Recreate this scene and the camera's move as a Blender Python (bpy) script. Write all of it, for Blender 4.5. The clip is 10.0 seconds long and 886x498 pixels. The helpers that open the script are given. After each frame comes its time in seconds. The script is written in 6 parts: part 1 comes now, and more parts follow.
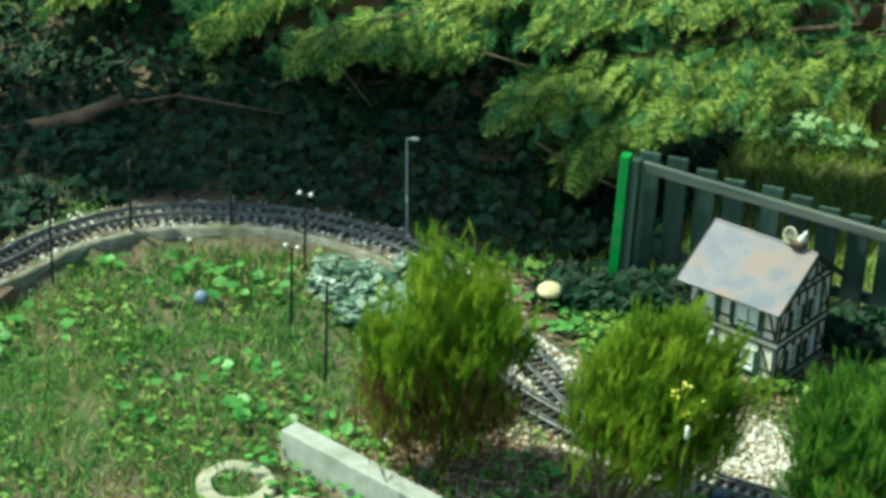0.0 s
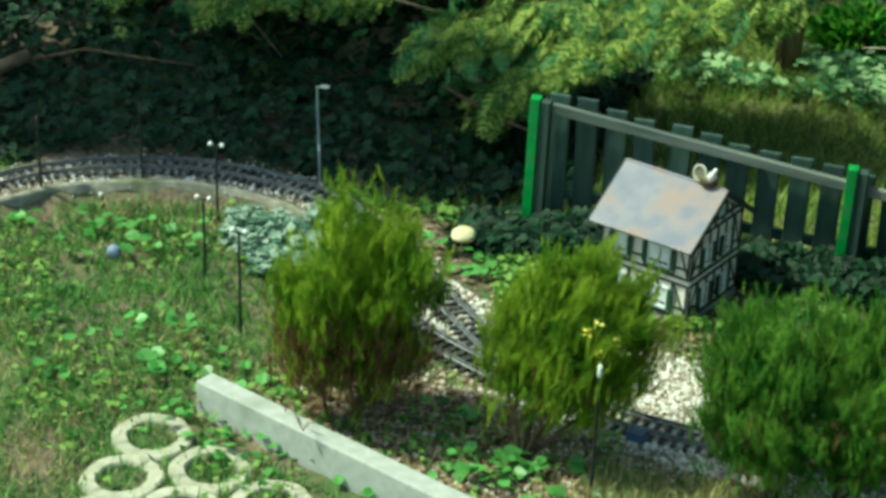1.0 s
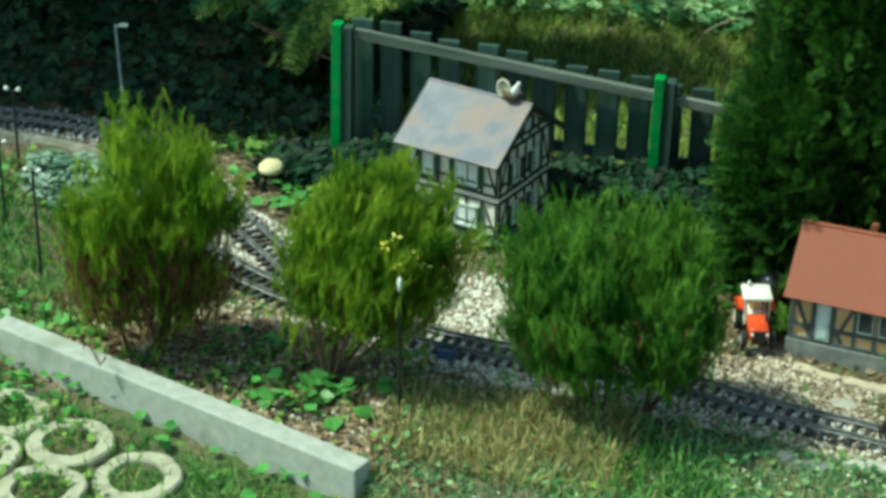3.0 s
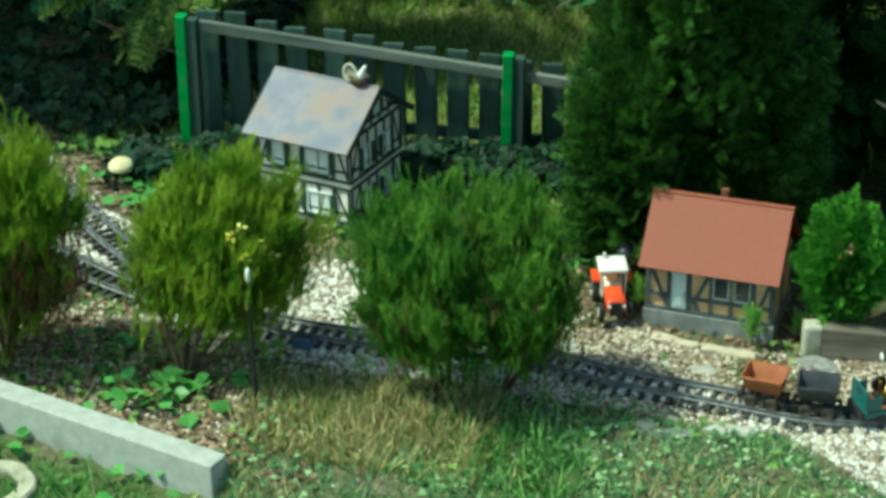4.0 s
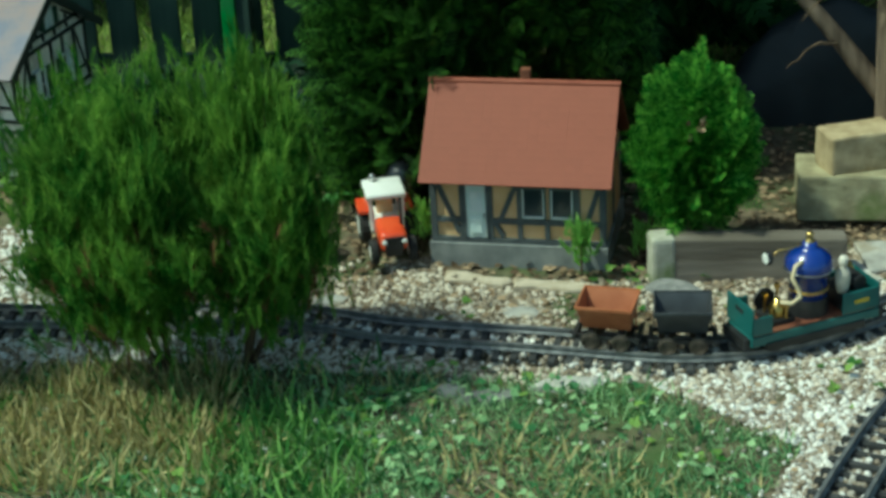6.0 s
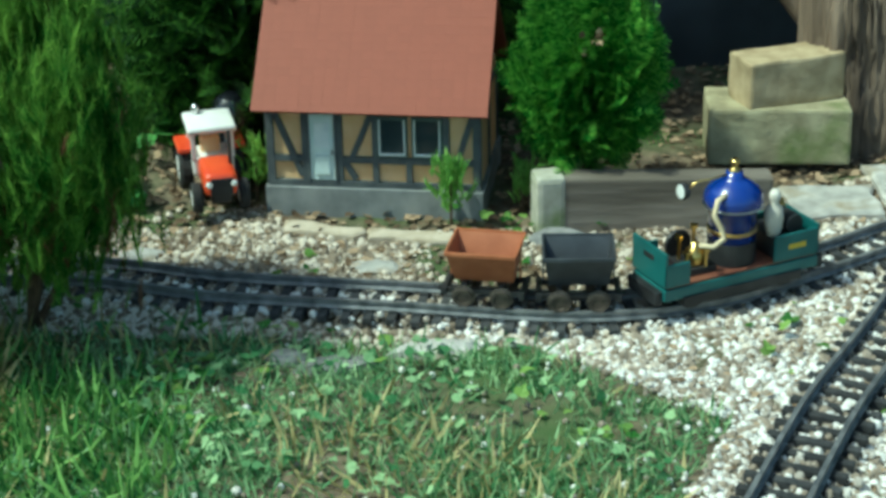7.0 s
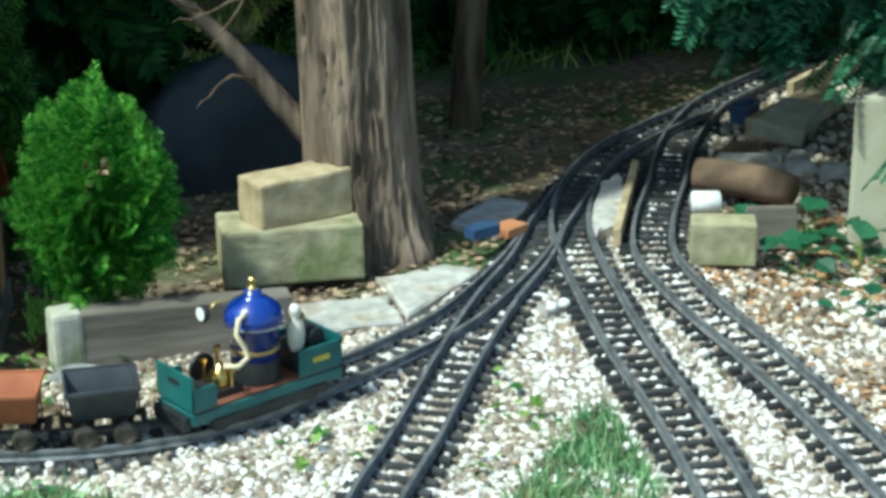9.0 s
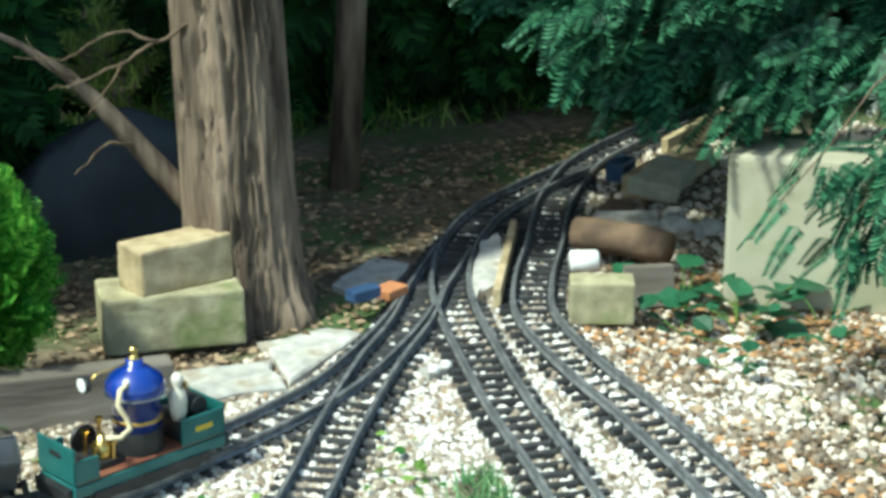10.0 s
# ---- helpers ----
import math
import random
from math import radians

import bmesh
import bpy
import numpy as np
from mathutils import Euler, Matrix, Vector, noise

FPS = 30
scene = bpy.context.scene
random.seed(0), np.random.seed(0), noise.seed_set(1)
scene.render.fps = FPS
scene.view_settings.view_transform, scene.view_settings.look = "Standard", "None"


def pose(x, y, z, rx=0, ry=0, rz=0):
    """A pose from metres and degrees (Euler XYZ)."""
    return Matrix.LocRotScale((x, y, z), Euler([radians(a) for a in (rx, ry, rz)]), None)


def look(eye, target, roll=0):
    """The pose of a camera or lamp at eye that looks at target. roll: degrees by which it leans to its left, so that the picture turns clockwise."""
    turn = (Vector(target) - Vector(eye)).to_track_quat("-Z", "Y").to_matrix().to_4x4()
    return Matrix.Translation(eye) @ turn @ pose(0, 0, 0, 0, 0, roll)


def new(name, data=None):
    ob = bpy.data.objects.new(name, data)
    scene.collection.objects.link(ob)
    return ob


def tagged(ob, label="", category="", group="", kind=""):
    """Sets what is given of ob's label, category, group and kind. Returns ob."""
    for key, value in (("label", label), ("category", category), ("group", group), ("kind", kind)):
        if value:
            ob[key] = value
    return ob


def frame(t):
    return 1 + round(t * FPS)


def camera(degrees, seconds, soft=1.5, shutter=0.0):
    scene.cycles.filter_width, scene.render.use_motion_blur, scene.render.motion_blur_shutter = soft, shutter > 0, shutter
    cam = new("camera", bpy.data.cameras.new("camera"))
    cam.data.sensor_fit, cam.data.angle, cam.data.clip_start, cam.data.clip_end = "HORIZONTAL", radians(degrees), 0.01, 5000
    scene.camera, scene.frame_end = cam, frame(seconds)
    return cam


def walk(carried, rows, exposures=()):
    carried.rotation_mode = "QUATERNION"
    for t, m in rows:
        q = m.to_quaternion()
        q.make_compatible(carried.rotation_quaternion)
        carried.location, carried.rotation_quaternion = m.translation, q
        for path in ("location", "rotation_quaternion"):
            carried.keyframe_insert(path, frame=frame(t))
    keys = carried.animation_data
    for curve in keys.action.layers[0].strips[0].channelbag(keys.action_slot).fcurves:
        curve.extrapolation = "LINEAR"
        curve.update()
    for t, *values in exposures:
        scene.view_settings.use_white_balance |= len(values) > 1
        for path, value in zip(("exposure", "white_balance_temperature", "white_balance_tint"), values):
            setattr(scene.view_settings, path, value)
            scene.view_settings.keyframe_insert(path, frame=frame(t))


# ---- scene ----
cam = camera(25.0, 10.0, soft=3.5)
PATH = [
    (0, (0.182, 0.308, 1.987), (-0.409, 2.012, 1.122), 2.5),
    (0.5, (0.196, 0.313, 1.985), (-0.364, 2.024, 1.114), 2.1),
    (1, (0.212, 0.316, 1.974), (-0.302, 2.024, 1.069), 2.0),
    (1.5, (0.245, 0.318, 1.95), (-0.241, 2.034, 1.044), 1.7),
    (2, (0.279, 0.344, 1.924), (-0.161, 2.069, 1.012), 1.4),
    (3.3, (0.371, 0.403, 1.81), (-0.004, 2.142, 0.894), 0.2),
    (3.5, (0.392, 0.419, 1.806), (0.034, 2.16, 0.888), -0.4),
    (4, (0.416, 0.422, 1.794), (0.125, 2.174, 0.874), -0.8),
    (4.5, (0.426, 0.425, 1.775), (0.161, 2.173, 0.839), -1.4),
    (5, (0.45, 0.437, 1.771), (0.228, 2.182, 0.82), -2.0),
    (5.2, (0.453, 0.44, 1.767), (0.26, 2.19, 0.818), -3.3),
    (6.5, (0.333, 1.587, 0.861), (0.328, 3.411, 0.04), -1.7),
    (7, (0.368, 1.595, 0.854), (0.437, 3.415, 0.028), -1.3),
    (7.5, (0.368, 1.592, 0.845), (0.486, 3.413, 0.025), -1.8),
    (8, (0.406, 1.605, 0.862), (0.628, 3.406, 0.021), -1.8),
    (8.5, (0.384, 1.613, 0.846), (0.808, 3.388, 0.029), -0.7),
    (9, (0.371, 1.606, 0.82), (0.92, 3.4, 0.126), -0.6),
    (9.5, (0.366, 1.612, 0.83), (0.982, 3.398, 0.174), -0.4),
    (10, (0.368, 1.604, 0.84), (1.037, 3.373, 0.19), -0.2),
]
walk(cam, [(t, look(eye, target, roll)) for t, eye, target, roll in PATH],
     [(0, 0.46, 6700, -25), (2, 0.34, 6650, -26), (3.5, 0.2, 6350, -28), (4.5, 0.4, 6300, -28), (5.2, 0.36, 6250, -27), (6.3, -0.33, 5950, -25), (7, 0.10, 5700, -23), (7.5, 0.30, 5700, -22), (8.5, -0.03, 5750, -21), (9, 0.42, 5650, -13), (10, 0.66, 5950, -12)])

# ---- world, sun, exposure ----
SUN_ELEVATION, SUN_TURN = 57.0, 254.0
world = bpy.data.worlds.new("sky")
scene.world = world
world.use_nodes = True
wn = world.node_tree.nodes
sky = wn.new("ShaderNodeTexSky")
sky.sky_type = "NISHITA"
sky.sun_disc = False
sky.sun_elevation = radians(SUN_ELEVATION)
sky.sun_rotation = radians(SUN_TURN)
sky.air_density, sky.dust_density = 1.2, 2.0
wn["Background"].inputs["Strength"].default_value = 0.15
world.node_tree.links.new(sky.outputs["Color"], wn["Background"].inputs["Color"])
sun_data = bpy.data.lights.new("sun", "SUN")
sun_data.energy, sun_data.angle, sun_data.color = 4.1, radians(3), (1.0, 0.95, 0.84)
sun = new("sun", sun_data)
# the sky's sun_rotation counts clockwise from +y
sun_way = Vector((math.sin(radians(SUN_TURN)) * math.cos(radians(SUN_ELEVATION)),
                  math.cos(radians(SUN_TURN)) * math.cos(radians(SUN_ELEVATION)), math.sin(radians(SUN_ELEVATION))))
sun.matrix_world = look(sun_way * 20, (0, 0, 0))


# ---- materials ----
def mat(name, a, b=None, scale=40.0, rough=0.7, metal=0.0, bump=0.0, bump_scale=120.0, island=0.0, each=0.0,
        spec=0.4, detail=6.0, stretch=(1, 1, 1), stain=None, stain_scale=8.0, stain_at=0.62, lit=0.0, coat=0.0, whole=False):
    """Colour a to b by noise, with per-piece variation, stains, bump and, for leaves, light that comes through."""
    m = bpy.data.materials.new(name)
    m.use_nodes = True
    nt = m.node_tree
    n, link = nt.nodes, nt.links.new
    p = n["Principled BSDF"]
    out = n["Material Output"]
    b = b or tuple(min(1, c * 1.25) for c in a)
    tc = n.new("ShaderNodeTexCoord")
    mp = n.new("ShaderNodeMapping")
    mp.inputs["Scale"].default_value = stretch
    coords = n.new("ShaderNodeNewGeometry").outputs["Position"] if whole else tc.outputs["Object"]
    link(coords, mp.inputs["Vector"])
    noi = n.new("ShaderNodeTexNoise")
    noi.inputs["Scale"].default_value, noi.inputs["Detail"].default_value = scale, detail
    link(mp.outputs["Vector"], noi.inputs["Vector"])
    ramp = n.new("ShaderNodeValToRGB")
    ramp.color_ramp.elements[0].position, ramp.color_ramp.elements[1].position = 0.36, 0.66
    ramp.color_ramp.elements[0].color, ramp.color_ramp.elements[1].color = (*a, 1), (*b, 1)
    fac = noi.outputs["Fac"]
    if island:
        geo = n.new("ShaderNodeNewGeometry")
        mix = n.new("ShaderNodeMix")
        mix.inputs["Factor"].default_value = island
        link(noi.outputs["Fac"], mix.inputs["A"])
        link(geo.outputs["Random Per Island"], mix.inputs["B"])
        fac = mix.outputs["Result"]
    link(fac, ramp.inputs["Fac"])
    colour = ramp.outputs["Color"]
    if each:
        info = n.new("ShaderNodeObjectInfo")
        hsv = n.new("ShaderNodeHueSaturation")
        rng = n.new("ShaderNodeMapRange")
        rng.inputs["To Min"].default_value, rng.inputs["To Max"].default_value = 1 - each, 1 + each
        link(info.outputs["Random"], rng.inputs["Value"])
        link(rng.outputs["Result"], hsv.inputs["Value"])
        link(colour, hsv.inputs["Color"])
        colour = hsv.outputs["Color"]
    if stain:
        big = n.new("ShaderNodeTexNoise")
        big.inputs["Scale"].default_value, big.inputs["Detail"].default_value = stain_scale, 8.0
        link(coords, big.inputs["Vector"])
        cut = n.new("ShaderNodeMapRange")
        cut.inputs["From Min"].default_value, cut.inputs["From Max"].default_value = stain_at - 0.1, stain_at + 0.06
        link(big.outputs["Fac"], cut.inputs["Value"])
        sm = n.new("ShaderNodeMix")
        sm.data_type = "RGBA"
        link(cut.outputs["Result"], sm.inputs["Factor"])
        link(colour, sm.inputs[6])
        sm.inputs[7].default_value = (*stain, 1)
        colour = sm.outputs[2]
    link(colour, p.inputs["Base Color"])
    p.inputs["Roughness"].default_value, p.inputs["Metallic"].default_value = rough, metal
    p.inputs["Specular IOR Level"].default_value = spec
    p.inputs["Coat Weight"].default_value = coat
    if bump:
        bn = n.new("ShaderNodeTexNoise")
        bn.inputs["Scale"].default_value, bn.inputs["Detail"].default_value = bump_scale, 8.0
        link(mp.outputs["Vector"], bn.inputs["Vector"])
        bu = n.new("ShaderNodeBump")
        bu.inputs["Strength"].default_value, bu.inputs["Distance"].default_value = bump, 0.3 / bump_scale
        link(bn.outputs["Fac"], bu.inputs["Height"])
        link(bu.outputs["Normal"], p.inputs["Normal"])
    if lit:
        tr = n.new("ShaderNodeBsdfTranslucent")
        ms = n.new("ShaderNodeMixShader")
        ms.inputs["Fac"].default_value = lit
        link(colour, tr.inputs["Color"])
        link(p.outputs["BSDF"], ms.inputs[1])
        link(tr.outputs["BSDF"], ms.inputs[2])
        link(ms.outputs["Shader"], out.inputs["Surface"])
    return m


M_SOIL = mat("soil", (0.080, 0.062, 0.042), (0.20, 0.155, 0.105), 60, 0.95, bump=0.9, bump_scale=90, stain=(0.06, 0.10, 0.03), stain_scale=5, stain_at=0.54)
M_GRAVEL = mat("gravel", (0.27, 0.22, 0.17), (0.72, 0.70, 0.66), 25, 0.75, island=0.92)
M_GRAVEL_BROWN = mat("brown_gravel", (0.21, 0.165, 0.12), (0.60, 0.53, 0.44), 25, 0.85, island=0.9)
M_LITTER = mat("litter", (0.12, 0.078, 0.045), (0.36, 0.26, 0.165), 20, 0.9, island=0.9, lit=0.1)
M_ORANGELITTER = mat("orange_litter", (0.22, 0.11, 0.045), (0.46, 0.26, 0.12), 20, 0.9, island=0.9, lit=0.1)
M_GRASS = mat("grass", (0.06, 0.17, 0.04), (0.26, 0.46, 0.13), 6, 0.55, island=0.6, spec=0.15, lit=0.35)
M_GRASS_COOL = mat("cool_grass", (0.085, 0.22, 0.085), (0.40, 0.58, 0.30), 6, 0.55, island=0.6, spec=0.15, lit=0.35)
# Bright leaf green that has sunlight put into the colour.
M_LEAF_SUNLIT = mat("sunlit_leaf", (0.10, 0.26, 0.05), (0.34, 0.52, 0.16), 12, 0.5, island=0.6, lit=0.4)
# Lighter, yellower grass copy: sunlight on the far lawn is put into it.
M_GRASS_SUN = mat("sunlit_grass", (0.14, 0.25, 0.05), (0.42, 0.54, 0.15), 6, 0.55, island=0.6, spec=0.15, lit=0.45)
M_DRY = mat("dry_grass", (0.30, 0.26, 0.11), (0.58, 0.51, 0.26), 6, 0.7, island=0.7, spec=0.15, lit=0.3)
M_WEED = mat("weed", (0.05, 0.15, 0.03), (0.26, 0.41, 0.10), 5, 0.5, island=0.75, spec=0.15, lit=0.35)
M_LEAF = mat("leaf", (0.07, 0.24, 0.05), (0.18, 0.44, 0.11), 30, 0.42, each=0.25, lit=0.3)
# Ivy far darker than leaf green: the bank's shade is in the colour.
M_IVY_SHADE = mat("ivy", (0.0025, 0.014, 0.006), (0.014, 0.046, 0.021), 8, 0.55, island=0.8, spec=0.2, lit=0.1)
# Clumpy noise puts shaded gaps between the plumes into both feathery colours.
M_FEATHER = mat("feathery", (0.055, 0.17, 0.012), (0.44, 0.57, 0.07), 15, 0.6, island=0.2, spec=0.12, lit=0.58)
M_FEATHER_B = mat("feathery_deep", (0.026, 0.125, 0.016), (0.27, 0.46, 0.08), 15, 0.6, island=0.2, spec=0.12, lit=0.58)
M_BROWNSPRIG = mat("brown_sprig", (0.09, 0.04, 0.015), (0.20, 0.10, 0.04), 9, 0.8, island=0.6)
M_THUJA = mat("thuja", (0.025, 0.14, 0.014), (0.19, 0.44, 0.06), 12, 0.5, island=0.55, spec=0.15, lit=0.3)
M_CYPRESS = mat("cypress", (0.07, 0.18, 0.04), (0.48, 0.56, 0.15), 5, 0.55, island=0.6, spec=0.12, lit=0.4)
# Darker copy for sprays under the boughs: their shade is put into colour.
M_CYPRESS_SHADE = mat("cypress_inner_shade", (0.03, 0.11, 0.045), (0.14, 0.30, 0.11), 5, 0.6, island=0.5, spec=0.12, lit=0.3)
M_YEW = mat("yew", (0.006, 0.036, 0.018), (0.058, 0.165, 0.085), 7, 0.4, island=0.6, spec=0.35, lit=0.12)
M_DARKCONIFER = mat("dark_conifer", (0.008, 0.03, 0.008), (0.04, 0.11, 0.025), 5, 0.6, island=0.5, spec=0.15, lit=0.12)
M_BARK = mat("bark", (0.065, 0.046, 0.033), (0.27, 0.20, 0.145), 34, 0.95, bump=1.0, bump_scale=60, stretch=(1, 1, 0.18))
M_TWIG = mat("twig", (0.06, 0.04, 0.025), (0.16, 0.11, 0.07), 60, 0.9)
M_CONCRETE = mat("concrete", (0.34, 0.35, 0.33), (0.43, 0.44, 0.42), 45, 0.9, bump=0.08, bump_scale=300, stain=(0.27, 0.29, 0.25), stain_scale=11, stain_at=0.70)
# Pale concrete made darker: shade on the edge's face is put into it.
M_EDGE_SHADE = mat("shaded_edge", (0.20, 0.185, 0.15), (0.34, 0.32, 0.27), 40, 0.92, bump=0.4, bump_scale=120, stain=(0.13, 0.14, 0.08), stain_scale=9, stain_at=0.6)
M_PAVER = mat("paver_concrete", (0.32, 0.31, 0.235), (0.46, 0.435, 0.34), 40, 0.9, bump=0.15, bump_scale=220, stain=(0.34, 0.36, 0.20), stain_scale=15, stain_at=0.70, each=0.08)
M_CONCRETE_PALE = mat("pale_concrete", (0.36, 0.35, 0.28), (0.52, 0.50, 0.42), 50, 0.9, bump=0.4, bump_scale=160, stain=(0.2, 0.24, 0.11), stain_scale=20, stain_at=0.6)
M_SLATE = mat("flagstone", (0.34, 0.325, 0.30), (0.60, 0.575, 0.53), 30, 0.85, bump=0.6, bump_scale=60, each=0.2, stain=(0.30, 0.25, 0.18), stain_scale=22)
M_STEP = mat("sandy_paving", (0.42, 0.35, 0.26), (0.58, 0.50, 0.40), 30, 0.92, bump=0.6, bump_scale=70, stain=(0.30, 0.24, 0.16), stain_scale=18, stain_at=0.62)
M_ROCK = mat("grey_rock", (0.14, 0.14, 0.14), (0.30, 0.29, 0.28), 40, 0.9, bump=0.7, bump_scale=80, each=0.2)
M_SANDSTONE = mat("sandstone", (0.34, 0.26, 0.15), (0.50, 0.40, 0.25), 40, 0.9, bump=0.5, bump_scale=140, stain=(0.22, 0.17, 0.09), stain_scale=14, stain_at=0.68)
M_MOSSSTONE = mat("mossy_stone", (0.26, 0.23, 0.14), (0.42, 0.38, 0.24), 40, 0.95, bump=0.6, bump_scale=120, stain=(0.13, 0.17, 0.05), stain_scale=13, stain_at=0.63)
M_TIMBERKERB = mat("grey_timber", (0.12, 0.10, 0.08), (0.24, 0.21, 0.18), 30, 0.9, bump=0.5, bump_scale=60, stretch=(0.15, 1, 1))
M_SLEEPER = mat("sleeper_plastic", (0.020, 0.021, 0.023), (0.050, 0.050, 0.052), 90, 0.75, each=0.3)
M_RAIL = mat("rail_metal", (0.11, 0.118, 0.128), (0.25, 0.255, 0.265), 60, 0.38, metal=0.35)
M_FENCE = mat("fence_green", (0.016, 0.042, 0.036), (0.055, 0.10, 0.082), 30, 0.8, bump=0.4, bump_scale=60, stretch=(1, 1, 0.12), each=0.25)
M_RAILGREY = mat("weathered_rail", (0.07, 0.09, 0.08), (0.19, 0.21, 0.185), 30, 0.85, bump=0.5, bump_scale=60, stretch=(0.12, 1, 1))
M_POSTGREEN = mat("post_green", (0.015, 0.20, 0.035), (0.03, 0.30, 0.06), 30, 0.55, stain=(0.05, 0.2, 0.07), stain_scale=20)
M_CREAM = mat("cream_wall", (0.34, 0.32, 0.23), (0.50, 0.47, 0.36), 9, 0.9, bump=0.3, bump_scale=150, stain=(0.30, 0.29, 0.19), stain_scale=9, stain_at=0.58)
M_ROOFRED = mat("roof_red", (0.235, 0.060, 0.036), (0.285, 0.080, 0.048), 24, 0.65, each=0.03, stain=(0.275, 0.085, 0.055), stain_scale=10, stain_at=0.66)
M_ROOFGREY = mat("roof_grey", (0.150, 0.155, 0.215), (0.22, 0.21, 0.255), 22, 0.6, stain=(0.25, 0.185, 0.18), stain_scale=11, stain_at=0.60, each=0.015, whole=True)
M_BEAM = mat("beam_grey", (0.055, 0.065, 0.075), (0.10, 0.115, 0.12), 60, 0.7)
M_BEAMDARK = mat("beam_dark", (0.018, 0.026, 0.026), (0.045, 0.05, 0.048), 60, 0.7)
M_OCHRE = mat("ochre_infill", (0.72, 0.46, 0.23), (0.80, 0.55, 0.31), 40, 0.85, each=0.06)
M_WHITEINFILL = mat("white_infill", (0.76, 0.75, 0.70), (0.86, 0.85, 0.81), 30, 0.85, stain=(0.45, 0.42, 0.34), stain_scale=30, each=0.06)
M_PLINTH = mat("plinth_grey", (0.17, 0.18, 0.185), (0.27, 0.28, 0.28), 40, 0.85, bump=0.2)
M_WHITEFRAME = mat("pale_frame", (0.55, 0.60, 0.60), (0.70, 0.74, 0.74), 40, 0.5)
M_DOORPALE = mat("pale_blue_door", (0.58, 0.70, 0.70), (0.70, 0.80, 0.80), 40, 0.5)
M_FRAMEGREEN = mat("grey_green_frame", (0.05, 0.085, 0.08), (0.09, 0.13, 0.12), 40, 0.55)
M_PANE = mat("dark_pane", (0.02, 0.035, 0.04), (0.035, 0.055, 0.06), 20, 0.08, spec=0.8)
M_PANEWHITE = mat("curtain_pane", (0.62, 0.70, 0.74), (0.80, 0.85, 0.87), 60, 0.45, spec=0.3)
M_SHUTTER = mat("shutter_green", (0.012, 0.05, 0.03), (0.025, 0.075, 0.045), 50, 0.6)
M_LOCO = mat("loco_green", (0.016, 0.09, 0.09), (0.03, 0.13, 0.125), 30, 0.38, spec=0.5)
M_BLUE = mat("boiler_blue", (0.006, 0.025, 0.20), (0.01, 0.04, 0.28), 30, 0.2, spec=0.6, coat=0.5)
M_GLOSSBLACK = mat("gloss_black", (0.010, 0.011, 0.016), (0.02, 0.022, 0.028), 40, 0.12, spec=0.7)
M_BLACK = mat("black_metal", (0.012, 0.012, 0.014), (0.03, 0.03, 0.032), 40, 0.5)
M_BRASS = mat("brass", (0.55, 0.38, 0.12), (0.72, 0.52, 0.2), 60, 0.28, metal=1.0)
M_STEEL = mat("steel", (0.5, 0.5, 0.5), (0.7, 0.7, 0.7), 60, 0.3, metal=1.0)
M_HOSE = mat("pale_hose", (0.55, 0.45, 0.28), (0.68, 0.57, 0.38), 80, 0.6)
M_WOODDECK = mat("brown_deck", (0.12, 0.04, 0.025), (0.2, 0.08, 0.045), 40, 0.6)
M_RUST = mat("tub_red_brown", (0.30, 0.095, 0.04), (0.42, 0.15, 0.07), 30, 0.6)
M_TUBBLACK = mat("tub_slate_black", (0.03, 0.033, 0.04), (0.06, 0.065, 0.075), 30, 0.5)
M_TRACTOR = mat("tractor_orange_red", (0.62, 0.06, 0.02), (0.72, 0.10, 0.03), 30, 0.3, spec=0.5)
M_WHITE = mat("white_plastic", (0.72, 0.72, 0.70), (0.82, 0.82, 0.80), 30, 0.35)
M_TYRE = mat("tyre", (0.012, 0.012, 0.012), (0.03, 0.03, 0.03), 60, 0.85)
M_YELLOW = mat("yellow_label", (0.5, 0.36, 0.03), (0.6, 0.45, 0.05), 50, 0.5)
M_SOLAR = mat("blue_plastic", (0.03, 0.06, 0.13), (0.06, 0.11, 0.21), 30, 0.3, spec=0.6)
M_FIGURE = mat("pale_figure", (0.55, 0.5, 0.42), (0.7, 0.66, 0.58), 50, 0.6)
M_LAMPGLASS = mat("lamp_glass", (0.7, 0.7, 0.66), (0.85, 0.85, 0.82), 30, 0.2)
M_CAP = mat("mushroom_cap", (0.55, 0.47, 0.25), (0.74, 0.68, 0.44), 40, 0.6)
M_TERRACOTTA = mat("terracotta", (0.40, 0.16, 0.07), (0.5, 0.22, 0.1), 40, 0.8)
# Blue-grey tarp taken down to near black, the tree's shade put into it.
M_TARP = mat("shaded_tarp", (0.014, 0.018, 0.022), (0.035, 0.042, 0.048), 8, 0.6, bump=0.3, bump_scale=20)
M_LOG = mat("log_bark", (0.09, 0.06, 0.04), (0.2, 0.13, 0.085), 30, 0.95, bump=0.6, bump_scale=80, stretch=(0.2, 1, 1))
M_SILVERLEAF = mat("silver_leaf", (0.10, 0.20, 0.13), (0.36, 0.46, 0.38), 12, 0.5, island=0.6, lit=0.3)
M_PETAL = mat("yellow_petal", (0.7, 0.62, 0.1), (0.8, 0.75, 0.25), 30, 0.6)
rng = np.random.default_rng(7)


# ---- builders ----
def mesh_ob(name, verts, faces, material, parent=None, label="", smooth=False):
    me = bpy.data.meshes.new(name)
    verts = np.asarray(verts, np.float32).reshape(-1, 3)
    me.from_pydata(verts.tolist() if len(verts) < 2000 else verts, [], faces)
    me.materials.append(material)
    if smooth:
        me.shade_smooth()
    me.update()
    ob = new(name, me)
    if parent is not None:
        ob.parent = parent
    return tagged(ob, label)


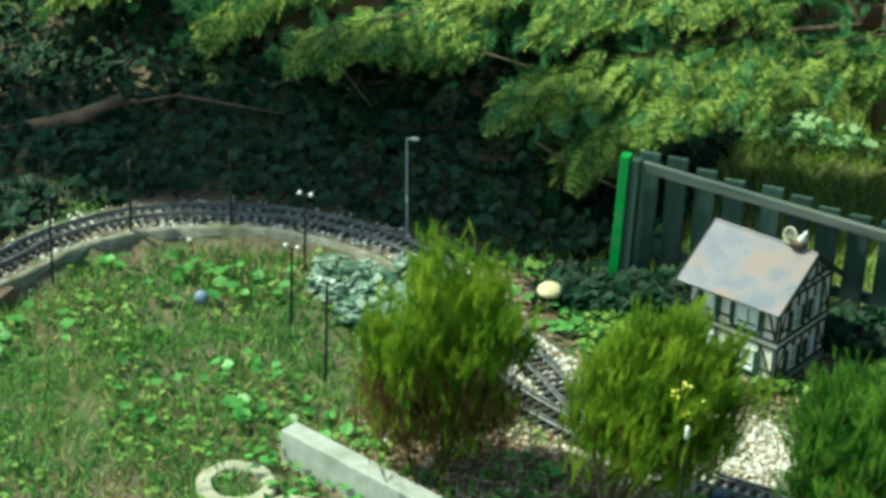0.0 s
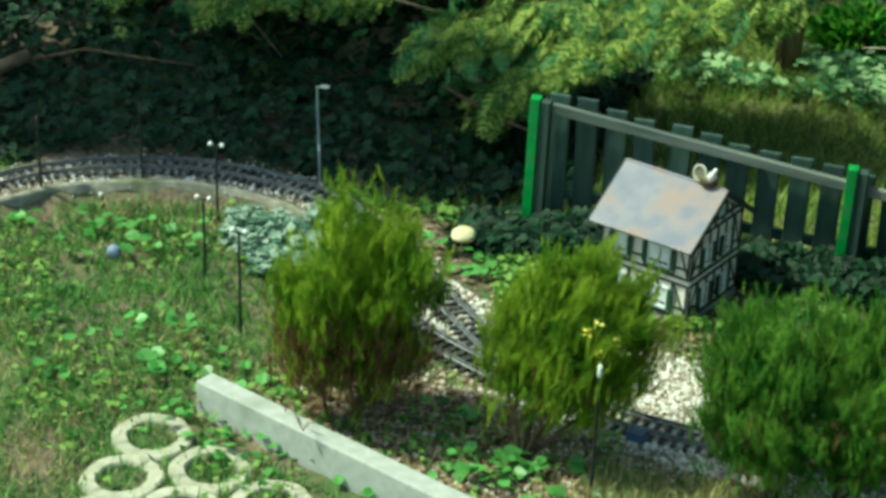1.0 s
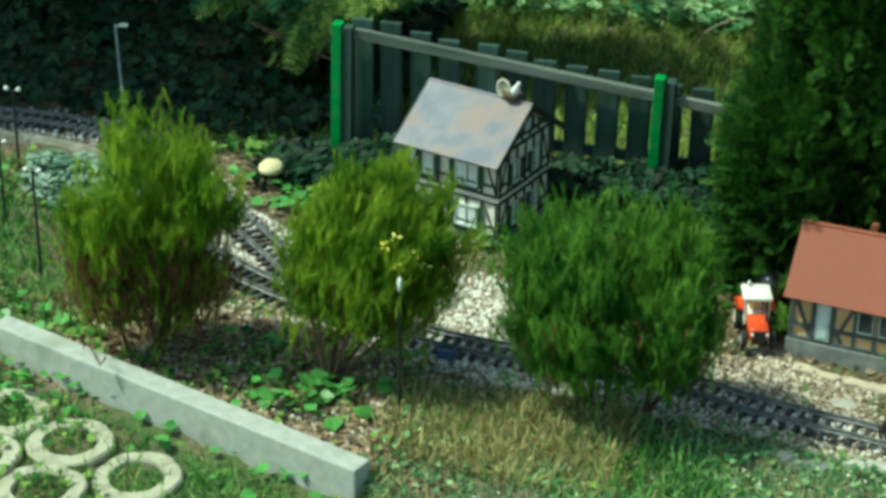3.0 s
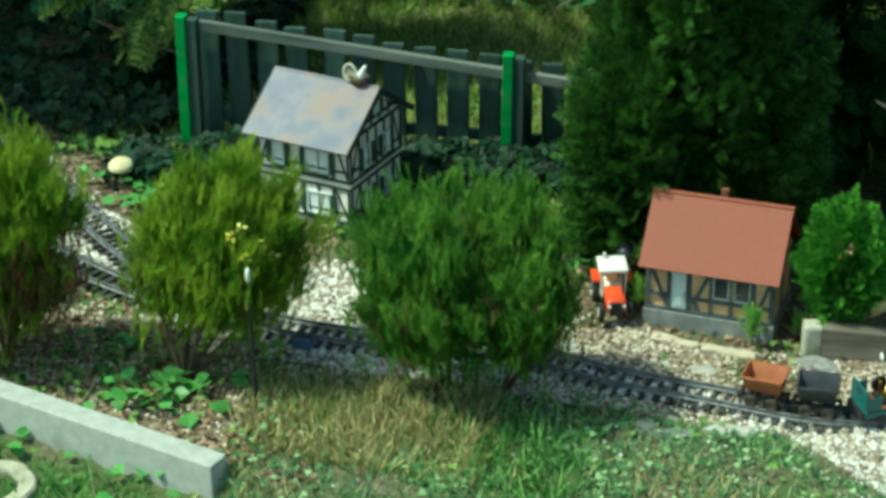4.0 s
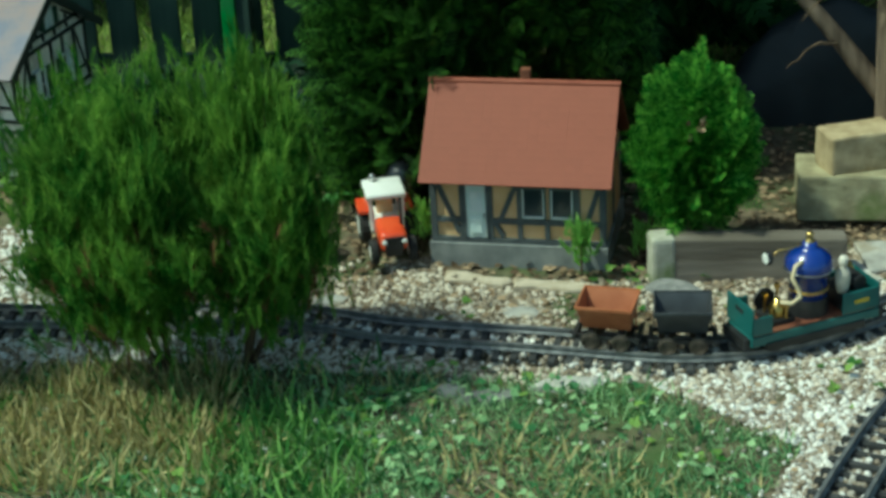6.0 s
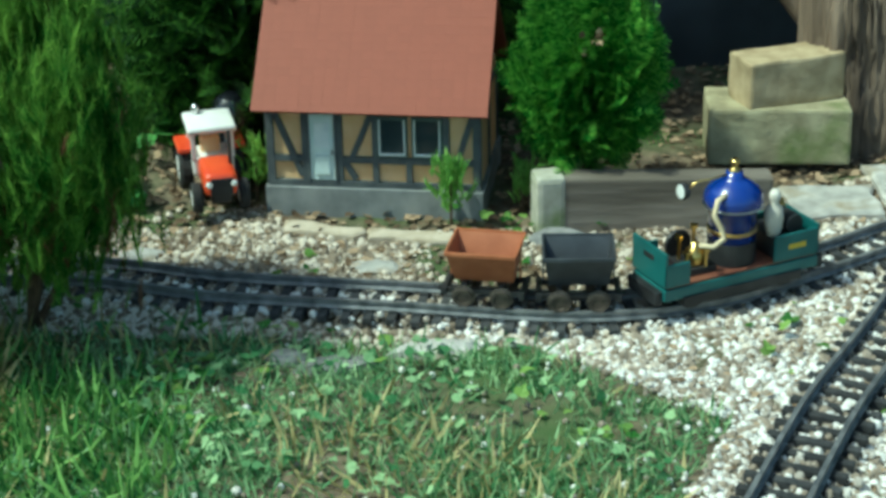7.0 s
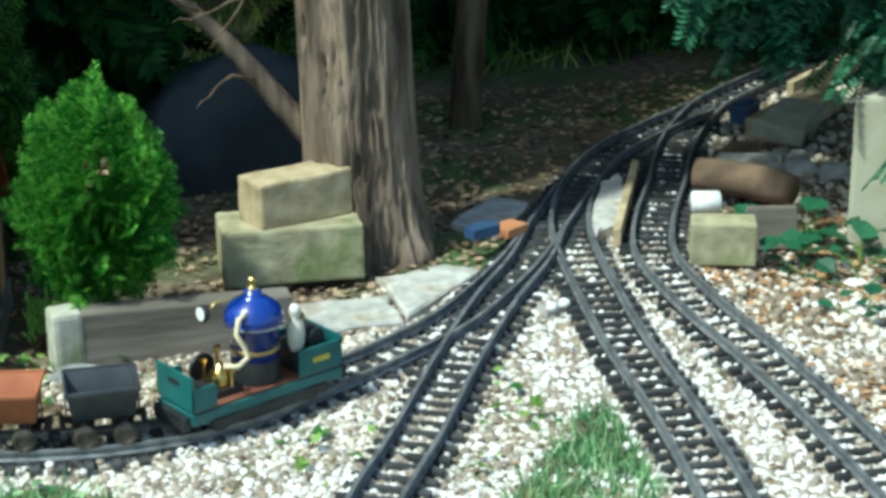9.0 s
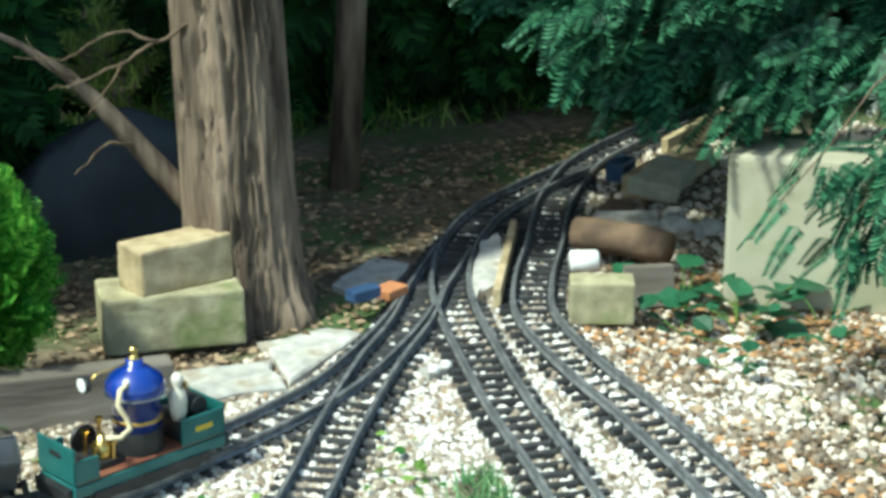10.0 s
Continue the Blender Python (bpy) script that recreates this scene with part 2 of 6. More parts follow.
def part(name, bm, material, parent=None, label="", smooth=False, m=None):
    me = bpy.data.meshes.new(name)
    bm.to_mesh(me)
    bm.free()
    me.materials.append(material)
    if smooth:
        me.shade_smooth()
    ob = new(name, me)
    if m is not None:
        ob.matrix_basis = m
    if parent is not None:
        ob.parent = parent
    return tagged(ob, label)


def share(name, me, m, parent):
    ob = new(name, me)
    ob.matrix_basis = m
    ob.parent = parent
    return ob


def thing(name, label, category, m=None, group="", kind=""):
    ob = new(name)
    ob.empty_display_size = 0.05
    if m is not None:
        ob.matrix_basis = m
    return tagged(ob, label, category, group, kind)


def box(x0, x1, y0, y1, z0, z1, bevel=0.0, bm=None, m=None):
    bm = bm or bmesh.new()
    r = bmesh.ops.create_cube(bm, size=1.0)
    vs = r["verts"]
    bmesh.ops.scale(bm, vec=(x1 - x0, y1 - y0, z1 - z0), verts=vs)
    bmesh.ops.translate(bm, vec=((x0 + x1) / 2, (y0 + y1) / 2, (z0 + z1) / 2), verts=vs)
    if m is not None:
        bmesh.ops.transform(bm, matrix=m, verts=vs)
    if bevel:
        es = list({e for v in vs for e in v.link_edges})
        bmesh.ops.bevel(bm, geom=es, offset=bevel, segments=2, affect="EDGES", profile=0.6)
    return bm


def turned(profile, n=20, bm=None, m=None):
    """A lathe shape from (radius, z) pairs, closed at both ends."""
    bm = bm or bmesh.new()
    rings = []
    for r, z in profile:
        rings.append([bm.verts.new((r * math.cos(2 * math.pi * k / n), r * math.sin(2 * math.pi * k / n), z)) for k in range(n)])
    for a, b in zip(rings, rings[1:]):
        for k in range(n):
            bm.faces.new((a[k], a[(k + 1) % n], b[(k + 1) % n], b[k]))
    bm.faces.new(rings[0][::-1])
    bm.faces.new(rings[-1])
    if m is not None:
        bmesh.ops.transform(bm, matrix=m, verts=[v for ring in rings for v in ring])
    return bm


def tube_arrays(path, radii, n=8):
    """Vertices and faces of a tapered tube along a path."""
    path = [Vector(p) for p in path]
    V, F = [], []
    side = None
    for i, p in enumerate(path):
        d = (path[min(i + 1, len(path) - 1)] - path[max(i - 1, 0)]).normalized()
        side = (side - d * side.dot(d)).normalized() if side is not None and (side - d * side.dot(d)).length > 1e-4 else d.orthogonal().normalized()
        up = d.cross(side)
        for k in range(n):
            a = 2 * math.pi * k / n
            V.append(tuple(p + (side * math.cos(a) + up * math.sin(a)) * radii[i]))
    for i in range(len(path) - 1):
        for k in range(n):
            F.append((i * n + k, i * n + (k + 1) % n, (i + 1) * n + (k + 1) % n, (i + 1) * n + k))
    F.append(tuple(range(n))[::-1])
    F.append(tuple((len(path) - 1) * n + k for k in range(n)))
    return V, F


def tube(name, path, radii, material, parent=None, label="", n=8):
    V, F = tube_arrays(path, radii, n)
    return mesh_ob(name, V, F, material, parent, label, smooth=True)


def spline(points, step):
    """Even samples of a Catmull-Rom curve: places and headings."""
    P = np.array(points, float)
    P = np.vstack([2 * P[0] - P[1], P, 2 * P[-1] - P[-2]])
    out = []
    for i in range(1, len(P) - 2):
        t = np.linspace(0, 1, 40, endpoint=False)[:, None]
        a, b, c, d = P[i - 1], P[i], P[i + 1], P[i + 2]
        out.append(0.5 * (2 * b + (c - a) * t + (2 * a - 5 * b + 4 * c - d) * t**2 + (3 * b - a - 3 * c + d) * t**3))
    out = np.vstack(out + [P[-2:-1]])
    s = np.r_[0, np.cumsum(np.linalg.norm(np.diff(out, axis=0), axis=1))]
    at = np.arange(0, s[-1], step)
    places = np.stack([np.interp(at, s, out[:, k]) for k in range(out.shape[1])], 1)
    heads = np.gradient(places, axis=0)
    return places, np.arctan2(heads[:, 1], heads[:, 0])


def scatter(template, faces, pos, along, size, up=None, spin=True):
    """Copies of a small template (x across, y along, z its face) as arrays: one row of pos, along and size each."""
    T = np.asarray(template, float)
    pos, along = np.asarray(pos, float), np.asarray(along, float)
    n, k = len(pos), len(T)
    y = along / np.maximum(np.linalg.norm(along, axis=1, keepdims=True), 1e-6)
    ref = rng.normal(size=(n, 3)) if spin else np.tile(np.array(up if up is not None else (0, 0, 1), float), (n, 1)) + rng.normal(size=(n, 3)) * 0.25
    x = np.cross(y, ref)
    x /= np.maximum(np.linalg.norm(x, axis=1, keepdims=True), 1e-6)
    z = np.cross(x, y)
    size = np.broadcast_to(np.asarray(size, float), (n,))[:, None, None]
    V = pos[:, None] + size * (T[None, :, 0:1] * x[:, None] + T[None, :, 1:2] * y[:, None] + T[None, :, 2:3] * z[:, None])
    F = [tuple(int(i * k + j) for j in f) for i in range(n) for f in faces]
    return V.reshape(-1, 3), F


def merge(*sets):
    V, F, base = [], [], 0
    for v, f in sets:
        V.append(np.asarray(v).reshape(-1, 3))
        F += [tuple(i + base for i in q) for q in f]
        base += len(V[-1])
    return np.vstack(V), F


def blade():
    return [(-0.045, 0, 0), (0.045, 0, 0), (-0.038, 0.5, 0.03), (0.038, 0.5, 0.03), (0, 1, 0.14)], [(0, 1, 3, 2), (2, 3, 4)]


def ivy_leaf():
    return [(0, 0, 0), (0.42, 0.08, 0.06), (0.5, 0.45, 0.02), (0.24, 0.55, 0.06), (0, 1, -0.05), (-0.24, 0.55, 0.06), (-0.5, 0.45, 0.02), (-0.42, 0.08, 0.06)], \
        [(0, 1, 2, 3), (0, 3, 4), (0, 4, 5), (0, 5, 6, 7)]


def oval_leaf():
    return [(0, 0, 0), (0.28, 0.25, 0.06), (0.34, 0.6, 0.07), (0, 1, -0.04), (-0.34, 0.6, 0.07), (-0.28, 0.25, 0.06), (0, 0.5, 0)], \
        [(0, 1, 6), (1, 2, 6), (2, 3, 6), (3, 4, 6), (4, 5, 6), (5, 0, 6)]


def sprig(needles=16, spread=0.32, wide=0.03, seed=1):
    """A bundle of fine needles round a short upright axis."""
    r = random.Random(seed)
    V, F = [], []
    for i in range(needles):
        h, a = i / needles, i * 2.4
        base = Vector((0, h * 0.75, 0))
        way = Vector((math.cos(a) * spread, 0.9 + r.uniform(-0.2, 0.2), math.sin(a) * spread)).normalized() * r.uniform(0.28, 0.42)
        side = Vector((-math.sin(a), 0, math.cos(a))) * wide
        k = len(V)
        V += [tuple(base - side), tuple(base + side), tuple(base + way)]
        F.append((k, k + 1, k + 2))
    return V, F


def frond(pairs=7, wide=0.5, leaf=0.11, droop=0.12, sub=False):
    """A flat conifer spray: a stem with paired, tapering side shoots."""
    V, F = [], []

    def strip(a, b, w):
        a, b = Vector(a), Vector(b)
        s = (b - a).cross(Vector((0, 0, 1))).normalized() * w
        k = len(V)
        V.extend([tuple(a - s * 0.6), tuple(a + s * 0.6), tuple((a + b) / 2 + s), tuple(b), tuple((a + b) / 2 - s)])
        F.append((k, k + 1, k + 2, k + 3, k + 4))
    strip((0, 0, 0), (0, 1, -droop), leaf * 0.35)
    for i in range(pairs):
        h = 0.08 + 0.86 * i / pairs
        reach = wide * (1 - 0.75 * h) * (0.55 + 0.45 * math.sin(h * 3.1))
        for s in (-1, 1):
            a = (0, h, -droop * h * h)
            b = (s * reach, h + reach * 0.75, -droop * h * h - reach * 0.2)
            strip(a, b, leaf * 0.5)
    return V, F


def needle_frond(pairs=12):
    """A yew shoot: a thin stem with two ranks of flat narrow needles."""
    V, F = [], []
    for i in range(pairs):
        h = 0.05 + 0.95 * i / pairs
        r = 0.30 * (1 - 0.5 * h)
        for s in (-1, 1):
            k = len(V)
            V += [(0, h, -0.1 * h * h), (s * r * 0.5, h + 0.03, 0.02 - 0.1 * h * h), (s * r, h + 0.10, -0.02 - 0.1 * h * h), (s * r * 0.5, h + 0.12, 0.02 - 0.1 * h * h)]
            F.append((k, k + 1, k + 2, k + 3))
    k = len(V)
    V += [(-0.012, 0, 0), (0.012, 0, 0), (0, 1.05, -0.11)]
    F.append((k, k + 1, k + 2))
    return V, F


def pebble():
    t = (1 + 5**0.5) / 2
    V = np.array([(-1, t, 0), (1, t, 0), (-1, -t, 0), (1, -t, 0), (0, -1, t), (0, 1, t), (0, -1, -t), (0, 1, -t), (t, 0, -1), (t, 0, 1), (-t, 0, -1), (-t, 0, 1)]) / 1.9 / 2
    F = [(0, 11, 5), (0, 5, 1), (0, 1, 7), (0, 7, 10), (0, 10, 11), (1, 5, 9), (5, 11, 4), (11, 10, 2), (10, 7, 6), (7, 1, 8), (3, 9, 4), (3, 4, 2), (3, 2, 6), (3, 6, 8), (3, 8, 9), (4, 9, 5), (2, 4, 11), (6, 2, 10), (8, 6, 7), (9, 8, 1)]
    return V, F


# ---- the lie of the land ----
TRACK_MAIN = [(-2.117, 3.57), (-2.057, 3.773), (-2.025, 3.913), (-1.91, 4.097), (-1.697, 4.223), (-1.49, 4.258), (-1.267, 4.213), (-1.082, 4.083), (-0.898, 3.894), (-0.789, 3.778),
              (-0.626, 3.619), (-0.46, 3.524), (-0.283, 3.484), (-0.097, 3.471), (0.079, 3.455), (0.209, 3.409), (0.392, 3.369), (0.563, 3.331), (0.689, 3.346), (0.789, 3.398),
              (0.887, 3.456), (0.972, 3.518), (1.077, 3.637), (1.165, 3.763), (1.255, 3.9)]
TRACK_SIDING = [(-1.134, 3.878), (-1.002, 3.786), (-0.859, 3.692), (-0.771, 3.637), (-0.627, 3.569), (-0.472, 3.515)]
TRACK_NEAR = [(0.548, 2.691), (0.656, 2.902), (0.762, 3.112), (0.85, 3.255), (0.932, 3.398), (1.028, 3.551), (1.104, 3.656), (1.173, 3.776)]
TRACK_BRANCH = [(0.964, 2.573), (1.015, 2.789), (1.062, 2.999), (1.095, 3.196), (1.119, 3.395), (1.148, 3.566), (1.177, 3.706), (1.214, 3.812), (1.267, 3.911), (1.343, 4.01), (1.44, 4.089), (1.556, 4.169)]
TRACK_FAR = [(1.207, 2.662), (1.219, 2.94), (1.234, 3.158), (1.238, 3.322), (1.237, 3.477), (1.25, 3.622), (1.294, 3.737), (1.367, 3.869), (1.432, 3.994), (1.491, 4.084), (1.583, 4.194), (1.737, 4.305), (1.891, 4.379), (2.091, 4.438)]
ARC = np.array(spline(TRACK_MAIN[:9], 0.02)[0])


def smooth(a, b, v):
    t = np.clip((np.asarray(v, float) - a) / (b - a), 0, 1)
    return t * t * (3 - 2 * t)


def arc_distance(x, y):
    d = np.hypot(np.asarray(x, float)[..., None] - ARC[:, 0], np.asarray(y, float)[..., None] - ARC[:, 1])
    return d.min(-1)


def height(x, y):
    """Ground level: a lawn a little below the railway, a rise under the houses and a bank behind the loop."""
    x, y = np.asarray(x, float), np.asarray(y, float)
    z = -0.017 + 0.004 * np.sin(x * 9 + 1) * np.sin(y * 8) + 0.003 * np.sin(x * 31) * np.sin(y * 27)
    lawn = smooth(-1.0, -1.15, x) * smooth(0.088, 0.112, arc_distance(x, y)) * (y < 4.2)
    front = smooth(0.0, 0.03, 3.345 - 0.395 * (x + 1.16) - y) * smooth(-0.34, -0.40, x)
    z = z - 0.035 * np.maximum(lawn, front)
    z = z + 0.028 * smooth(3.72, 3.84, y) * smooth(-0.78, -0.62, x) * smooth(0.2, 0.0, x)
    z = z + 0.75 * smooth(4.32, 5.8, y) * smooth(-0.85, -1.2, x)
    return z


# ---- ground ----
def ground_sheet():
    xs = np.concatenate([[-400, -120, -40, -14, -7], np.arange(-4.0, 4.01, 0.04), [7, 14, 40, 120, 400]])
    ys = np.concatenate([[-400, -120, -40, -14, -5, -1, 1], np.arange(2.0, 7.01, 0.04), [9, 14, 40, 120, 400]])
    X, Y = np.meshgrid(xs, ys)
    Z = height(X, Y)
    Z = Z + rng.normal(size=Z.shape) * 0.0025
    V = np.stack([X, Y, Z], -1).reshape(-1, 3)
    n = len(xs)
    F = [(j * n + i, j * n + i + 1, (j + 1) * n + i + 1, (j + 1) * n + i) for j in range(len(ys) - 1) for i in range(n - 1)]
    ob = mesh_ob("ground", V, F, M_SOIL, smooth=True)
    return tagged(ob, "brown garden soil with mossy patches", "ground", kind="structure")


ground_sheet()


def z_of(x, y):
    return float(height(x, y))


def spots(n, x0, x1, y0, y1, keep=None):
    p = np.stack([rng.uniform(x0, x1, n), rng.uniform(y0, y1, n)], 1)
    if keep is not None:
        p = p[keep(p[:, 0], p[:, 1])]
    return np.c_[p, height(p[:, 0], p[:, 1])]


def patchy(x, y, scale, cut, seed=0.0):
    v = np.sin(x * scale + seed) * np.sin(y * scale * 1.13 + seed * 2) + 0.6 * np.sin(x * scale * 2.3 + y * scale * 1.7 + seed * 3) + rng.normal(size=np.shape(x)) * 0.35
    return v > cut


TRACKS = [np.array(spline(t, 0.01)[0]) for t in (TRACK_MAIN, TRACK_SIDING, TRACK_NEAR, TRACK_BRANCH, TRACK_FAR)]
TRACK_ALL = np.vstack(TRACKS)


def off_track(x, y, which=None):
    pts = TRACK_ALL if which is None else which
    pts = pts[::3]
    out = np.empty(len(x))
    for i in range(0, len(x), 4000):
        out[i:i + 4000] = np.hypot(x[i:i + 4000, None] - pts[:, 0], y[i:i + 4000, None] - pts[:, 1]).min(1)
    return out


def stones(name, label, p, size, material, sink=0.25):
    T, F = pebble()
    n = len(p)
    s = size * rng.uniform(0.55, 1.35, n) * rng.choice([1, 1, 1, 1.5], n)
    p = p.copy()
    p[:, 2] += s * sink
    V, FF = scatter(T, F, p, rng.normal(size=(n, 3)) * (1, 1, 0.3), s)
    ob = mesh_ob(name, V, FF, material, smooth=False)
    return tagged(ob, label, "gravel", kind="stuff")


def front_lawn(x, y):
    return (y < 3.335 - 0.13 * np.maximum(x - 0.1, 0) - 0.9 * np.maximum(x - 0.52, 0)) & (x > -0.40) & (x < 0.60 + 0.55 * (y - 2.97))


def wedge(x, y):
    """The grassy wedge between two diverging tracks."""
    return (x > 0.771 + 0.8 * (y - 2.964)) & (x < 1.0 + 0.16 * (y - 2.905)) & (y < 3.28)


def right_bed(x, y):
    return ~front_lawn(x, y) & ~(wedge(x, y) & patchy(x, y, 16, -1.2, 1.0))


p = spots(115000, 0.45, 1.45, 2.70, 3.75, lambda x, y: right_bed(x, y) & (y > 3.15 - 0.9 * (x - 0.45)) & ((y < 3.35 + 0.68 * np.maximum(x - 0.6, 0)) | (patchy(x, y, 12, 0.5, 9.0) & (x > 0.58) & (y < 3.50))) & (y < 3.74 - 0.9 * np.maximum(x - 1.24, 0)) & ((x < 1.30) | patchy(x, y, 14, 0.55, 4.0)))
stones("white_gravel", "pale quartz gravel bed round the garden railway tracks", p, 0.0056, M_GRAVEL)
p = spots(17000, -1.10, -0.50, 3.50, 4.03, lambda x, y: np.abs(y - (3.79 - 0.54 * (x + 0.80))) < 0.11)
p2 = spots(30000, -0.62, 0.06, 3.36, 3.80, lambda x, y: patchy(x, y, 9, -1.0, 2.0) & (y < 3.76 - 0.5 * np.maximum(x + 0.2, 0)) & (y > 3.40 - 0.15 * (x + 0.3)))
stones("white_gravel", "pale gravel under the rails between feathery shrubs", np.vstack([p, p2]), 0.0066, M_GRAVEL)
p = spots(44000, -0.05, 1.0, 3.21, 3.75, lambda x, y: (y < 3.55 + 0.09 * (x < 0.27) + 0.25 * np.maximum(x - 0.5, 0)) & ~front_lawn(x, y) & patchy(x, y, 11, -0.6, 3.0))
stones("brown_gravel", "mixed brown gravel and chips in front of the model cottage", p, 0.0058, M_GRAVEL_BROWN)
p = spots(11000, -1.08, -0.16, 3.05, 3.58, lambda x, y: (y > 3.36 - 0.394 * (x + 1.16)) & ~front_lawn(x, y) & patchy(x, y, 10, -0.7, 4.0))
p3 = spots(3000, -1.0, -0.20, 3.10, 3.55, lambda x, y: (y > 3.38 - 0.394 * (x + 1.16)) & ~front_lawn(x, y) & patchy(x, y, 8, -0.2, 6.0))
stones("pale_gravel", "pale gravel scattered under the feathery shrubs", p3, 0.0062, M_GRAVEL)
stones("brown_gravel", "brown gravel and litter round the shrubs", p, 0.0066, M_GRAVEL_BROWN)
q = ARC[rng.integers(0, len(ARC), 7000)] + rng.normal(size=(7000, 2)) * 0.036
stones("ballast", "pale ballast under the curved track", np.c_[q, height(q[:, 0], q[:, 1]) - 0.001], 0.0066, M_GRAVEL)
p = spots(16000, 1.26, 2.1, 2.85, 4.25, lambda x, y: (x > 1.30 + 0.62 * np.maximum(y - 3.7, 0)) & (off_track(x, y, TRACKS[4]) > 0.03))
stones("brown_gravel", "brown gravel and soil beside the far track", p, 0.008, M_GRAVEL_BROWN)

q = np.vstack([np.array(spline(t, 0.004)[0]) for t in (TRACK_MAIN[13:22], TRACK_NEAR, TRACK_BRANCH[:7], TRACK_FAR[:6])])
q = np.repeat(q, 11, axis=0) + rng.normal(size=(len(q) * 11, 2)) * 0.020
q = q[right_bed(q[:, 0], q[:, 1] + 0.3) | (q[:, 0] > 0.5)]
stones("ballast", "pale pebbles lying between the sleepers", np.c_[q, np.full(len(q), -0.0130) + rng.normal(size=len(q)) * 0.0012], 0.0058, M_GRAVEL)
q = np.vstack([np.array(spline(t, 0.004)[0]) for t in (TRACK_BRANCH[6:], TRACK_FAR[5:12])])
q = np.repeat(q, 8, axis=0) + rng.normal(size=(len(q) * 8, 2)) * 0.018
stones("ballast", "pale pebbles between the sleepers of the far tracks", np.c_[q, np.full(len(q), -0.0140) + rng.normal(size=len(q)) * 0.0010], 0.0052, M_GRAVEL)

# fallen litter
T, F = oval_leaf()
p = spots(30000, -1.12, 1.9, 3.0, 4.4, lambda x, y: (off_track(x, y) > 0.05) & ((y > 3.41) | (x < -0.22) | (x > 1.28)) & (y > 3.36 - 0.394 * (x + 1.16)))
p[:, 2] += 0.004
V, F = scatter(T, F, p, rng.normal(size=(len(p), 3)) * (1, 1, 0.15), rng.uniform(0.006, 0.016, len(p)), spin=False)
tagged(mesh_ob("leaf_litter", V, F, M_LITTER), "dry brown leaf and bark litter on the soil", "litter", kind="stuff")

T, F = oval_leaf()
p = spots(3800, 0.60, 1.75, 2.75, 3.75, lambda x, y: right_bed(x, y))
p[:, 2] += 0.006
V, F = scatter(T, F, p, rng.normal(size=(len(p), 3)) * (1, 1, 0.15), rng.uniform(0.004, 0.010, len(p)), spin=False)
tagged(mesh_ob("leaf_litter", V, F, M_LITTER), "small dry leaf bits strewn over the gravel", "litter", kind="stuff")

T, F = oval_leaf()
p = spots(7000, 1.27, 2.0, 2.75, 3.75, lambda x, y: (off_track(x, y, TRACKS[4]) > 0.045) & patchy(x, y, 6, -0.3, 2.5))
p[:, 2] += 0.006
V, F = scatter(T, F, p, rng.normal(size=(len(p), 3)) * (1, 1, 0.15), rng.uniform(0.006, 0.014, len(p)), spin=False)
tagged(mesh_ob("conifer_litter", V, F, M_ORANGELITTER), "orange-brown conifer litter over the gravel by the wall", "litter", kind="stuff")

# ---- tracks ----
SL = bmesh.new()
box(-0.0046, 0.0046, -0.041, 0.041, -0.002, 0.006, 0.001, SL)
for sgn in (-1, 1):
    box(-0.004, 0.004, sgn * 0.0225 - 0.006, sgn * 0.0225 + 0.006, 0.006, 0.0085, 0.0, SL)
SLEEPER = bpy.data.meshes.new("sleeper")
SL.to_mesh(SLEEPER)
SL.free()
SLEEPER.materials.append(M_SLEEPER)


def rail_arrays(path, heads, off, z):
    """A rail with foot, web and head along the track, off metres to its left."""
    prof = [(-0.004, 0), (0.004, 0), (0.004, 0.0015), (0.0012, 0.003), (0.0012, 0.006), (0.0022, 0.007), (0.0022, 0.0095), (-0.0022, 0.0095), (-0.0022, 0.007), (-0.0012, 0.006), (-0.0012, 0.003), (-0.004, 0.0015)]
    V, F, k = [], [], len(prof)
    for (x, y), a in zip(path, heads):
        nx, ny = -math.sin(a), math.cos(a)
        for w, h in prof:
            V.append((x + nx * (off + w), y + ny * (off + w), z + h))
    for i in range(len(path) - 1):
        for j in range(k):
            F.append((i * k + j, (i + 1) * k + j, (i + 1) * k + (j + 1) % k, i * k + (j + 1) % k))
    return V, F


def track(points, label, z=0.0):
    z -= 0.012
    t = thing("railway_track", label, "track", group="garden railway tracks")
    path, heads = spline(points, 0.02)
    for off in (-0.0232, 0.0232):
        V, F = rail_arrays(path, heads, off, z + 0.0075)
        mesh_ob("rail", V, F, M_RAIL, t)
    ties, th = spline(points, 0.0232)
    for (x, y), a in zip(ties, th):
        share("sleeper", SLEEPER, pose(x, y, z + rng.normal() * 0.0006, 0, 0, math.degrees(a) + rng.normal() * 0.8), t)
    return t


track(TRACK_MAIN, "dark-sleepered narrow garden railway main line on gravel")
track(TRACK_SIDING, "short garden railway siding behind a feathery shrub", 0.0)
track(TRACK_NEAR, "straight garden railway track on white gravel", 0.0008)
track(TRACK_BRANCH, "curving garden railway branch track", 0.0016)
track(TRACK_FAR, "garden railway track climbing past a cream wall", 0.0)

# switch lever box with two bright balls
sw = thing("switch_motor", "small grey switch motor with two white caps by the points", "switch", pose(1.085, 3.524, -0.010, 0, 0, 20))
part("housing", box(-0.018, 0.018, -0.009, 0.009, -0.004, 0.008, 0.002), M_SLATE, sw)
for dx in (-0.009, 0.009):
    part("cap", turned([(0.0045, 0), (0.0065, 0.003), (0.0055, 0.007), (0.002, 0.009)], 12), M_WHITE, sw, "white cap", True, pose(dx, -0.008, 0.006))


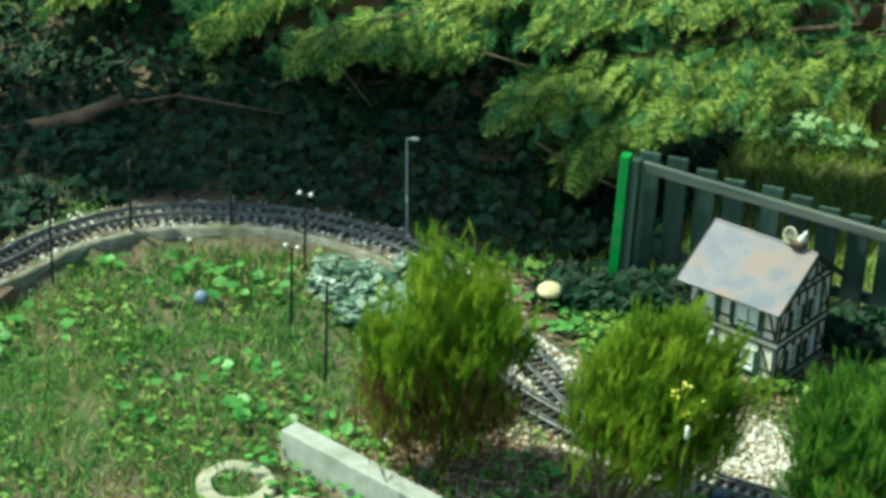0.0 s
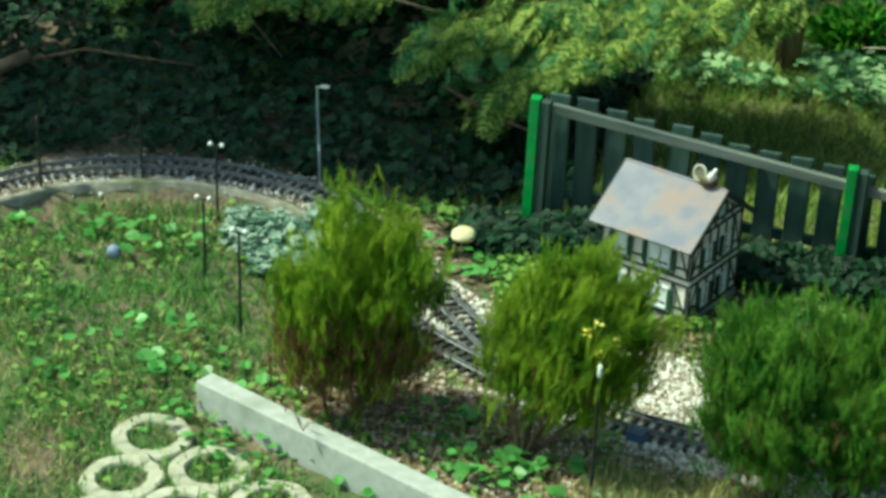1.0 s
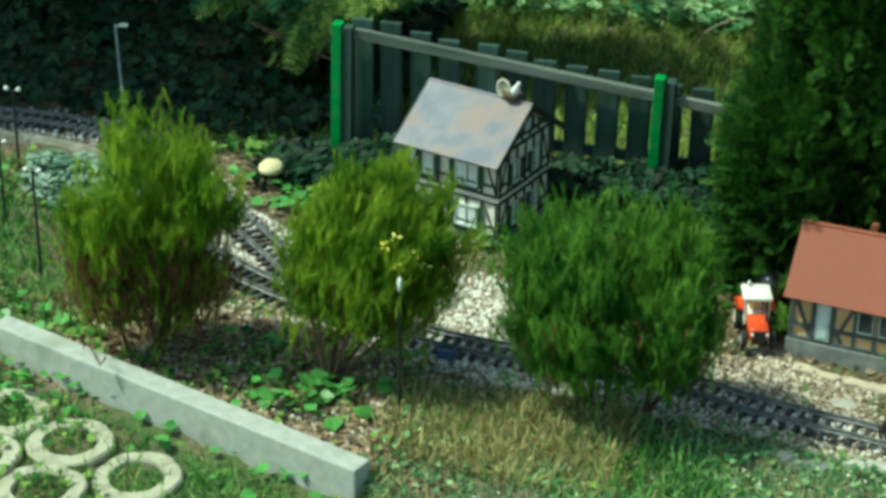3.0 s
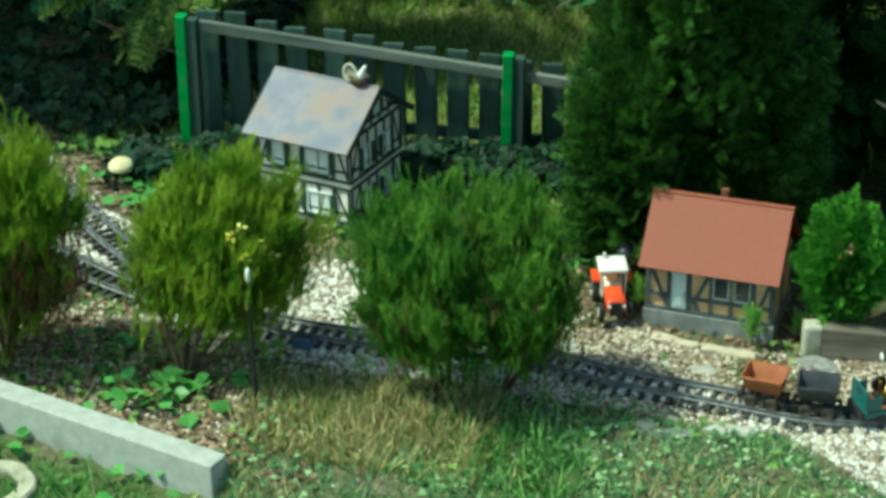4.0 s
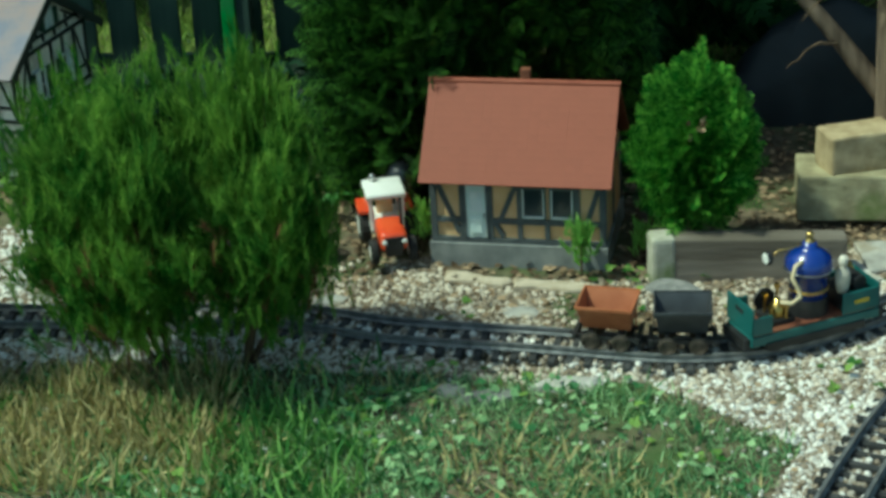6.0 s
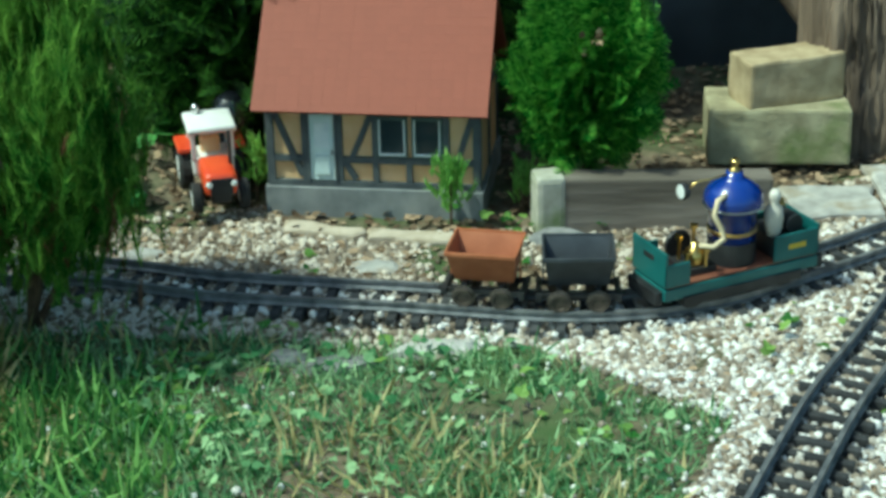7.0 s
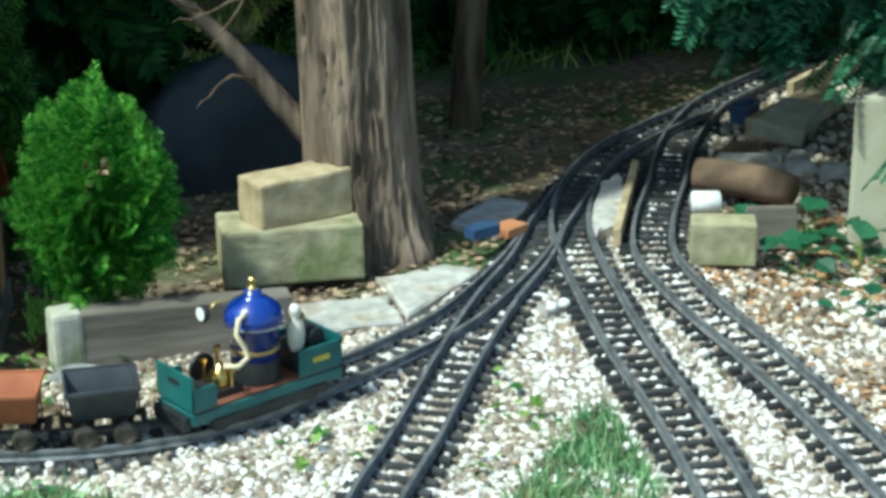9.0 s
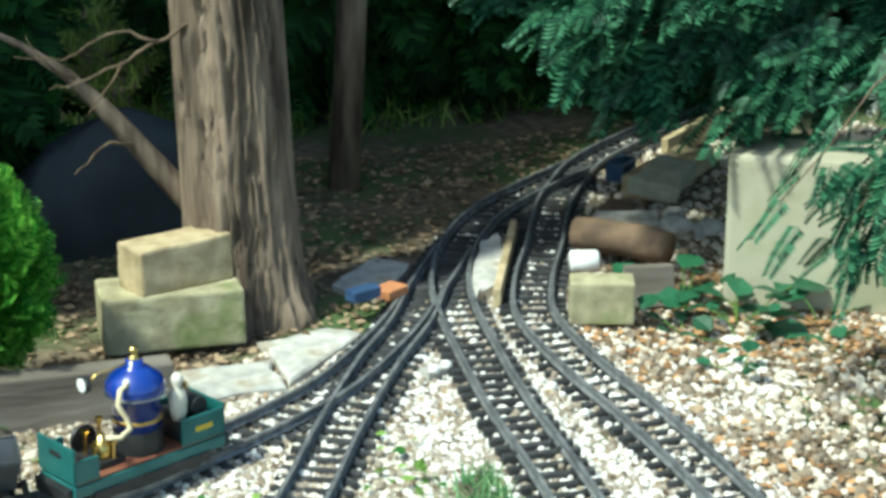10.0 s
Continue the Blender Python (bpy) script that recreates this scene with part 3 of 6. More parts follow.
# ---- half-timbered houses ----
def panel_beam(parent, a, b, w, y0, y1, material, name="beam"):
    """A beam in a facade's own plane (x, z) from a to b."""
    (x0, z0), (x1, z1) = a, b
    d = math.hypot(x1 - x0, z1 - z0)
    ang = math.degrees(math.atan2(z1 - z0, x1 - x0))
    bm = box(-d / 2, d / 2, y0, y1, -w / 2, w / 2, 0.0006)
    return part(name, bm, material, parent, m=pose((x0 + x1) / 2, 0, (z0 + z1) / 2, 0, -ang, 0))


def window(parent, x, z, w, h, y, frame_m, pane_m, bars=(1, 0), sill=True, shutters=None, deep=0.003):
    win = part("window", box(x - w / 2, x + w / 2, y, y + 0.002, z, z + h, 0), pane_m, parent)
    f = 0.0022
    for n_, bx in (("frame_stile", (x - w / 2 - f, x - w / 2 + f * 0.4, z - f, z + h + f)), ("frame_stile", (x + w / 2 - f * 0.4, x + w / 2 + f, z - f, z + h + f)),
                   ("frame_rail", (x - w / 2 + f * 0.4, x + w / 2 - f * 0.4, z - f, z + f * 0.4)), ("frame_rail", (x - w / 2 + f * 0.4, x + w / 2 - f * 0.4, z + h - f * 0.4, z + h + f))):
        part(n_, box(bx[0], bx[1], y - deep, y + 0.001, bx[2], bx[3], 0.0004), frame_m, win)
    for k in range(bars[0]):
        bx = x - w / 2 + w * (k + 1) / (bars[0] + 1)
        part("mullion", box(bx - 0.001, bx + 0.001, y - deep * 0.8, y + 0.001, z + 0.001, z + h - 0.001, 0), frame_m, win)
    for k in range(bars[1]):
        bz = z + h * (k + 1) / (bars[1] + 1)
        part("glazing_bar", box(x - w / 2 + 0.001, x + w / 2 - 0.001, y - deep * 0.7, y + 0.001, bz - 0.0007, bz + 0.0007, 0), frame_m, win)
    if sill:
        part("sill", box(x - w / 2 - 0.004, x + w / 2 + 0.004, y - deep - 0.003, y, z - f - 0.003, z - f - 0.0002, 0.0005), frame_m if shutters is None else shutters, win)
    if shutters is not None:
        for s in (-1, 1):
            cx = x + s * (w / 2 + f + 0.0065)
            sh = part("shutter", box(cx - 0.0055, cx + 0.0055, y - 0.0035, y, z - 0.001, z + h + 0.001, 0.0005), shutters, win, "dark green shutter")
    return win


def tiled_slope(parent, turn, x0, x1, y0, z0, y1, z1, rows, cols, material, thick=0.004):
    """A roof slope from the eave (y0, z0) to the ridge (y1, z1): a board and courses of tiles, each its own piece."""
    L = math.hypot(y1 - y0, z1 - z0)
    ang = math.degrees(math.atan2(z1 - z0, y1 - y0))
    slope = part("roof", box(x0, x1, 0, L, -thick, 0, 0.0008), material, parent, m=turn @ pose(0, y0, z0, ang, 0, 0))
    tw, tl = (x1 - x0) / cols, L / rows
    bm = bmesh.new()
    box(-tw / 2 + 0.00005, tw / 2 - 0.00005, -0.0003, tl + 0.0006, 0, 0.0004, 0, bm)
    me = bpy.data.meshes.new("tile")
    bm.to_mesh(me)
    bm.free()
    me.materials.append(material)
    for r in range(rows):
        for c in range(cols):
            share("tile", me, pose(x0 + tw * (c + 0.5), tl * r, 0.0002, -0.8, 0, 0), slope)
    return slope


def cottage():
    """The low cottage: ochre panels between grey beams, a pale door, a twin window and a red tiled roof."""
    W_, D_, Z1 = 0.212, 0.15, 0.128
    c = thing("model_cottage", "low half-timbered model cottage with ochre panels and red tiled roof", "model house", pose(0.371, 3.606, -0.004, 0, 0, -10.5) @ Matrix.Scale(1.09, 4))
    # origin: middle of the front wall's foot
    part("plinth", box(-W_ / 2 - 0.004, W_ / 2 + 0.004, -0.005, D_ + 0.005, -0.02, 0.020, 0.001), M_PLINTH, c, "grey plinth")
    H0, H1 = 0.020, 0.104
    part("wall", box(-W_ / 2, W_ / 2, 0.003, D_ - 0.003, H0, H1 + 0.010, 0), M_OCHRE, c, "ochre rendered wall")
    bw = 0.0062
    fx = [-0.103, -0.0685, -0.0335, 0.0025, 0.0735, 0.103]
    part("sill_beam", box(-W_ / 2 - 0.001, W_ / 2 + 0.001, -0.002, 0.004, H0, H0 + bw), M_BEAM, c)
    part("head_beam", box(-W_ / 2 - 0.001, W_ / 2 + 0.001, -0.002, 0.004, H1 - bw, H1), M_BEAM, c)
    for x in fx:
        part("post", box(x - bw / 2, x + bw / 2, -0.0015, 0.004, H0 + bw, H1 - bw), M_BEAM, c)
    mid = 0.049
    for x0, x1 in ((-0.103, -0.0685), (-0.0335, 0.0025), (0.0025, 0.0735), (0.0735, 0.103)):
        part("rail_beam", box(x0 + bw / 2, x1 - bw / 2, -0.001, 0.004, mid - bw / 2, mid + bw / 2), M_BEAM, c)
    panel_beam(c, (-0.098, H1 - 0.008), (-0.072, H0 + 0.010), bw, -0.0005, 0.004, M_BEAM, "brace")
    panel_beam(c, (-0.002, H1 - 0.008), (-0.022, mid), bw, -0.0005, 0.004, M_BEAM, "brace")
    panel_beam(c, (-0.030, mid), (-0.018, H0 + 0.008), bw, -0.0005, 0.004, M_BEAM, "brace")
    panel_beam(c, (0.099, H1 - 0.008), (0.078, H0 + 0.010), bw, -0.0005, 0.004, M_BEAM, "brace")
    part("post", box(0.036 - bw / 2, 0.036 + bw / 2, -0.0012, 0.004, H0 + bw, mid - bw / 2), M_BEAM, c)
    # door
    door = part("door", box(-0.0635, -0.0385, -0.001, 0.003, H0 + 0.007, H1 - bw - 0.001, 0.0006), M_DOORPALE, c, "pale blue panelled door with a glazed top")
    part("door_pane", box(-0.0585, -0.0435, -0.0018, 0.0, 0.062, 0.088, 0), M_PANEWHITE, door)
    part("door_panel", box(-0.0585, -0.0435, -0.003, 0.0, 0.033, 0.054, 0.0012), M_DOORPALE, door)
    part("door_handle", box(-0.0412, -0.0402, -0.0045, -0.001, 0.055, 0.060, 0.0003), M_BLACK, door)
    for x0, x1 in ((-0.066, -0.0635), (-0.0385, -0.036)):
        part("door_jamb", box(x0, x1, -0.003, 0.004, H0 + bw, H1 - bw, 0.0003), M_BEAM, door)
    for x in (0.0195, 0.0545):
        win = window(c, x, mid + 0.0065, 0.0265, H1 - bw - mid - 0.0105, 0.001, M_FRAMEGREEN, M_PANE, (0, 0), False)
        zb, zt, hw = mid + 0.0065, H1 - bw - 0.004, 0.0133
        for bx in ((x - hw, x - hw + 0.0016, zb, zt), (x + hw - 0.0016, x + hw, zb, zt), (x - hw + 0.0016, x + hw - 0.0016, zb, zb + 0.0022)):
            part("casement", box(bx[0], bx[1], -0.0026, 0.0005, bx[2], bx[3], 0.0003), M_WHITEFRAME, win, "thin pale casement edge")
    # sides and gables
    ridge_y, ridge_z, eave_y, eave_z = D_ / 2, 0.203, -0.020, 0.106
    for s in (-1, 1):
        x = s * (W_ / 2)
        bm = bmesh.new()
        vs = [bm.verts.new((x - s * 0.003, y, z)) for y, z in ((0.003, H1), (D_ - 0.003, H1), (ridge_y, H1 + 0.068))]
        f = bm.faces.new(vs)
        r = bmesh.ops.extrude_face_region(bm, geom=[f])
        bmesh.ops.translate(bm, vec=(-s * 0.004, 0, 0), verts=[v for v in r["geom"] if isinstance(v, bmesh.types.BMVert)])
        bmesh.ops.recalc_face_normals(bm, faces=bm.faces)
        part("gable", bm, M_OCHRE, c)
        for y in (0.003, D_ / 2, D_ - 0.003):
            part("corner_post", box(x - 0.002, x + 0.002, y - bw / 2, y + bw / 2, H0, H1, 0), M_BEAM, c)
        part("side_beam", box(x - 0.002, x + 0.002, bw, D_ - bw, H1 - bw, H1, 0), M_BEAM, c)
    for back in (0, 1):
        m = pose(0, D_, 0, 0, 0, 180) if back else pose(0, 0, 0)
        tiled_slope(c, m, -W_ / 2 - 0.011, W_ / 2 + 0.011, eave_y, eave_z, ridge_y, ridge_z, 14, 20, M_ROOFRED)
    part("ridge_cap", turned([(0.004, -W_ / 2 - 0.012), (0.004, W_ / 2 + 0.012)], 10), M_ROOFRED, c, m=pose(0, ridge_y, ridge_z - 0.001, 0, 90, 0))
    part("chimney", box(-0.006, 0.006, ridge_y + 0.008, ridge_y + 0.02, ridge_z - 0.03, ridge_z + 0.011, 0.0006), M_WOODDECK, c, "small brick chimney")
    return c


def tall_house():
    """The two-storey house: white panels, dark beams, pale windows with green shutters, a grey tiled roof."""
    Wd, D_ = 0.195, 0.185
    h = thing("model_house", "two-storey half-timbered model house with white panels and weathered grey roof", "model house", pose(-0.337, 3.864, 0.014, 0, 0, -19.0) @ Matrix.Scale(1.09, 4))
    # origin: the corner between front (towards -x) and gable side (towards +y)
    x0, x1 = -Wd, 0.0
    H1, HM = 0.180, 0.088
    part("plinth", box(x0 - 0.003, x1 + 0.003, -0.003, D_ + 0.003, -0.02, 0.010, 0.001), M_PLINTH, h, "grey plinth")
    part("wall", box(x0, x1, 0, D_, 0.010, H1, 0), M_WHITEINFILL, h, "white infill wall")
    b = 0.0043

    def face(parent, width, gable):
        """Beams and windows of one facade, in its own (x, z) plane, x from 0 to width, proud to -y."""
        for z in (0.013, HM - 0.007, HM + 0.007, H1 - 0.004):
            part("beam", box(0, width, -0.0022, 0.001, z - b / 2, z + b / 2), M_BEAMDARK, parent)
        n = 7
        for i in range(n):
            x = 0.003 + (width - 0.006) * i / (n - 1)
            for z0, z1 in ((0.0156, HM - 0.0096), (HM + 0.0096, H1 - 0.0066)):
                part("post", box(x - b / 2, x + b / 2, -0.0018, 0.001, z0, z1), M_BEAMDARK, parent)
        step = (width - 0.006) / (n - 1)
        for lo, hi in ((0.016, HM - 0.010), (HM + 0.010, H1 - 0.007)):
            panel_beam(parent, (0.004, lo), (step, hi), b * 0.8, -0.0014, 0.001, M_BEAMDARK, "brace")
            panel_beam(parent, (width - 0.004, lo), (width - step, hi), b * 0.8, -0.0014, 0.001, M_BEAMDARK, "brace")
            part("rail_beam", box(0.004, width - 0.004, -0.0012, 0.001, lo + 0.014, lo + 0.018), M_BEAMDARK, parent)
        if gable:
            for z in (0.024, HM + 0.019):
                for x in (width * 0.30, width * 0.68):
                    window(parent, x, z, 0.022, 0.040, -0.001, M_WHITEFRAME, M_PANEWHITE, (1, 1), True, M_SHUTTER)
            part("gable_beam", box(0.012, width - 0.012, -0.0022, 0.001, H1 + 0.009, H1 + 0.013), M_BEAMDARK, parent)
            for x in (0.25, 0.42, 0.58, 0.75):
                part("post", box(width * x - b / 2, width * x + b / 2, -0.0018, 0.001, H1 + 0.001, H1 + (0.022 if x in (0.25, 0.75) else 0.012)), M_BEAMDARK, parent)
            panel_beam(parent, (0.010, H1 + 0.002), (width * 0.3, H1 + 0.028), b * 0.8, -0.0014, 0.001, M_BEAMDARK, "brace")
            panel_beam(parent, (width - 0.010, H1 + 0.002), (width * 0.7, H1 + 0.028), b * 0.8, -0.0014, 0.001, M_BEAMDARK, "brace")
            window(parent, width * 0.5, H1 + 0.018, 0.018, 0.020, -0.001, M_WHITEFRAME, M_PANEWHITE, (1, 0), True, M_SHUTTER)
        else:
            for z in (0.024, HM + 0.019):
                window(parent, width * 0.24, z, 0.020, 0.040, -0.001, M_WHITEFRAME, M_PANEWHITE, (0, 0), True, M_SHUTTER)
                window(parent, width * 0.66, z, 0.044, 0.040, -0.001, M_WHITEFRAME, M_PANEWHITE, (1, 0), True, M_SHUTTER)

    for width, gable, m in ((Wd, False, pose(x0, -0.001, 0)), (D_, True, pose(0.001, 0, 0, 0, 0, 90))):
        before = set(h.children)
        face(h, width, gable)
        for ob in set(h.children) - before:
            ob.matrix_basis = m @ ob.matrix_basis
    ry, rz, ey, ez = D_ / 2, H1 + 0.068, -0.030, H1 - 0.014
    for x in (x0, x1 - 0.004):
        bm = bmesh.new()
        vs = [bm.verts.new((x, y, z)) for y, z in ((0, H1 - 0.001), (D_, H1 - 0.001), (ry, rz - 0.010))]
        f = bm.faces.new(vs)
        r = bmesh.ops.extrude_face_region(bm, geom=[f])
        bmesh.ops.translate(bm, vec=(0.004, 0, 0), verts=[v for v in r["geom"] if isinstance(v, bmesh.types.BMVert)])
        bmesh.ops.recalc_face_normals(bm, faces=bm.faces)
        part("gable", bm, M_WHITEINFILL, h)
    for back in (0, 1):
        m = pose(-Wd, D_, 0, 0, 0, 180) if back else pose(0, 0, 0)
        tiled_slope(h, m, x0 - 0.012, x1 + 0.012, ey, ez, ry, rz, 14, 20, M_ROOFGREY)
        for x in (x0 - 0.0135, x1 + 0.0135):
            L = math.hypot(ry - ey, rz - ez)
            part("barge_board", box(x - 0.0012, x + 0.0012, 0, L, -0.010, 0.001), M_BEAMDARK, h, m=m @ pose(0, ey, ez, math.degrees(math.atan2(rz - ez, ry - ey)), 0, 0))
    part("ridge_cap", turned([(0.0035, x0 - 0.012), (0.0035, x1 + 0.012)], 10), M_ROOFGREY, h, m=pose(0, ry, rz - 0.001, 0, 90, 0))
    # stork's nest on the ridge
    nest = part("nest", turned([(0.008, 0), (0.013, 0.006), (0.015, 0.012), (0.010, 0.013)], 14), M_TWIG, h, "round nest with a small white bird figure", m=pose(x1 - 0.030, ry, rz - 0.002) @ Matrix.Scale(1.25, 4))
    bird = turned([(0.002, 0), (0.0065, 0.006), (0.006, 0.013), (0.003, 0.018), (0.0035, 0.022), (0.001, 0.026)], 12)
    part("bird", bird, M_WHITE, nest, "white bird figure", True, m=pose(0.003, -0.004, 0.010, 0, 25, 0))
    part("wing", turned([(0.0105, 0.0), (0.0140, 0.0), (0.0140, 0.0025), (0.0105, 0.0025), (0.0105, 0.0)], 20), M_CONCRETE_PALE, nest, "pale ring", True, m=pose(-0.014, 0, 0.016, 80, 0, -15))
    return h


cottage()
tall_house()


# ---- fence ----
def fence():
    f = thing("picket_fence", "low dark green wooden picket fence with weathered top rail", "fence")
    A, B = Vector((-0.765, 4.24)), Vector((0.305, 4.235))

    def at(u):
        return A + (B - A) * u
    # rail, sloping a little down towards its far end
    bm = box(-0.445, 0.50, -0.012, 0.004, -0.012, 0.010, 0.002)
    part("top_rail", bm, M_RAILGREY, f, "grey weathered rail", m=pose(-0.33, 4.219, 0.250, 0, 6.6, 0))
    for u in (0.0, 0.645):
        q = at(u)
        zt = 0.318 - 0.080 * u
        post = part("post", box(-0.011, 0.011, -0.014, 0.016, -0.03, zt, 0.002), M_POSTGREEN, f, "bright green post", m=pose(q.x, 4.206, 0, 0, 1.0, 0))
        part("post_back", box(0.0115, 0.034, -0.010, 0.018, -0.03, zt - 0.006, 0.002), M_FENCE, post)
    n = 15
    for i in range(n):
        u = 0.045 + 0.0625 * i
        if abs(u - 0.645) < 0.02:
            continue
        q = at(u)
        zt = 0.325 - 0.122 * u + rng.normal() * 0.004
        part("picket", box(-0.0235, 0.0235, 0.0, 0.010, -0.02, zt, 0.003), M_FENCE, f, m=pose(q.x, 4.235, 0, rng.normal() * 1.0, rng.normal() * 0.8, 0))
    part("lower_rail", box(-0.36, 0.44, 0.011, 0.022, -0.012, 0.012, 0.002), M_FENCE, f, m=pose(-0.36, 4.235, 0.07, 0, 2, 0))
    return f


fence()


# ---- concrete edging and ring pavers ----
def kerb():
    a, b = Vector((-1.160, 3.325)), Vector((-0.385, 3.020))
    L, ang = (b - a).length, math.degrees(math.atan2(b.y - a.y, b.x - a.x))
    bm = box(0, L, -0.022, 0.022, -0.075, 0.022, 0.004)
    bmesh.ops.subdivide_edges(bm, edges=[e for e in bm.edges if e.calc_length() > 0.3], cuts=10)
    for v in bm.verts:
        v.co += Vector((0, rng.normal() * 0.0001, rng.normal() * 0.0001))
    ob = part("concrete_edging", bm, M_CONCRETE, None, smooth=False, m=pose(a.x, a.y, 0, 0, 0, ang))
    tagged(ob, "long grey concrete edging stone in the grass", "edging stone")


kerb()


def ring_paver(x, y, turn, r=0.076):
    """One grass paver: a six-sided ring with rounded corners, slightly dished, and a notch where it meets its neighbour."""
    n = 48
    bm = bmesh.new()
    outs = []
    for rr, z in ((r, -0.03), (r, 0.006), (r * 0.95, 0.010), (r * 0.64, 0.010), (r * 0.60, 0.005), (r * 0.585, -0.03)):
        ring = []
        for k in range(n):
            a = 2 * math.pi * k / n
            six = 1 + 0.018 * math.cos(6 * a) + rng.normal() * 0.004
            notch = 0.004 if rr > r * 0.6 and k in (5, 29) else 0.0
            ring.append(bm.verts.new((rr * six * math.cos(a), rr * six * math.sin(a), z - (notch if z > 0 else 0))))
        outs.append(ring)
    for a, b in zip(outs, outs[1:] + outs[:1]):
        for k in range(n):
            bm.faces.new((a[k], a[(k + 1) % n], b[(k + 1) % n], b[k]))
    bmesh.ops.recalc_face_normals(bm, faces=bm.faces)
    return tagged(part("ring_paver", bm, M_PAVER, m=pose(x, y, z_of(x, y) + 0.003, rng.normal() * 1.2, rng.normal() * 1.2, turn)), "pale ring-shaped concrete grass paver overgrown with grass", "paver", "ring pavers in the grass")


PAVERS = [(-1.060 + 0.146 * i + 0.008 * j, 3.124 - 0.066 * i - 0.146 * j) for i in range(-1, 3) for j in range(3)]
for k, (x, y) in enumerate(PAVERS):
    ring_paver(x, y, 10 + 20 * (k % 3))


def off_pavers(x, y):
    """True away from the concrete of the rings; a few blades still lean over it."""
    d = np.hypot(np.asarray(x)[:, None] - [q[0] for q in PAVERS], np.asarray(y)[:, None] - [q[1] for q in PAVERS]).min(1)
    return (d < 0.046) | (d > 0.078) | (rng.uniform(size=len(d)) < 0.06)


# ---- loop's retaining edge ----
def loop_edge():
    path, heads = spline(TRACK_MAIN[:8], 0.02)
    V, F = [], []
    for (x, y), a in zip(path, heads):
        nx, ny = math.sin(a), -math.cos(a)
        for o, z in ((0.072, -0.09), (0.074, -0.008), (0.084, -0.005), (0.092, -0.011), (0.094, -0.09)):
            w = 0.0018 * math.sin(x * 70) + rng.normal() * 0.0008
            V.append((x + nx * (o + w), y + ny * (o + w), z + rng.normal() * 0.0012))
    k = 5
    for i in range(len(path) - 1):
        for j in range(k - 1):
            F.append((i * k + j, (i + 1) * k + j, (i + 1) * k + j + 1, i * k + j + 1))
    ob = mesh_ob("retaining_edge", V, F, M_EDGE_SHADE, smooth=True)
    tagged(ob, "low curved concrete edge holding the ballast of the loop", "edging", kind="structure")


loop_edge()


# ---- loose stones ----
def slab(points, z, thick, material, label, name="flagstone", group="flagstones by the points", tilt=0.0):
    cx, cy = np.mean([p[0] for p in points]), np.mean([p[1] for p in points])
    bm = bmesh.new()
    P = []
    for i, p in enumerate(points):
        q = points[(i + 1) % len(points)]
        for t in (0.0, 0.35, 0.7):
            P.append((p[0] + (q[0] - p[0]) * t - cx + rng.normal() * 0.0025, p[1] + (q[1] - p[1]) * t - cy + rng.normal() * 0.0025))
    lo = [bm.verts.new((x, y, -thick)) for x, y in P]
    hi = [bm.verts.new((x, y, rng.normal() * 0.0006)) for x, y in P]
    inn = [bm.verts.new((x * 0.93, y * 0.93, 0.002 + rng.normal() * 0.0006)) for x, y in P]
    n = len(P)
    for a, b in ((lo, hi), (hi, inn)):
        for k in range(n):
            bm.faces.new((a[k], a[(k + 1) % n], b[(k + 1) % n], b[k]))
    bm.faces.new(inn)
    bm.faces.new(lo[::-1])
    bmesh.ops.recalc_face_normals(bm, faces=bm.faces)
    return tagged(part(name, bm, material, m=pose(cx, cy, z, tilt, 0, 0)), label, "stone", group)


slab([(0.822, 3.53), (0.916, 3.541), (0.925, 3.614), (0.816, 3.624)], -0.006, 0.03, M_SLATE, "pale flat flagstone beside the main line")
slab([(0.925, 3.552), (1.046, 3.658), (1.014, 3.689), (0.929, 3.671), (0.929, 3.614)], -0.006, 0.03, M_SLATE, "pale flat flagstone beside the points")
slab([(1.061, 3.825), (1.105, 3.762), (1.179, 3.868), (1.146, 3.911)], -0.006, 0.03, M_SLATE, "pale pointed flagstone wedged beside the track")
slab([(1.203, 3.700), (1.250, 3.745), (1.300, 3.850), (1.318, 3.910), (1.288, 3.890), (1.232, 3.790)], 0.004, 0.025, M_SLATE, "narrow pale stone wedged between two tracks")
slab([(0.788, 3.499), (0.833, 3.511), (0.815, 3.565), (0.749, 3.578)], -0.007, 0.03, M_SLATE, "small pale flagstone by the timber edge")
slab([(0.270, 3.556), (0.352, 3.538), (0.360, 3.562), (0.275, 3.586)], -0.010, 0.02, M_STEP, "pale sandy paving slab in front of the cottage door", "doorstep", "cottage paving")
slab([(0.358, 3.536), (0.458, 3.512), (0.466, 3.534), (0.366, 3.560)], -0.011, 0.02, M_STEP, "pale sandy paving slab below the cottage window", "doorstep", "cottage paving")


def rock(x, y, sx, sy, sz, turn, material, label, seed):
    r = random.Random(seed)
    bm = bmesh.new()
    bmesh.ops.create_icosphere(bm, subdivisions=2, radius=1.0)
    for v in bm.verts:
        d = v.co.copy()
        k = 1 + 0.25 * noise.noise(d * 1.4 + Vector((seed, 0, 0))) + 0.10 * noise.noise(d * 4 + Vector((0, seed, 0)))
        v.co = Vector((d.x * k * sx, d.y * k * sy, max(-0.3, min(0.75, d.z * k)) * sz))
    return tagged(part("rock", bm, material, m=pose(x, y, z_of(x, y), 0, 0, turn)), label, "rock", "rocks by the tracks")


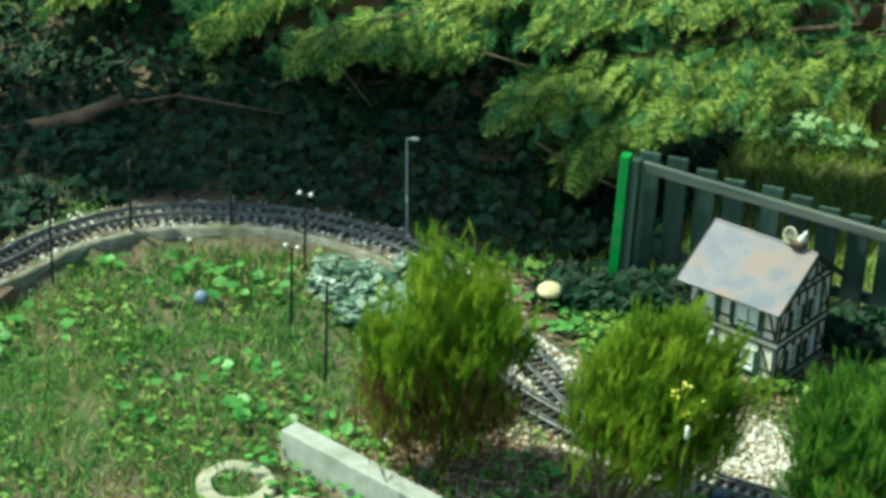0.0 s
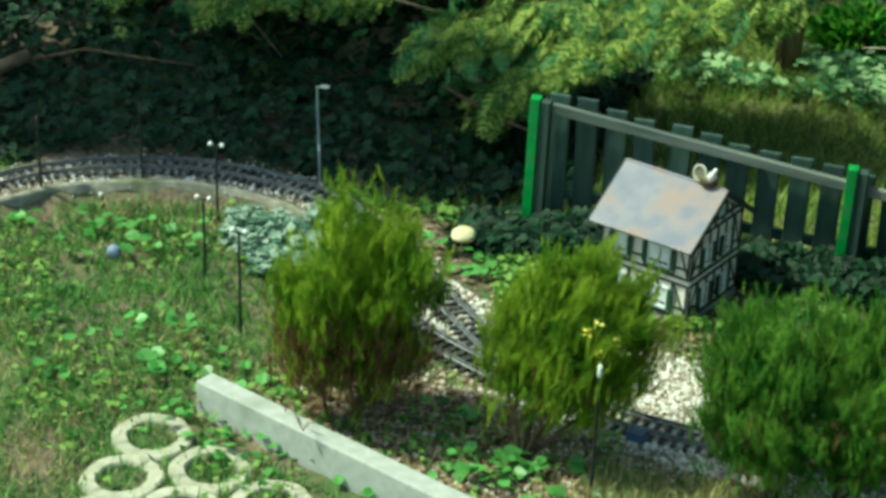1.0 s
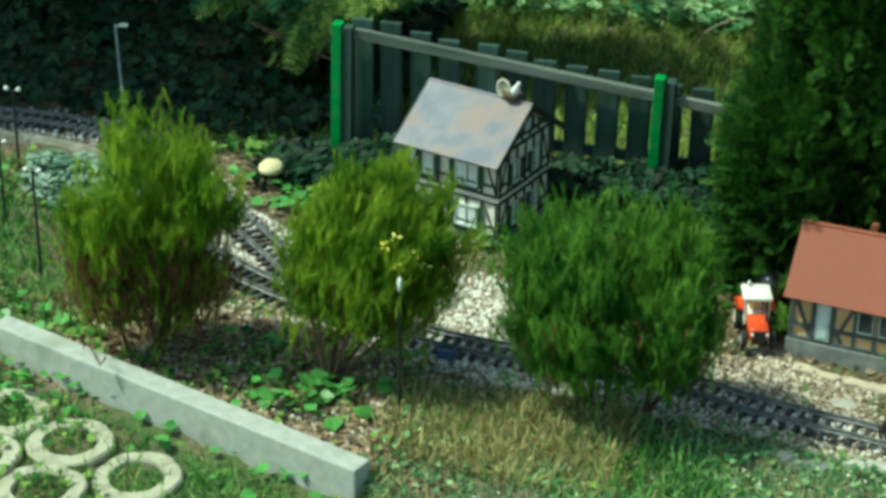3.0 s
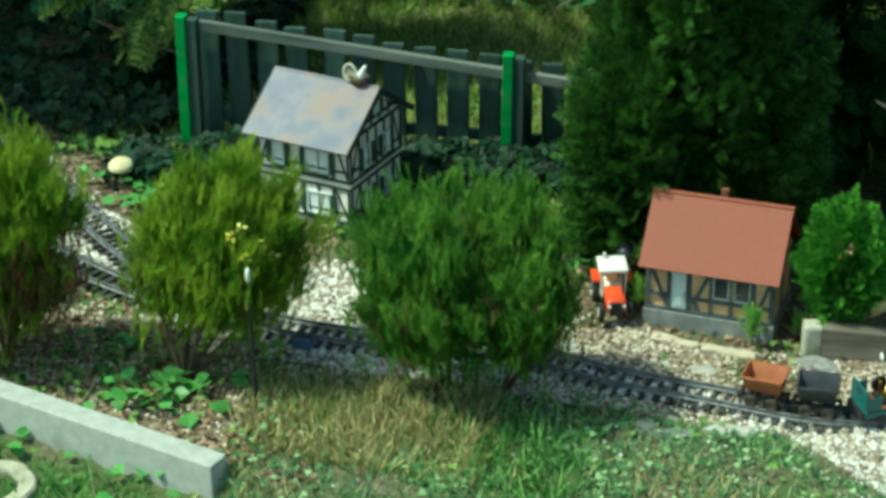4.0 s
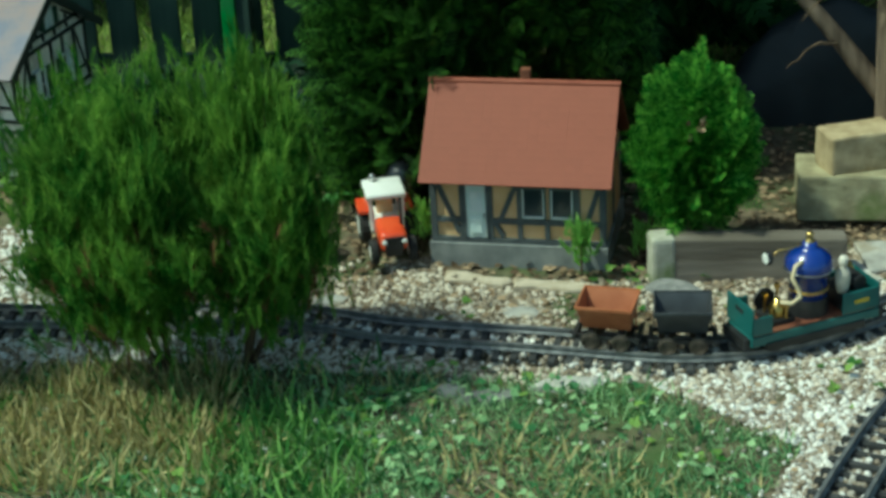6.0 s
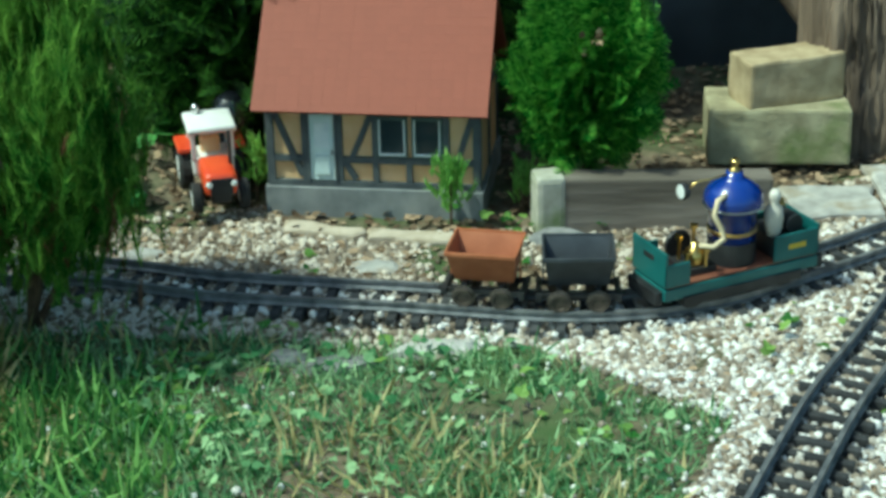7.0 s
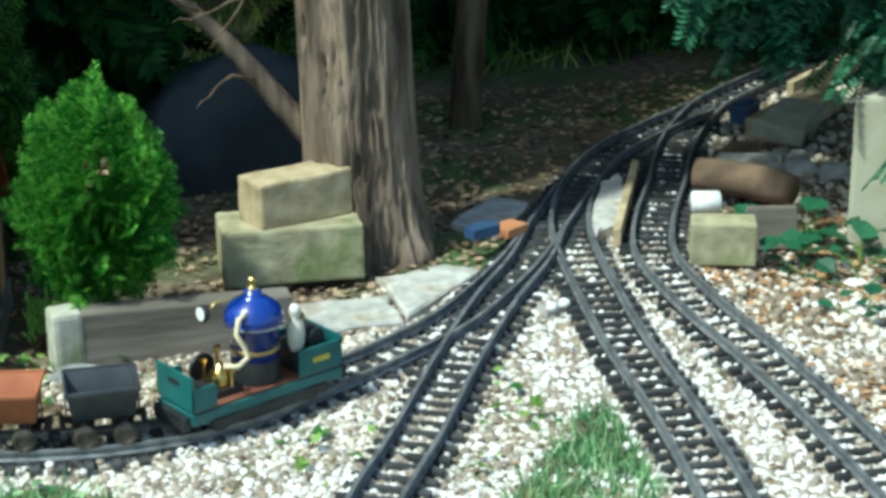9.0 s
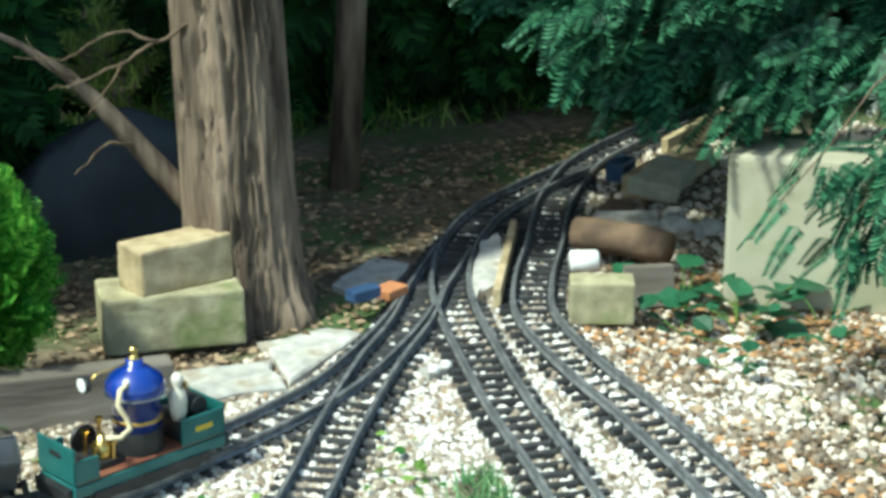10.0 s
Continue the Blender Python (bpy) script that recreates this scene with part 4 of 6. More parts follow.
rock(0.482, 3.474, 0.036, 0.022, 0.024, 10, M_ROCK, "grey angular rock beside the main line", 1)
rock(0.566, 3.512, 0.042, 0.022, 0.024, -15, M_ROCK, "pale grey rock beside the main line", 2)
rock(0.28, 3.273, 0.028, 0.014, 0.014, 0, M_ROCK, "flat dark slate chip by the rails", 3)
rock(0.326, 3.258, 0.04, 0.016, 0.013, 5, M_ROCK, "flat grey slate by the rails", 4)
rock(0.424, 3.282, 0.045, 0.016, 0.015, -5, M_SLATE, "flat pale slate by the rails", 5)
rock(0.123, 3.52, 0.028, 0.018, 0.012, 20, M_SLATE, "flat pale stone near the toy tractor", 6)
rock(0.37, 3.469, 0.03, 0.02, 0.010, 0, M_SLATE, "flat stone in front of the cottage", 7)
rock(1.44, 3.497, 0.016, 0.012, 0.012, 0, M_GRAVEL, "white rounded stone in the gravel", 8)
rock(1.407, 3.348, 0.014, 0.012, 0.011, 0, M_GRAVEL, "white rounded stone by the far track", 9)
rock(1.411, 3.439, 0.014, 0.010, 0.010, 40, M_GRAVEL, "white rounded stone by the soil", 10)
rock(1.619, 3.354, 0.024, 0.018, 0.018, 40, M_SLATE, "pale stone on the soil", 11)
rock(1.662, 3.233, 0.022, 0.016, 0.018, 10, M_GRAVEL, "white stone at the soil's edge", 12)

rock(1.083, 3.567, 0.011, 0.008, 0.012, 0, M_WHITE, "small white stone at the points", 40)
rock(1.087, 3.532, 0.010, 0.008, 0.012, 30, M_WHITE, "small white stone at the points", 41)
rock(1.104, 3.544, 0.009, 0.008, 0.012, 60, M_WHITE, "small white stone at the points", 42)
rock(1.077, 3.523, 0.008, 0.008, 0.012, 90, M_WHITE, "small white stone at the points", 43)


def block(x0, x1, y0, y1, z0, z1, turn, lean, material, label, seed):
    bm = box(-(x1 - x0) / 2, (x1 - x0) / 2, -(y1 - y0) / 2, (y1 - y0) / 2, 0, z1 - z0, 0.004)
    bmesh.ops.subdivide_edges(bm, edges=[e for e in bm.edges if e.calc_length() > 0.03], cuts=4, use_grid_fill=True)
    for v in bm.verts:
        v.co += 0.0016 * Vector(noise.noise_vector(v.co * 40 + Vector((seed, 0, 0))))
    return tagged(part("stone_block", bm, material, m=pose((x0 + x1) / 2, (y0 + y1) / 2, z0, lean[0], lean[1], turn)), label, "stone block", "stacked stone blocks")


block(0.756, 0.918, 3.690, 3.780, -0.010, 0.056, -6, (-2, 0), M_MOSSSTONE, "mossy grey-green stone block on the ground", 3)
block(0.788, 0.908, 3.712, 3.770, 0.0545, 0.110, 16, (-2, 0), M_SANDSTONE, "buff sandstone block stacked on another", 5)

# timber edge with a pale upright end, in front of the thuja
edge = thing("timber_edge", "low grey weathered timber edging below the thuja", "edging")
part("timber", box(-0.118, 0.118, -0.016, 0.016, -0.02, 0.046, 0.003), M_TIMBERKERB, edge, m=pose(0.674, 3.547, 0, 0, 1.5, -1))
part("end_stone", box(-0.016, 0.016, -0.018, 0.018, -0.02, 0.052, 0.006), M_CONCRETE_PALE, edge, "pale upright end stone", m=pose(0.555, 3.547, 0, 0, 0, 8))


# ---- toy tractor ----
def tractor():
    t = thing("toy_tractor", "orange-red toy tractor with white cab", "toy tractor", pose(0.194, 3.660, -0.004, 0, 0, -79) @ Matrix.Scale(1.22, 4))
    # heading +x
    body = part("bonnet", box(0.004, 0.055, -0.015, 0.015, 0.018, 0.040, 0.006), M_TRACTOR, t, "orange-red bonnet", True)
    part("grille", box(0.054, 0.057, -0.010, 0.010, 0.020, 0.036, 0.001), M_BLACK, body)
    for s in (-1, 1):
        part("headlight", turned([(0.003, 0), (0.003, 0.002), (0.001, 0.003)], 10), M_WHITE, body, m=pose(0.0555, s * 0.011, 0.031, 0, 90, 0))
    part("chassis", box(-0.030, 0.05, -0.009, 0.009, 0.010, 0.020, 0.002), M_BLACK, t)
    cab = part("cab", box(-0.034, 0.006, -0.019, 0.019, 0.020, 0.036, 0.003), M_WHITE, t, "white cab")
    for x in (-0.032, 0.004):
        for y in (-0.0175, 0.0175):
            part("cab_pillar", box(x - 0.002, x + 0.002, y - 0.002, y + 0.002, 0.036, 0.062, 0.0005), M_WHITE, cab)
    part("cab_roof", box(-0.038, 0.010, -0.022, 0.022, 0.061, 0.068, 0.0028), M_WHITE, cab, "white roof", True)
    part("cab_interior", box(-0.024, -0.012, -0.009, 0.009, 0.034, 0.050, 0.003), M_OCHRE, cab, "tan seat")
    part("beacon", turned([(0.004, 0), (0.004, 0.006), (0.002, 0.009)], 10), M_STEEL, cab, "small silver beacon", True, pose(-0.03, -0.010, 0.068))
    part("exhaust", turned([(0.0016, 0), (0.0016, 0.03), (0.0022, 0.032)], 8), M_BLACK, body, m=pose(0.03, 0.012, 0.038))

    def wheel(r, w, x, y):
        s = 1 if y > 0 else -1
        wh = part("tyre", turned([(r * 0.55, -w / 2), (r * 0.9, -w / 2), (r, -w * 0.3), (r, w * 0.3), (r * 0.9, w / 2), (r * 0.55, w / 2)], 22), M_TYRE, t, "black tyre", False, pose(x, y, r, 90, 0, 0))
        part("rim", turned([(r * 0.54, -w * 0.52), (r * 0.5, -w * 0.3), (r * 0.18, -w * 0.25), (r * 0.18, w * 0.25), (r * 0.5, w * 0.3), (r * 0.54, w * 0.52)], 18), M_WHITE, wh, "white rim")
    for s in (-1, 1):
        wheel(0.021, 0.012, -0.020, s * 0.024)
        wheel(0.014, 0.009, 0.040, s * 0.021)
        part("mudguard", box(-0.040, -0.002, s * 0.024 - 0.007, s * 0.024 + 0.007, 0.040, 0.045, 0.002), M_TRACTOR, t, "orange-red mudguard")
    return t


tractor()
# black watering bulb behind the tractor
tagged(part("black_pot", turned([(0.022, -0.03), (0.024, 0.047), (0.024, 0.068), (0.019, 0.080), (0.010, 0.086), (0.001, 0.088)], 24), M_GLOSSBLACK, None, smooth=True, m=pose(0.213, 3.738, 0)), "tall black round-topped plastic pot behind the tractor", "pot")


# ---- train ----
def place_on_main(s, scale=0.93):
    """Pose on the main line, s metres along it."""
    path, heads = spline(TRACK_MAIN, 0.005)
    i = int(np.clip(s / 0.005, 0, len(path) - 1))
    return pose(path[i][0], path[i][1], 0.0045, 0, 0, math.degrees(heads[i])) @ Matrix.Scale(scale, 4)


def main_s(x, y):
    path, _ = spline(TRACK_MAIN, 0.005)
    return 0.005 * int(np.argmin(np.hypot(path[:, 0] - x, path[:, 1] - y)))


M_WHEEL = mat("dark_wheel", (0.05, 0.045, 0.04), (0.16, 0.13, 0.11), 60, 0.45, metal=0.6)


def wheelset(parent, x, r, material=None):
    ax = part("wheelset", turned([(0.002, -0.021), (0.002, 0.021)], 8), M_STEEL, parent, m=pose(x, 0, r, 90, 0, 0))
    for s in (-1, 1):
        part("wheel", turned([(r + 0.0025, -0.0015), (r + 0.0025, 0.0), (r, 0.0008), (r, 0.005), (r * 0.7, 0.0052), (r * 0.65, 0.004), (r * 0.25, 0.0045)], 20), material or M_WHEEL, ax, m=pose(0, 0, s * 0.0215, 0 if s > 0 else 180, 0, 0))


def skip_wagon(m, material, label, tub_label):
    w = thing("skip_wagon", label, "wagon", m, "skip wagons")
    for y in (-0.017, 0.017):
        part("frame_bar", box(-0.040, 0.040, y - 0.002, y + 0.002, 0.012, 0.018, 0.0005), M_BLACK, w)
    for x in (-0.041, 0.041):
        part("buffer_beam", box(x - 0.003, x + 0.003, -0.022, 0.022, 0.010, 0.019, 0.0008), M_BLACK, w)
        part("coupling", box(x - 0.010, x + 0.010, -0.003, 0.003, 0.008, 0.011, 0.0008), M_BLACK, w)
    for x in (-0.020, 0.020):
        wheelset(w, x, 0.010)
        part("tub_stand", box(x - 0.003, x + 0.003, -0.017, 0.017, 0.018, 0.024, 0.0008), M_BLACK, w)
    # V tub, open above, with a wall thickness
    bm = bmesh.new()
    prof = [(-0.031, 0.062), (-0.010, 0.024), (0.010, 0.024), (0.031, 0.062)]
    t = 0.0016
    outer = [[bm.verts.new((x * (0.86 if z < 0.03 else 1.0), y, z)) for y, z in prof] for x in (-0.036, 0.036)]
    inner = [[bm.verts.new((x * (0.86 if z < 0.03 else 1.0) * 0.955, y * 0.94, z + (t if z < 0.03 else 0.0))) for y, z in prof] for x in (-0.036, 0.036)]
    for j in range(3):
        bm.faces.new((outer[0][j], outer[0][j + 1], outer[1][j + 1], outer[1][j]))
        bm.faces.new((inner[0][j], inner[1][j], inner[1][j + 1], inner[0][j + 1]))
    for k in (0, 1):
        bm.faces.new(outer[k] if k else outer[k][::-1])
        bm.faces.new(inner[k][::-1] if k else inner[k])
        bm.faces.new((outer[k][0], inner[k][0], inner[k][3], outer[k][3]))
    for j in (0, 3):
        bm.faces.new((outer[0][j], outer[1][j], inner[1][j], inner[0][j]))
    bmesh.ops.recalc_face_normals(bm, faces=bm.faces)
    tub = part("tub", bm, material, w, tub_label)
    for y in (-0.0315, 0.0315):
        part("rim_bar", box(-0.037, 0.037, y - 0.0015, y + 0.0015, 0.060, 0.064, 0.0004), material, tub)
    for x in (-0.0365, 0.0365):
        part("rim_bar", box(x - 0.0012, x + 0.0012, -0.031, 0.031, 0.060, 0.064, 0.0004), material, tub)
        part("end_rib", box(x - 0.001, x + 0.001, -0.0015, 0.0015, 0.026, 0.060, 0), material, tub)
    return w


def locomotive(m):
    l = thing("steam_locomotive", "open dark green model locomotive with upright blue boiler", "locomotive", m)
    L = 0.088
    for x in (-0.052, 0.052):
        wheelset(l, x, 0.013, M_BLACK)
    part("frame", box(-L, L, -0.030, 0.030, 0.014, 0.026, 0.0015), M_LOCO, l, "dark green frame")
    part("deck", box(-L + 0.004, L - 0.004, -0.028, 0.028, 0.0262, 0.0285, 0.0005), M_WOODDECK, l, "reddish brown deck")
    for s in (-1, 1):
        part("axle_box", box(-0.068, 0.068, s * 0.030 - 0.002, s * 0.030 + 0.002, 0.006, 0.016, 0.001), M_BLACK, l)
        part("side_sheet", box(0.036, L, s * 0.029 - 0.0015, s * 0.029 + 0.0015, 0.0286, 0.056, 0.001), M_LOCO, l, "green side sheet")
        part("side_sheet", box(-L, -0.060, s * 0.029 - 0.0015, s * 0.029 + 0.0015, 0.0286, 0.052, 0.001), M_LOCO, l)
    plate = part("number_bar", box(0.052, 0.072, -0.0312, -0.0304, 0.040, 0.045, 0), M_YELLOW, l, "small yellow lettering bar")
    part("front_sheet", box(L - 0.003, L, -0.0305, 0.0305, 0.0286, 0.060, 0.001), M_LOCO, l)
    rear = part("rear_sheet", box(-L, -L + 0.003, -0.0305, 0.0305, 0.0286, 0.064, 0.001), M_LOCO, l, "green end sheet with a slot")
    part("slot", box(-L - 0.0006, -L, -0.009, 0.009, 0.050, 0.055, 0), M_BLACK, rear)
    for x in (-L - 0.004, L + 0.004):
        part("buffer_beam", box(x - 0.004, x + 0.004, -0.026, 0.026, 0.010, 0.024, 0.001), M_BLACK, l)
    # boiler
    boiler = part("boiler", turned([(0.0235, 0.0286), (0.0235, 0.086), (0.0285, 0.0865), (0.0295, 0.092), (0.0285, 0.098), (0.024, 0.105), (0.014, 0.112), (0.009, 0.115), (0.008, 0.121)], 28), M_BLUE, l, "glossy blue upright boiler", True, pose(0.006, 0, 0))
    part("boiler_band", turned([(0.0238, 0.060), (0.0245, 0.0605), (0.0245, 0.0635), (0.0238, 0.064)], 28), M_BRASS, boiler, "brass band")
    part("boiler_band", turned([(0.0290, 0.0865), (0.0299, 0.0870), (0.0299, 0.0882), (0.0290, 0.0886)], 28), M_STEEL, boiler)
    part("safety_valve", turned([(0.006, 0.119), (0.006, 0.123), (0.003, 0.124), (0.003, 0.128), (0.005, 0.129), (0.004, 0.133)], 14), M_BRASS, boiler, "brass safety valve", True)
    fire = part("firebox_wrap", turned([(0.0242, 0.0286), (0.0242, 0.052)], 28), M_BLACK, boiler)
    gauge = part("pressure_gauge", turned([(0.008, -0.002), (0.0085, 0.0), (0.0085, 0.003), (0.0075, 0.004)], 20), M_BLACK, boiler, "round pressure gauge with a white face", False, pose(-0.050, 0.010, 0.106, 0, -90, 0))
    part("dial", turned([(0.007, 0.0041), (0.0065, 0.0046)], 20), M_WHITE, gauge)
    tube("gauge_pipe", [(-0.046, 0.010, 0.106), (-0.036, 0.010, 0.113), (-0.024, 0.006, 0.114), (-0.006, 0.0, 0.119)], [0.001] * 4, M_BRASS, boiler, n=6)
    tube("steam_pipe", [(-0.012, -0.014, 0.104), (-0.024, -0.018, 0.102), (-0.030, -0.022, 0.090), (-0.024, -0.026, 0.076), (-0.022, -0.028, 0.066), (-0.034, -0.028, 0.060), (-0.046, -0.022, 0.062)], [0.0027] * 7, M_HOSE, l, "pale lagged steam pipe")
    part("cylinder", turned([(0.009, 0), (0.009, 0.022), (0.005, 0.024), (0.004, 0.030)], 16), M_BRASS, l, "brass engine cylinder", True, pose(-0.040, -0.006, 0.0286))
    part("engine_base", box(-0.056, -0.022, -0.018, 0.018, 0.0286, 0.036, 0.001), M_BLACK, l)
    for dx, dy, h in ((-0.048, 0.010, 0.052), (-0.030, 0.012, 0.060), (-0.034, -0.016, 0.046), (-0.052, -0.010, 0.044)):
        part("valve_rod", turned([(0.0018, 0.030), (0.0018, h), (0.004, h + 0.001), (0.004, h + 0.004)], 10), M_BRASS, l, m=pose(dx, dy, 0.004))
    part("flywheel", turned([(0.014, -0.002), (0.015, 0), (0.014, 0.002)], 20), M_BLACK, l, m=pose(-0.042, 0.022, 0.046, 90, 0, 0))
    part("coal_bunker", box(0.040, 0.080, -0.026, 0.026, 0.0286, 0.050, 0.001), M_BLACK, l)
    part("tool_can", turned([(0.006, 0), (0.007, 0.014), (0.004, 0.020), (0.004, 0.024)], 14), M_BRASS, l, m=pose(0.070, 0.012, 0.050))
    part("tank", turned([(0.009, -0.020), (0.010, -0.018), (0.010, 0.018), (0.009, 0.020)], 18), M_BLACK, l, m=pose(0.066, 0.0, 0.060, 90, 0, 0))
    return l


S_LOCO = main_s(0.712, 3.357)
locomotive(place_on_main(S_LOCO, 1.0))
# the driver: one plain pale shape that stands on the deck
drv = place_on_main(S_LOCO, 1.0) @ pose(0.046, -0.012, 0.0495)
tagged(part("driver_doll", turned([(0.006, 0), (0.0085, 0.008), (0.0095, 0.020), (0.008, 0.030), (0.0035, 0.034), (0.0055, 0.038), (0.006, 0.043), (0.0035, 0.048)], 16), M_FIGURE, None, smooth=True, m=drv), "small pale plain driver doll standing on the locomotive", "doll")
skip_wagon(place_on_main(S_LOCO - 0.147), M_TUBBLACK, "black tipping skip wagon behind the locomotive", "black tub")
skip_wagon(place_on_main(S_LOCO - 0.236), M_RUST, "rust-orange tipping skip wagon at the train's end", "rust-orange tub")
sp, sh = spline(TRACK_SIDING, 0.01)
skip_wagon(pose(sp[14][0], sp[14][1], 0.005, 0, 0, math.degrees(sh[14])) @ Matrix.Scale(0.95, 4), M_RUST, "rust-orange skip wagon parked behind a feathery shrub", "rust-orange tub")


# ---- lamps and small garden things ----
def lamp_post(x, y, top, lean, style, label, z=None):
    g = z_of(x, y) if z is None else z
    l = thing("model_lamp_post", label, "lamp post", pose(x, y, g, 0, lean, 0), "model lamp posts")
    h = top - g
    part("pole", turned([(0.005, -0.01), (0.005, 0.004), (0.0034, 0.006), (0.0028, h)], 8), M_POLEGREY if style == "arm" else M_BLACK, l)
    if style == "arm":
        part("arm", box(-0.002, 0.026, -0.002, 0.002, h - 0.003, h + 0.001, 0.0006), M_STEEL, l)
        part("lamp_head", box(0.010, 0.030, -0.004, 0.004, h - 0.001, h + 0.005, 0.0015), M_LAMPGLASS, l, "pale lamp head")
        part("sleeve", turned([(0.0032, h * 0.30), (0.0032, h * 0.42)], 8), M_WHITE, l)
    elif style == "twin":
        part("arm", box(-0.016, 0.016, -0.0015, 0.0015, h - 0.004, h - 0.001, 0.0005), M_BLACK, l)
        for s in (-1, 1):
            part("lamp_head", turned([(0.002, 0), (0.006, 0.003), (0.005, 0.008), (0.002, 0.010)], 10), M_LAMPGLASS, l, "white lamp head", True, pose(s * 0.014, 0, h - 0.003))
    else:
        part("lamp_head", turned([(0.003, 0), (0.0045, 0.006), (0.0045, 0.020), (0.002, 0.026)], 10), M_LAMPGLASS if style == "white" else M_WHEEL, l, "lamp head", True, pose(0, 0, h - 0.004))
    return l


M_POLEGREY = mat("pole_grey", (0.22, 0.26, 0.30), (0.36, 0.40, 0.44), 40, 0.5)
lamp_post(-1.290, 4.290, 0.228, -2, "arm", "slim model street lamp with an arm beyond the loop")
lamp_post(-0.378, 3.236, 0.236, 0, "white", "black model lamp post with a white lantern by the main line")
lamp_post(-1.214, 3.630, 0.178, 0, "twin", "black model lamp post with two white heads in the grass", )
lamp_post(-1.386, 3.842, 0.128, 0, "twin", "black model lamp post with white crossbar in the grass")
lamp_post(-1.462, 4.086, 0.138, 0, "twin", "thin black model lamp post with two pale heads by the loop")
lamp_post(-1.679, 4.150, 0.165, 0, "brass", "thin black model lamp post beside the loop")
lamp_post(-1.872, 4.020, 0.150, 0, "brass", "thin black model lamp post beside the curved rails")
lamp_post(-1.934, 3.770, 0.115, 0, "brass", "short black model lamp post by the loop's end")

shroom = thing("mushroom_ornament", "pale cream mushroom ornament among the leaves", "ornament", pose(-0.871, 4.07, z_of(-0.871, 4.07)))
part("stem", turned([(0.012, 0), (0.010, 0.02), (0.011, 0.045)], 14), M_CAP, shroom, smooth=True)
part("cap", turned([(0.012, 0.044), (0.027, 0.041), (0.030, 0.044), (0.027, 0.053), (0.017, 0.062), (0.002, 0.065)], 20), M_CAP, shroom, "cream domed cap", True)
box_ob = thing("solar_box", "small dark blue plastic box beside the rails", "plastic box", pose(-0.339, 3.434, 0.004, 0, 0, -8))
part("body", box(-0.018, 0.018, -0.013, 0.013, -0.006, 0.016, 0.003), M_SOLAR, box_ob)
part("panel", box(-0.014, 0.014, -0.010, 0.010, 0.0162, 0.0172, 0), M_PANE, box_ob, "glossy panel")
M_BALL = mat("blue_grey", (0.16, 0.20, 0.34), (0.26, 0.30, 0.44), 30, 0.45)
tagged(part("blue_ball", turned([(0.004, 0), (0.013, 0.004), (0.017, 0.014), (0.015, 0.023), (0.008, 0.030), (0.001, 0.032)], 18), M_BALL, None, smooth=True, m=pose(-1.594, 3.825, z_of(-1.594, 3.825) + 0.004)), "small blue-grey ball lying in the grass", "ball")
gn = thing("flower_pot", "small terracotta pot by the grass edge", "pot", pose(-1.118, 3.667, z_of(-1.118, 3.667)))
part("pot", turned([(0.010, 0), (0.014, 0.024), (0.016, 0.025), (0.016, 0.030), (0.012, 0.030)], 16), M_TERRACOTTA, gn, smooth=True)
pw = thing("wooden_trough", "dark wooden box at the loop's end", "box", pose(-2.043, 3.628, -0.09))
part("body", box(-0.07, 0.07, -0.05, 0.05, 0, 0.075, 0.004), M_LOG, pw)
point = thing("point_motor", "small dark blue point motor box beside the track", "switch", pose(1.064, 3.712, 0.016, 0, 0, 20))
part("body", box(-0.020, 0.020, -0.010, 0.010, 0, 0.014, 0.002), M_SOLAR, point)
tagged(part("brick_piece", box(-0.018, 0.018, -0.014, 0.014, 0, 0.012, 0.002), M_TERRACOTTA, None, m=pose(1.108, 3.741, 0.004, 0, 0, 30)), "orange brick fragment beside the track", "brick")

# ---- heap and wall beside the far track ----
tagged(part("concrete_block", box(-0.038, 0.038, -0.02, 0.02, 0, 0.052, 0.003), M_MOSSSTONE, None, m=pose(1.324, 3.604, -0.008, 0, 0, -22)), "pale mossy square block propping the far track", "block")
tagged(part("white_pipe", turned([(0.012, -0.018), (0.014, -0.016), (0.014, 0.016), (0.012, 0.018)], 18), M_WHITE, None, smooth=True, m=pose(1.366, 3.745, 0.014, 0, 90, -14)), "short white pipe end beside the far track", "pipe")
tagged(tube("log", [(1.396, 3.835, 0.020), (1.415, 3.812, 0.021), (1.440, 3.782, 0.022), (1.462, 3.757, 0.021), (1.480, 3.735, 0.019)], [0.021, 0.023, 0.022, 0.023, 0.020], M_LOG, n=14), "thick brown log beside the far track", "log")
tagged(part("timber_board", box(-0.030, 0.030, -0.007, 0.007, -0.01, 0.042, 0.002), M_TIMBERKERB, None, m=pose(1.398, 3.628, 0, -6, 0, -14)), "brown board behind the mossy block", "board")
slab([(1.440, 3.892), (1.525, 3.862), (1.545, 3.905), (1.470, 3.935)], 0.010, 0.02, M_SLATE, "pale flat stone on the heap by the far track", group="heap stones")
slab([(1.560, 4.045), (1.612, 3.995), (1.752, 4.130), (1.715, 4.165)], 0.018, 0.03, M_SANDSTONE, "pale flat slab beside the climbing track", group="heap stones")
slab([(1.545, 3.985), (1.600, 3.950), (1.660, 4.010), (1.615, 4.045)], 0.034, 0.022, M_PAVER, "pale slab propped on the heap", group="heap stones", tilt=14)
rock(1.512, 3.962, 0.034, 0.024, 0.036, 20, M_LOG, "rounded brown stone by the far track", 14)
rock(1.560, 3.880, 0.030, 0.022, 0.028, -20, M_SLATE, "pale rounded stone on the heap", 15)
rock(1.604, 3.862, 0.028, 0.020, 0.026, 10, M_SLATE, "pale lumpy stone on the heap", 16)
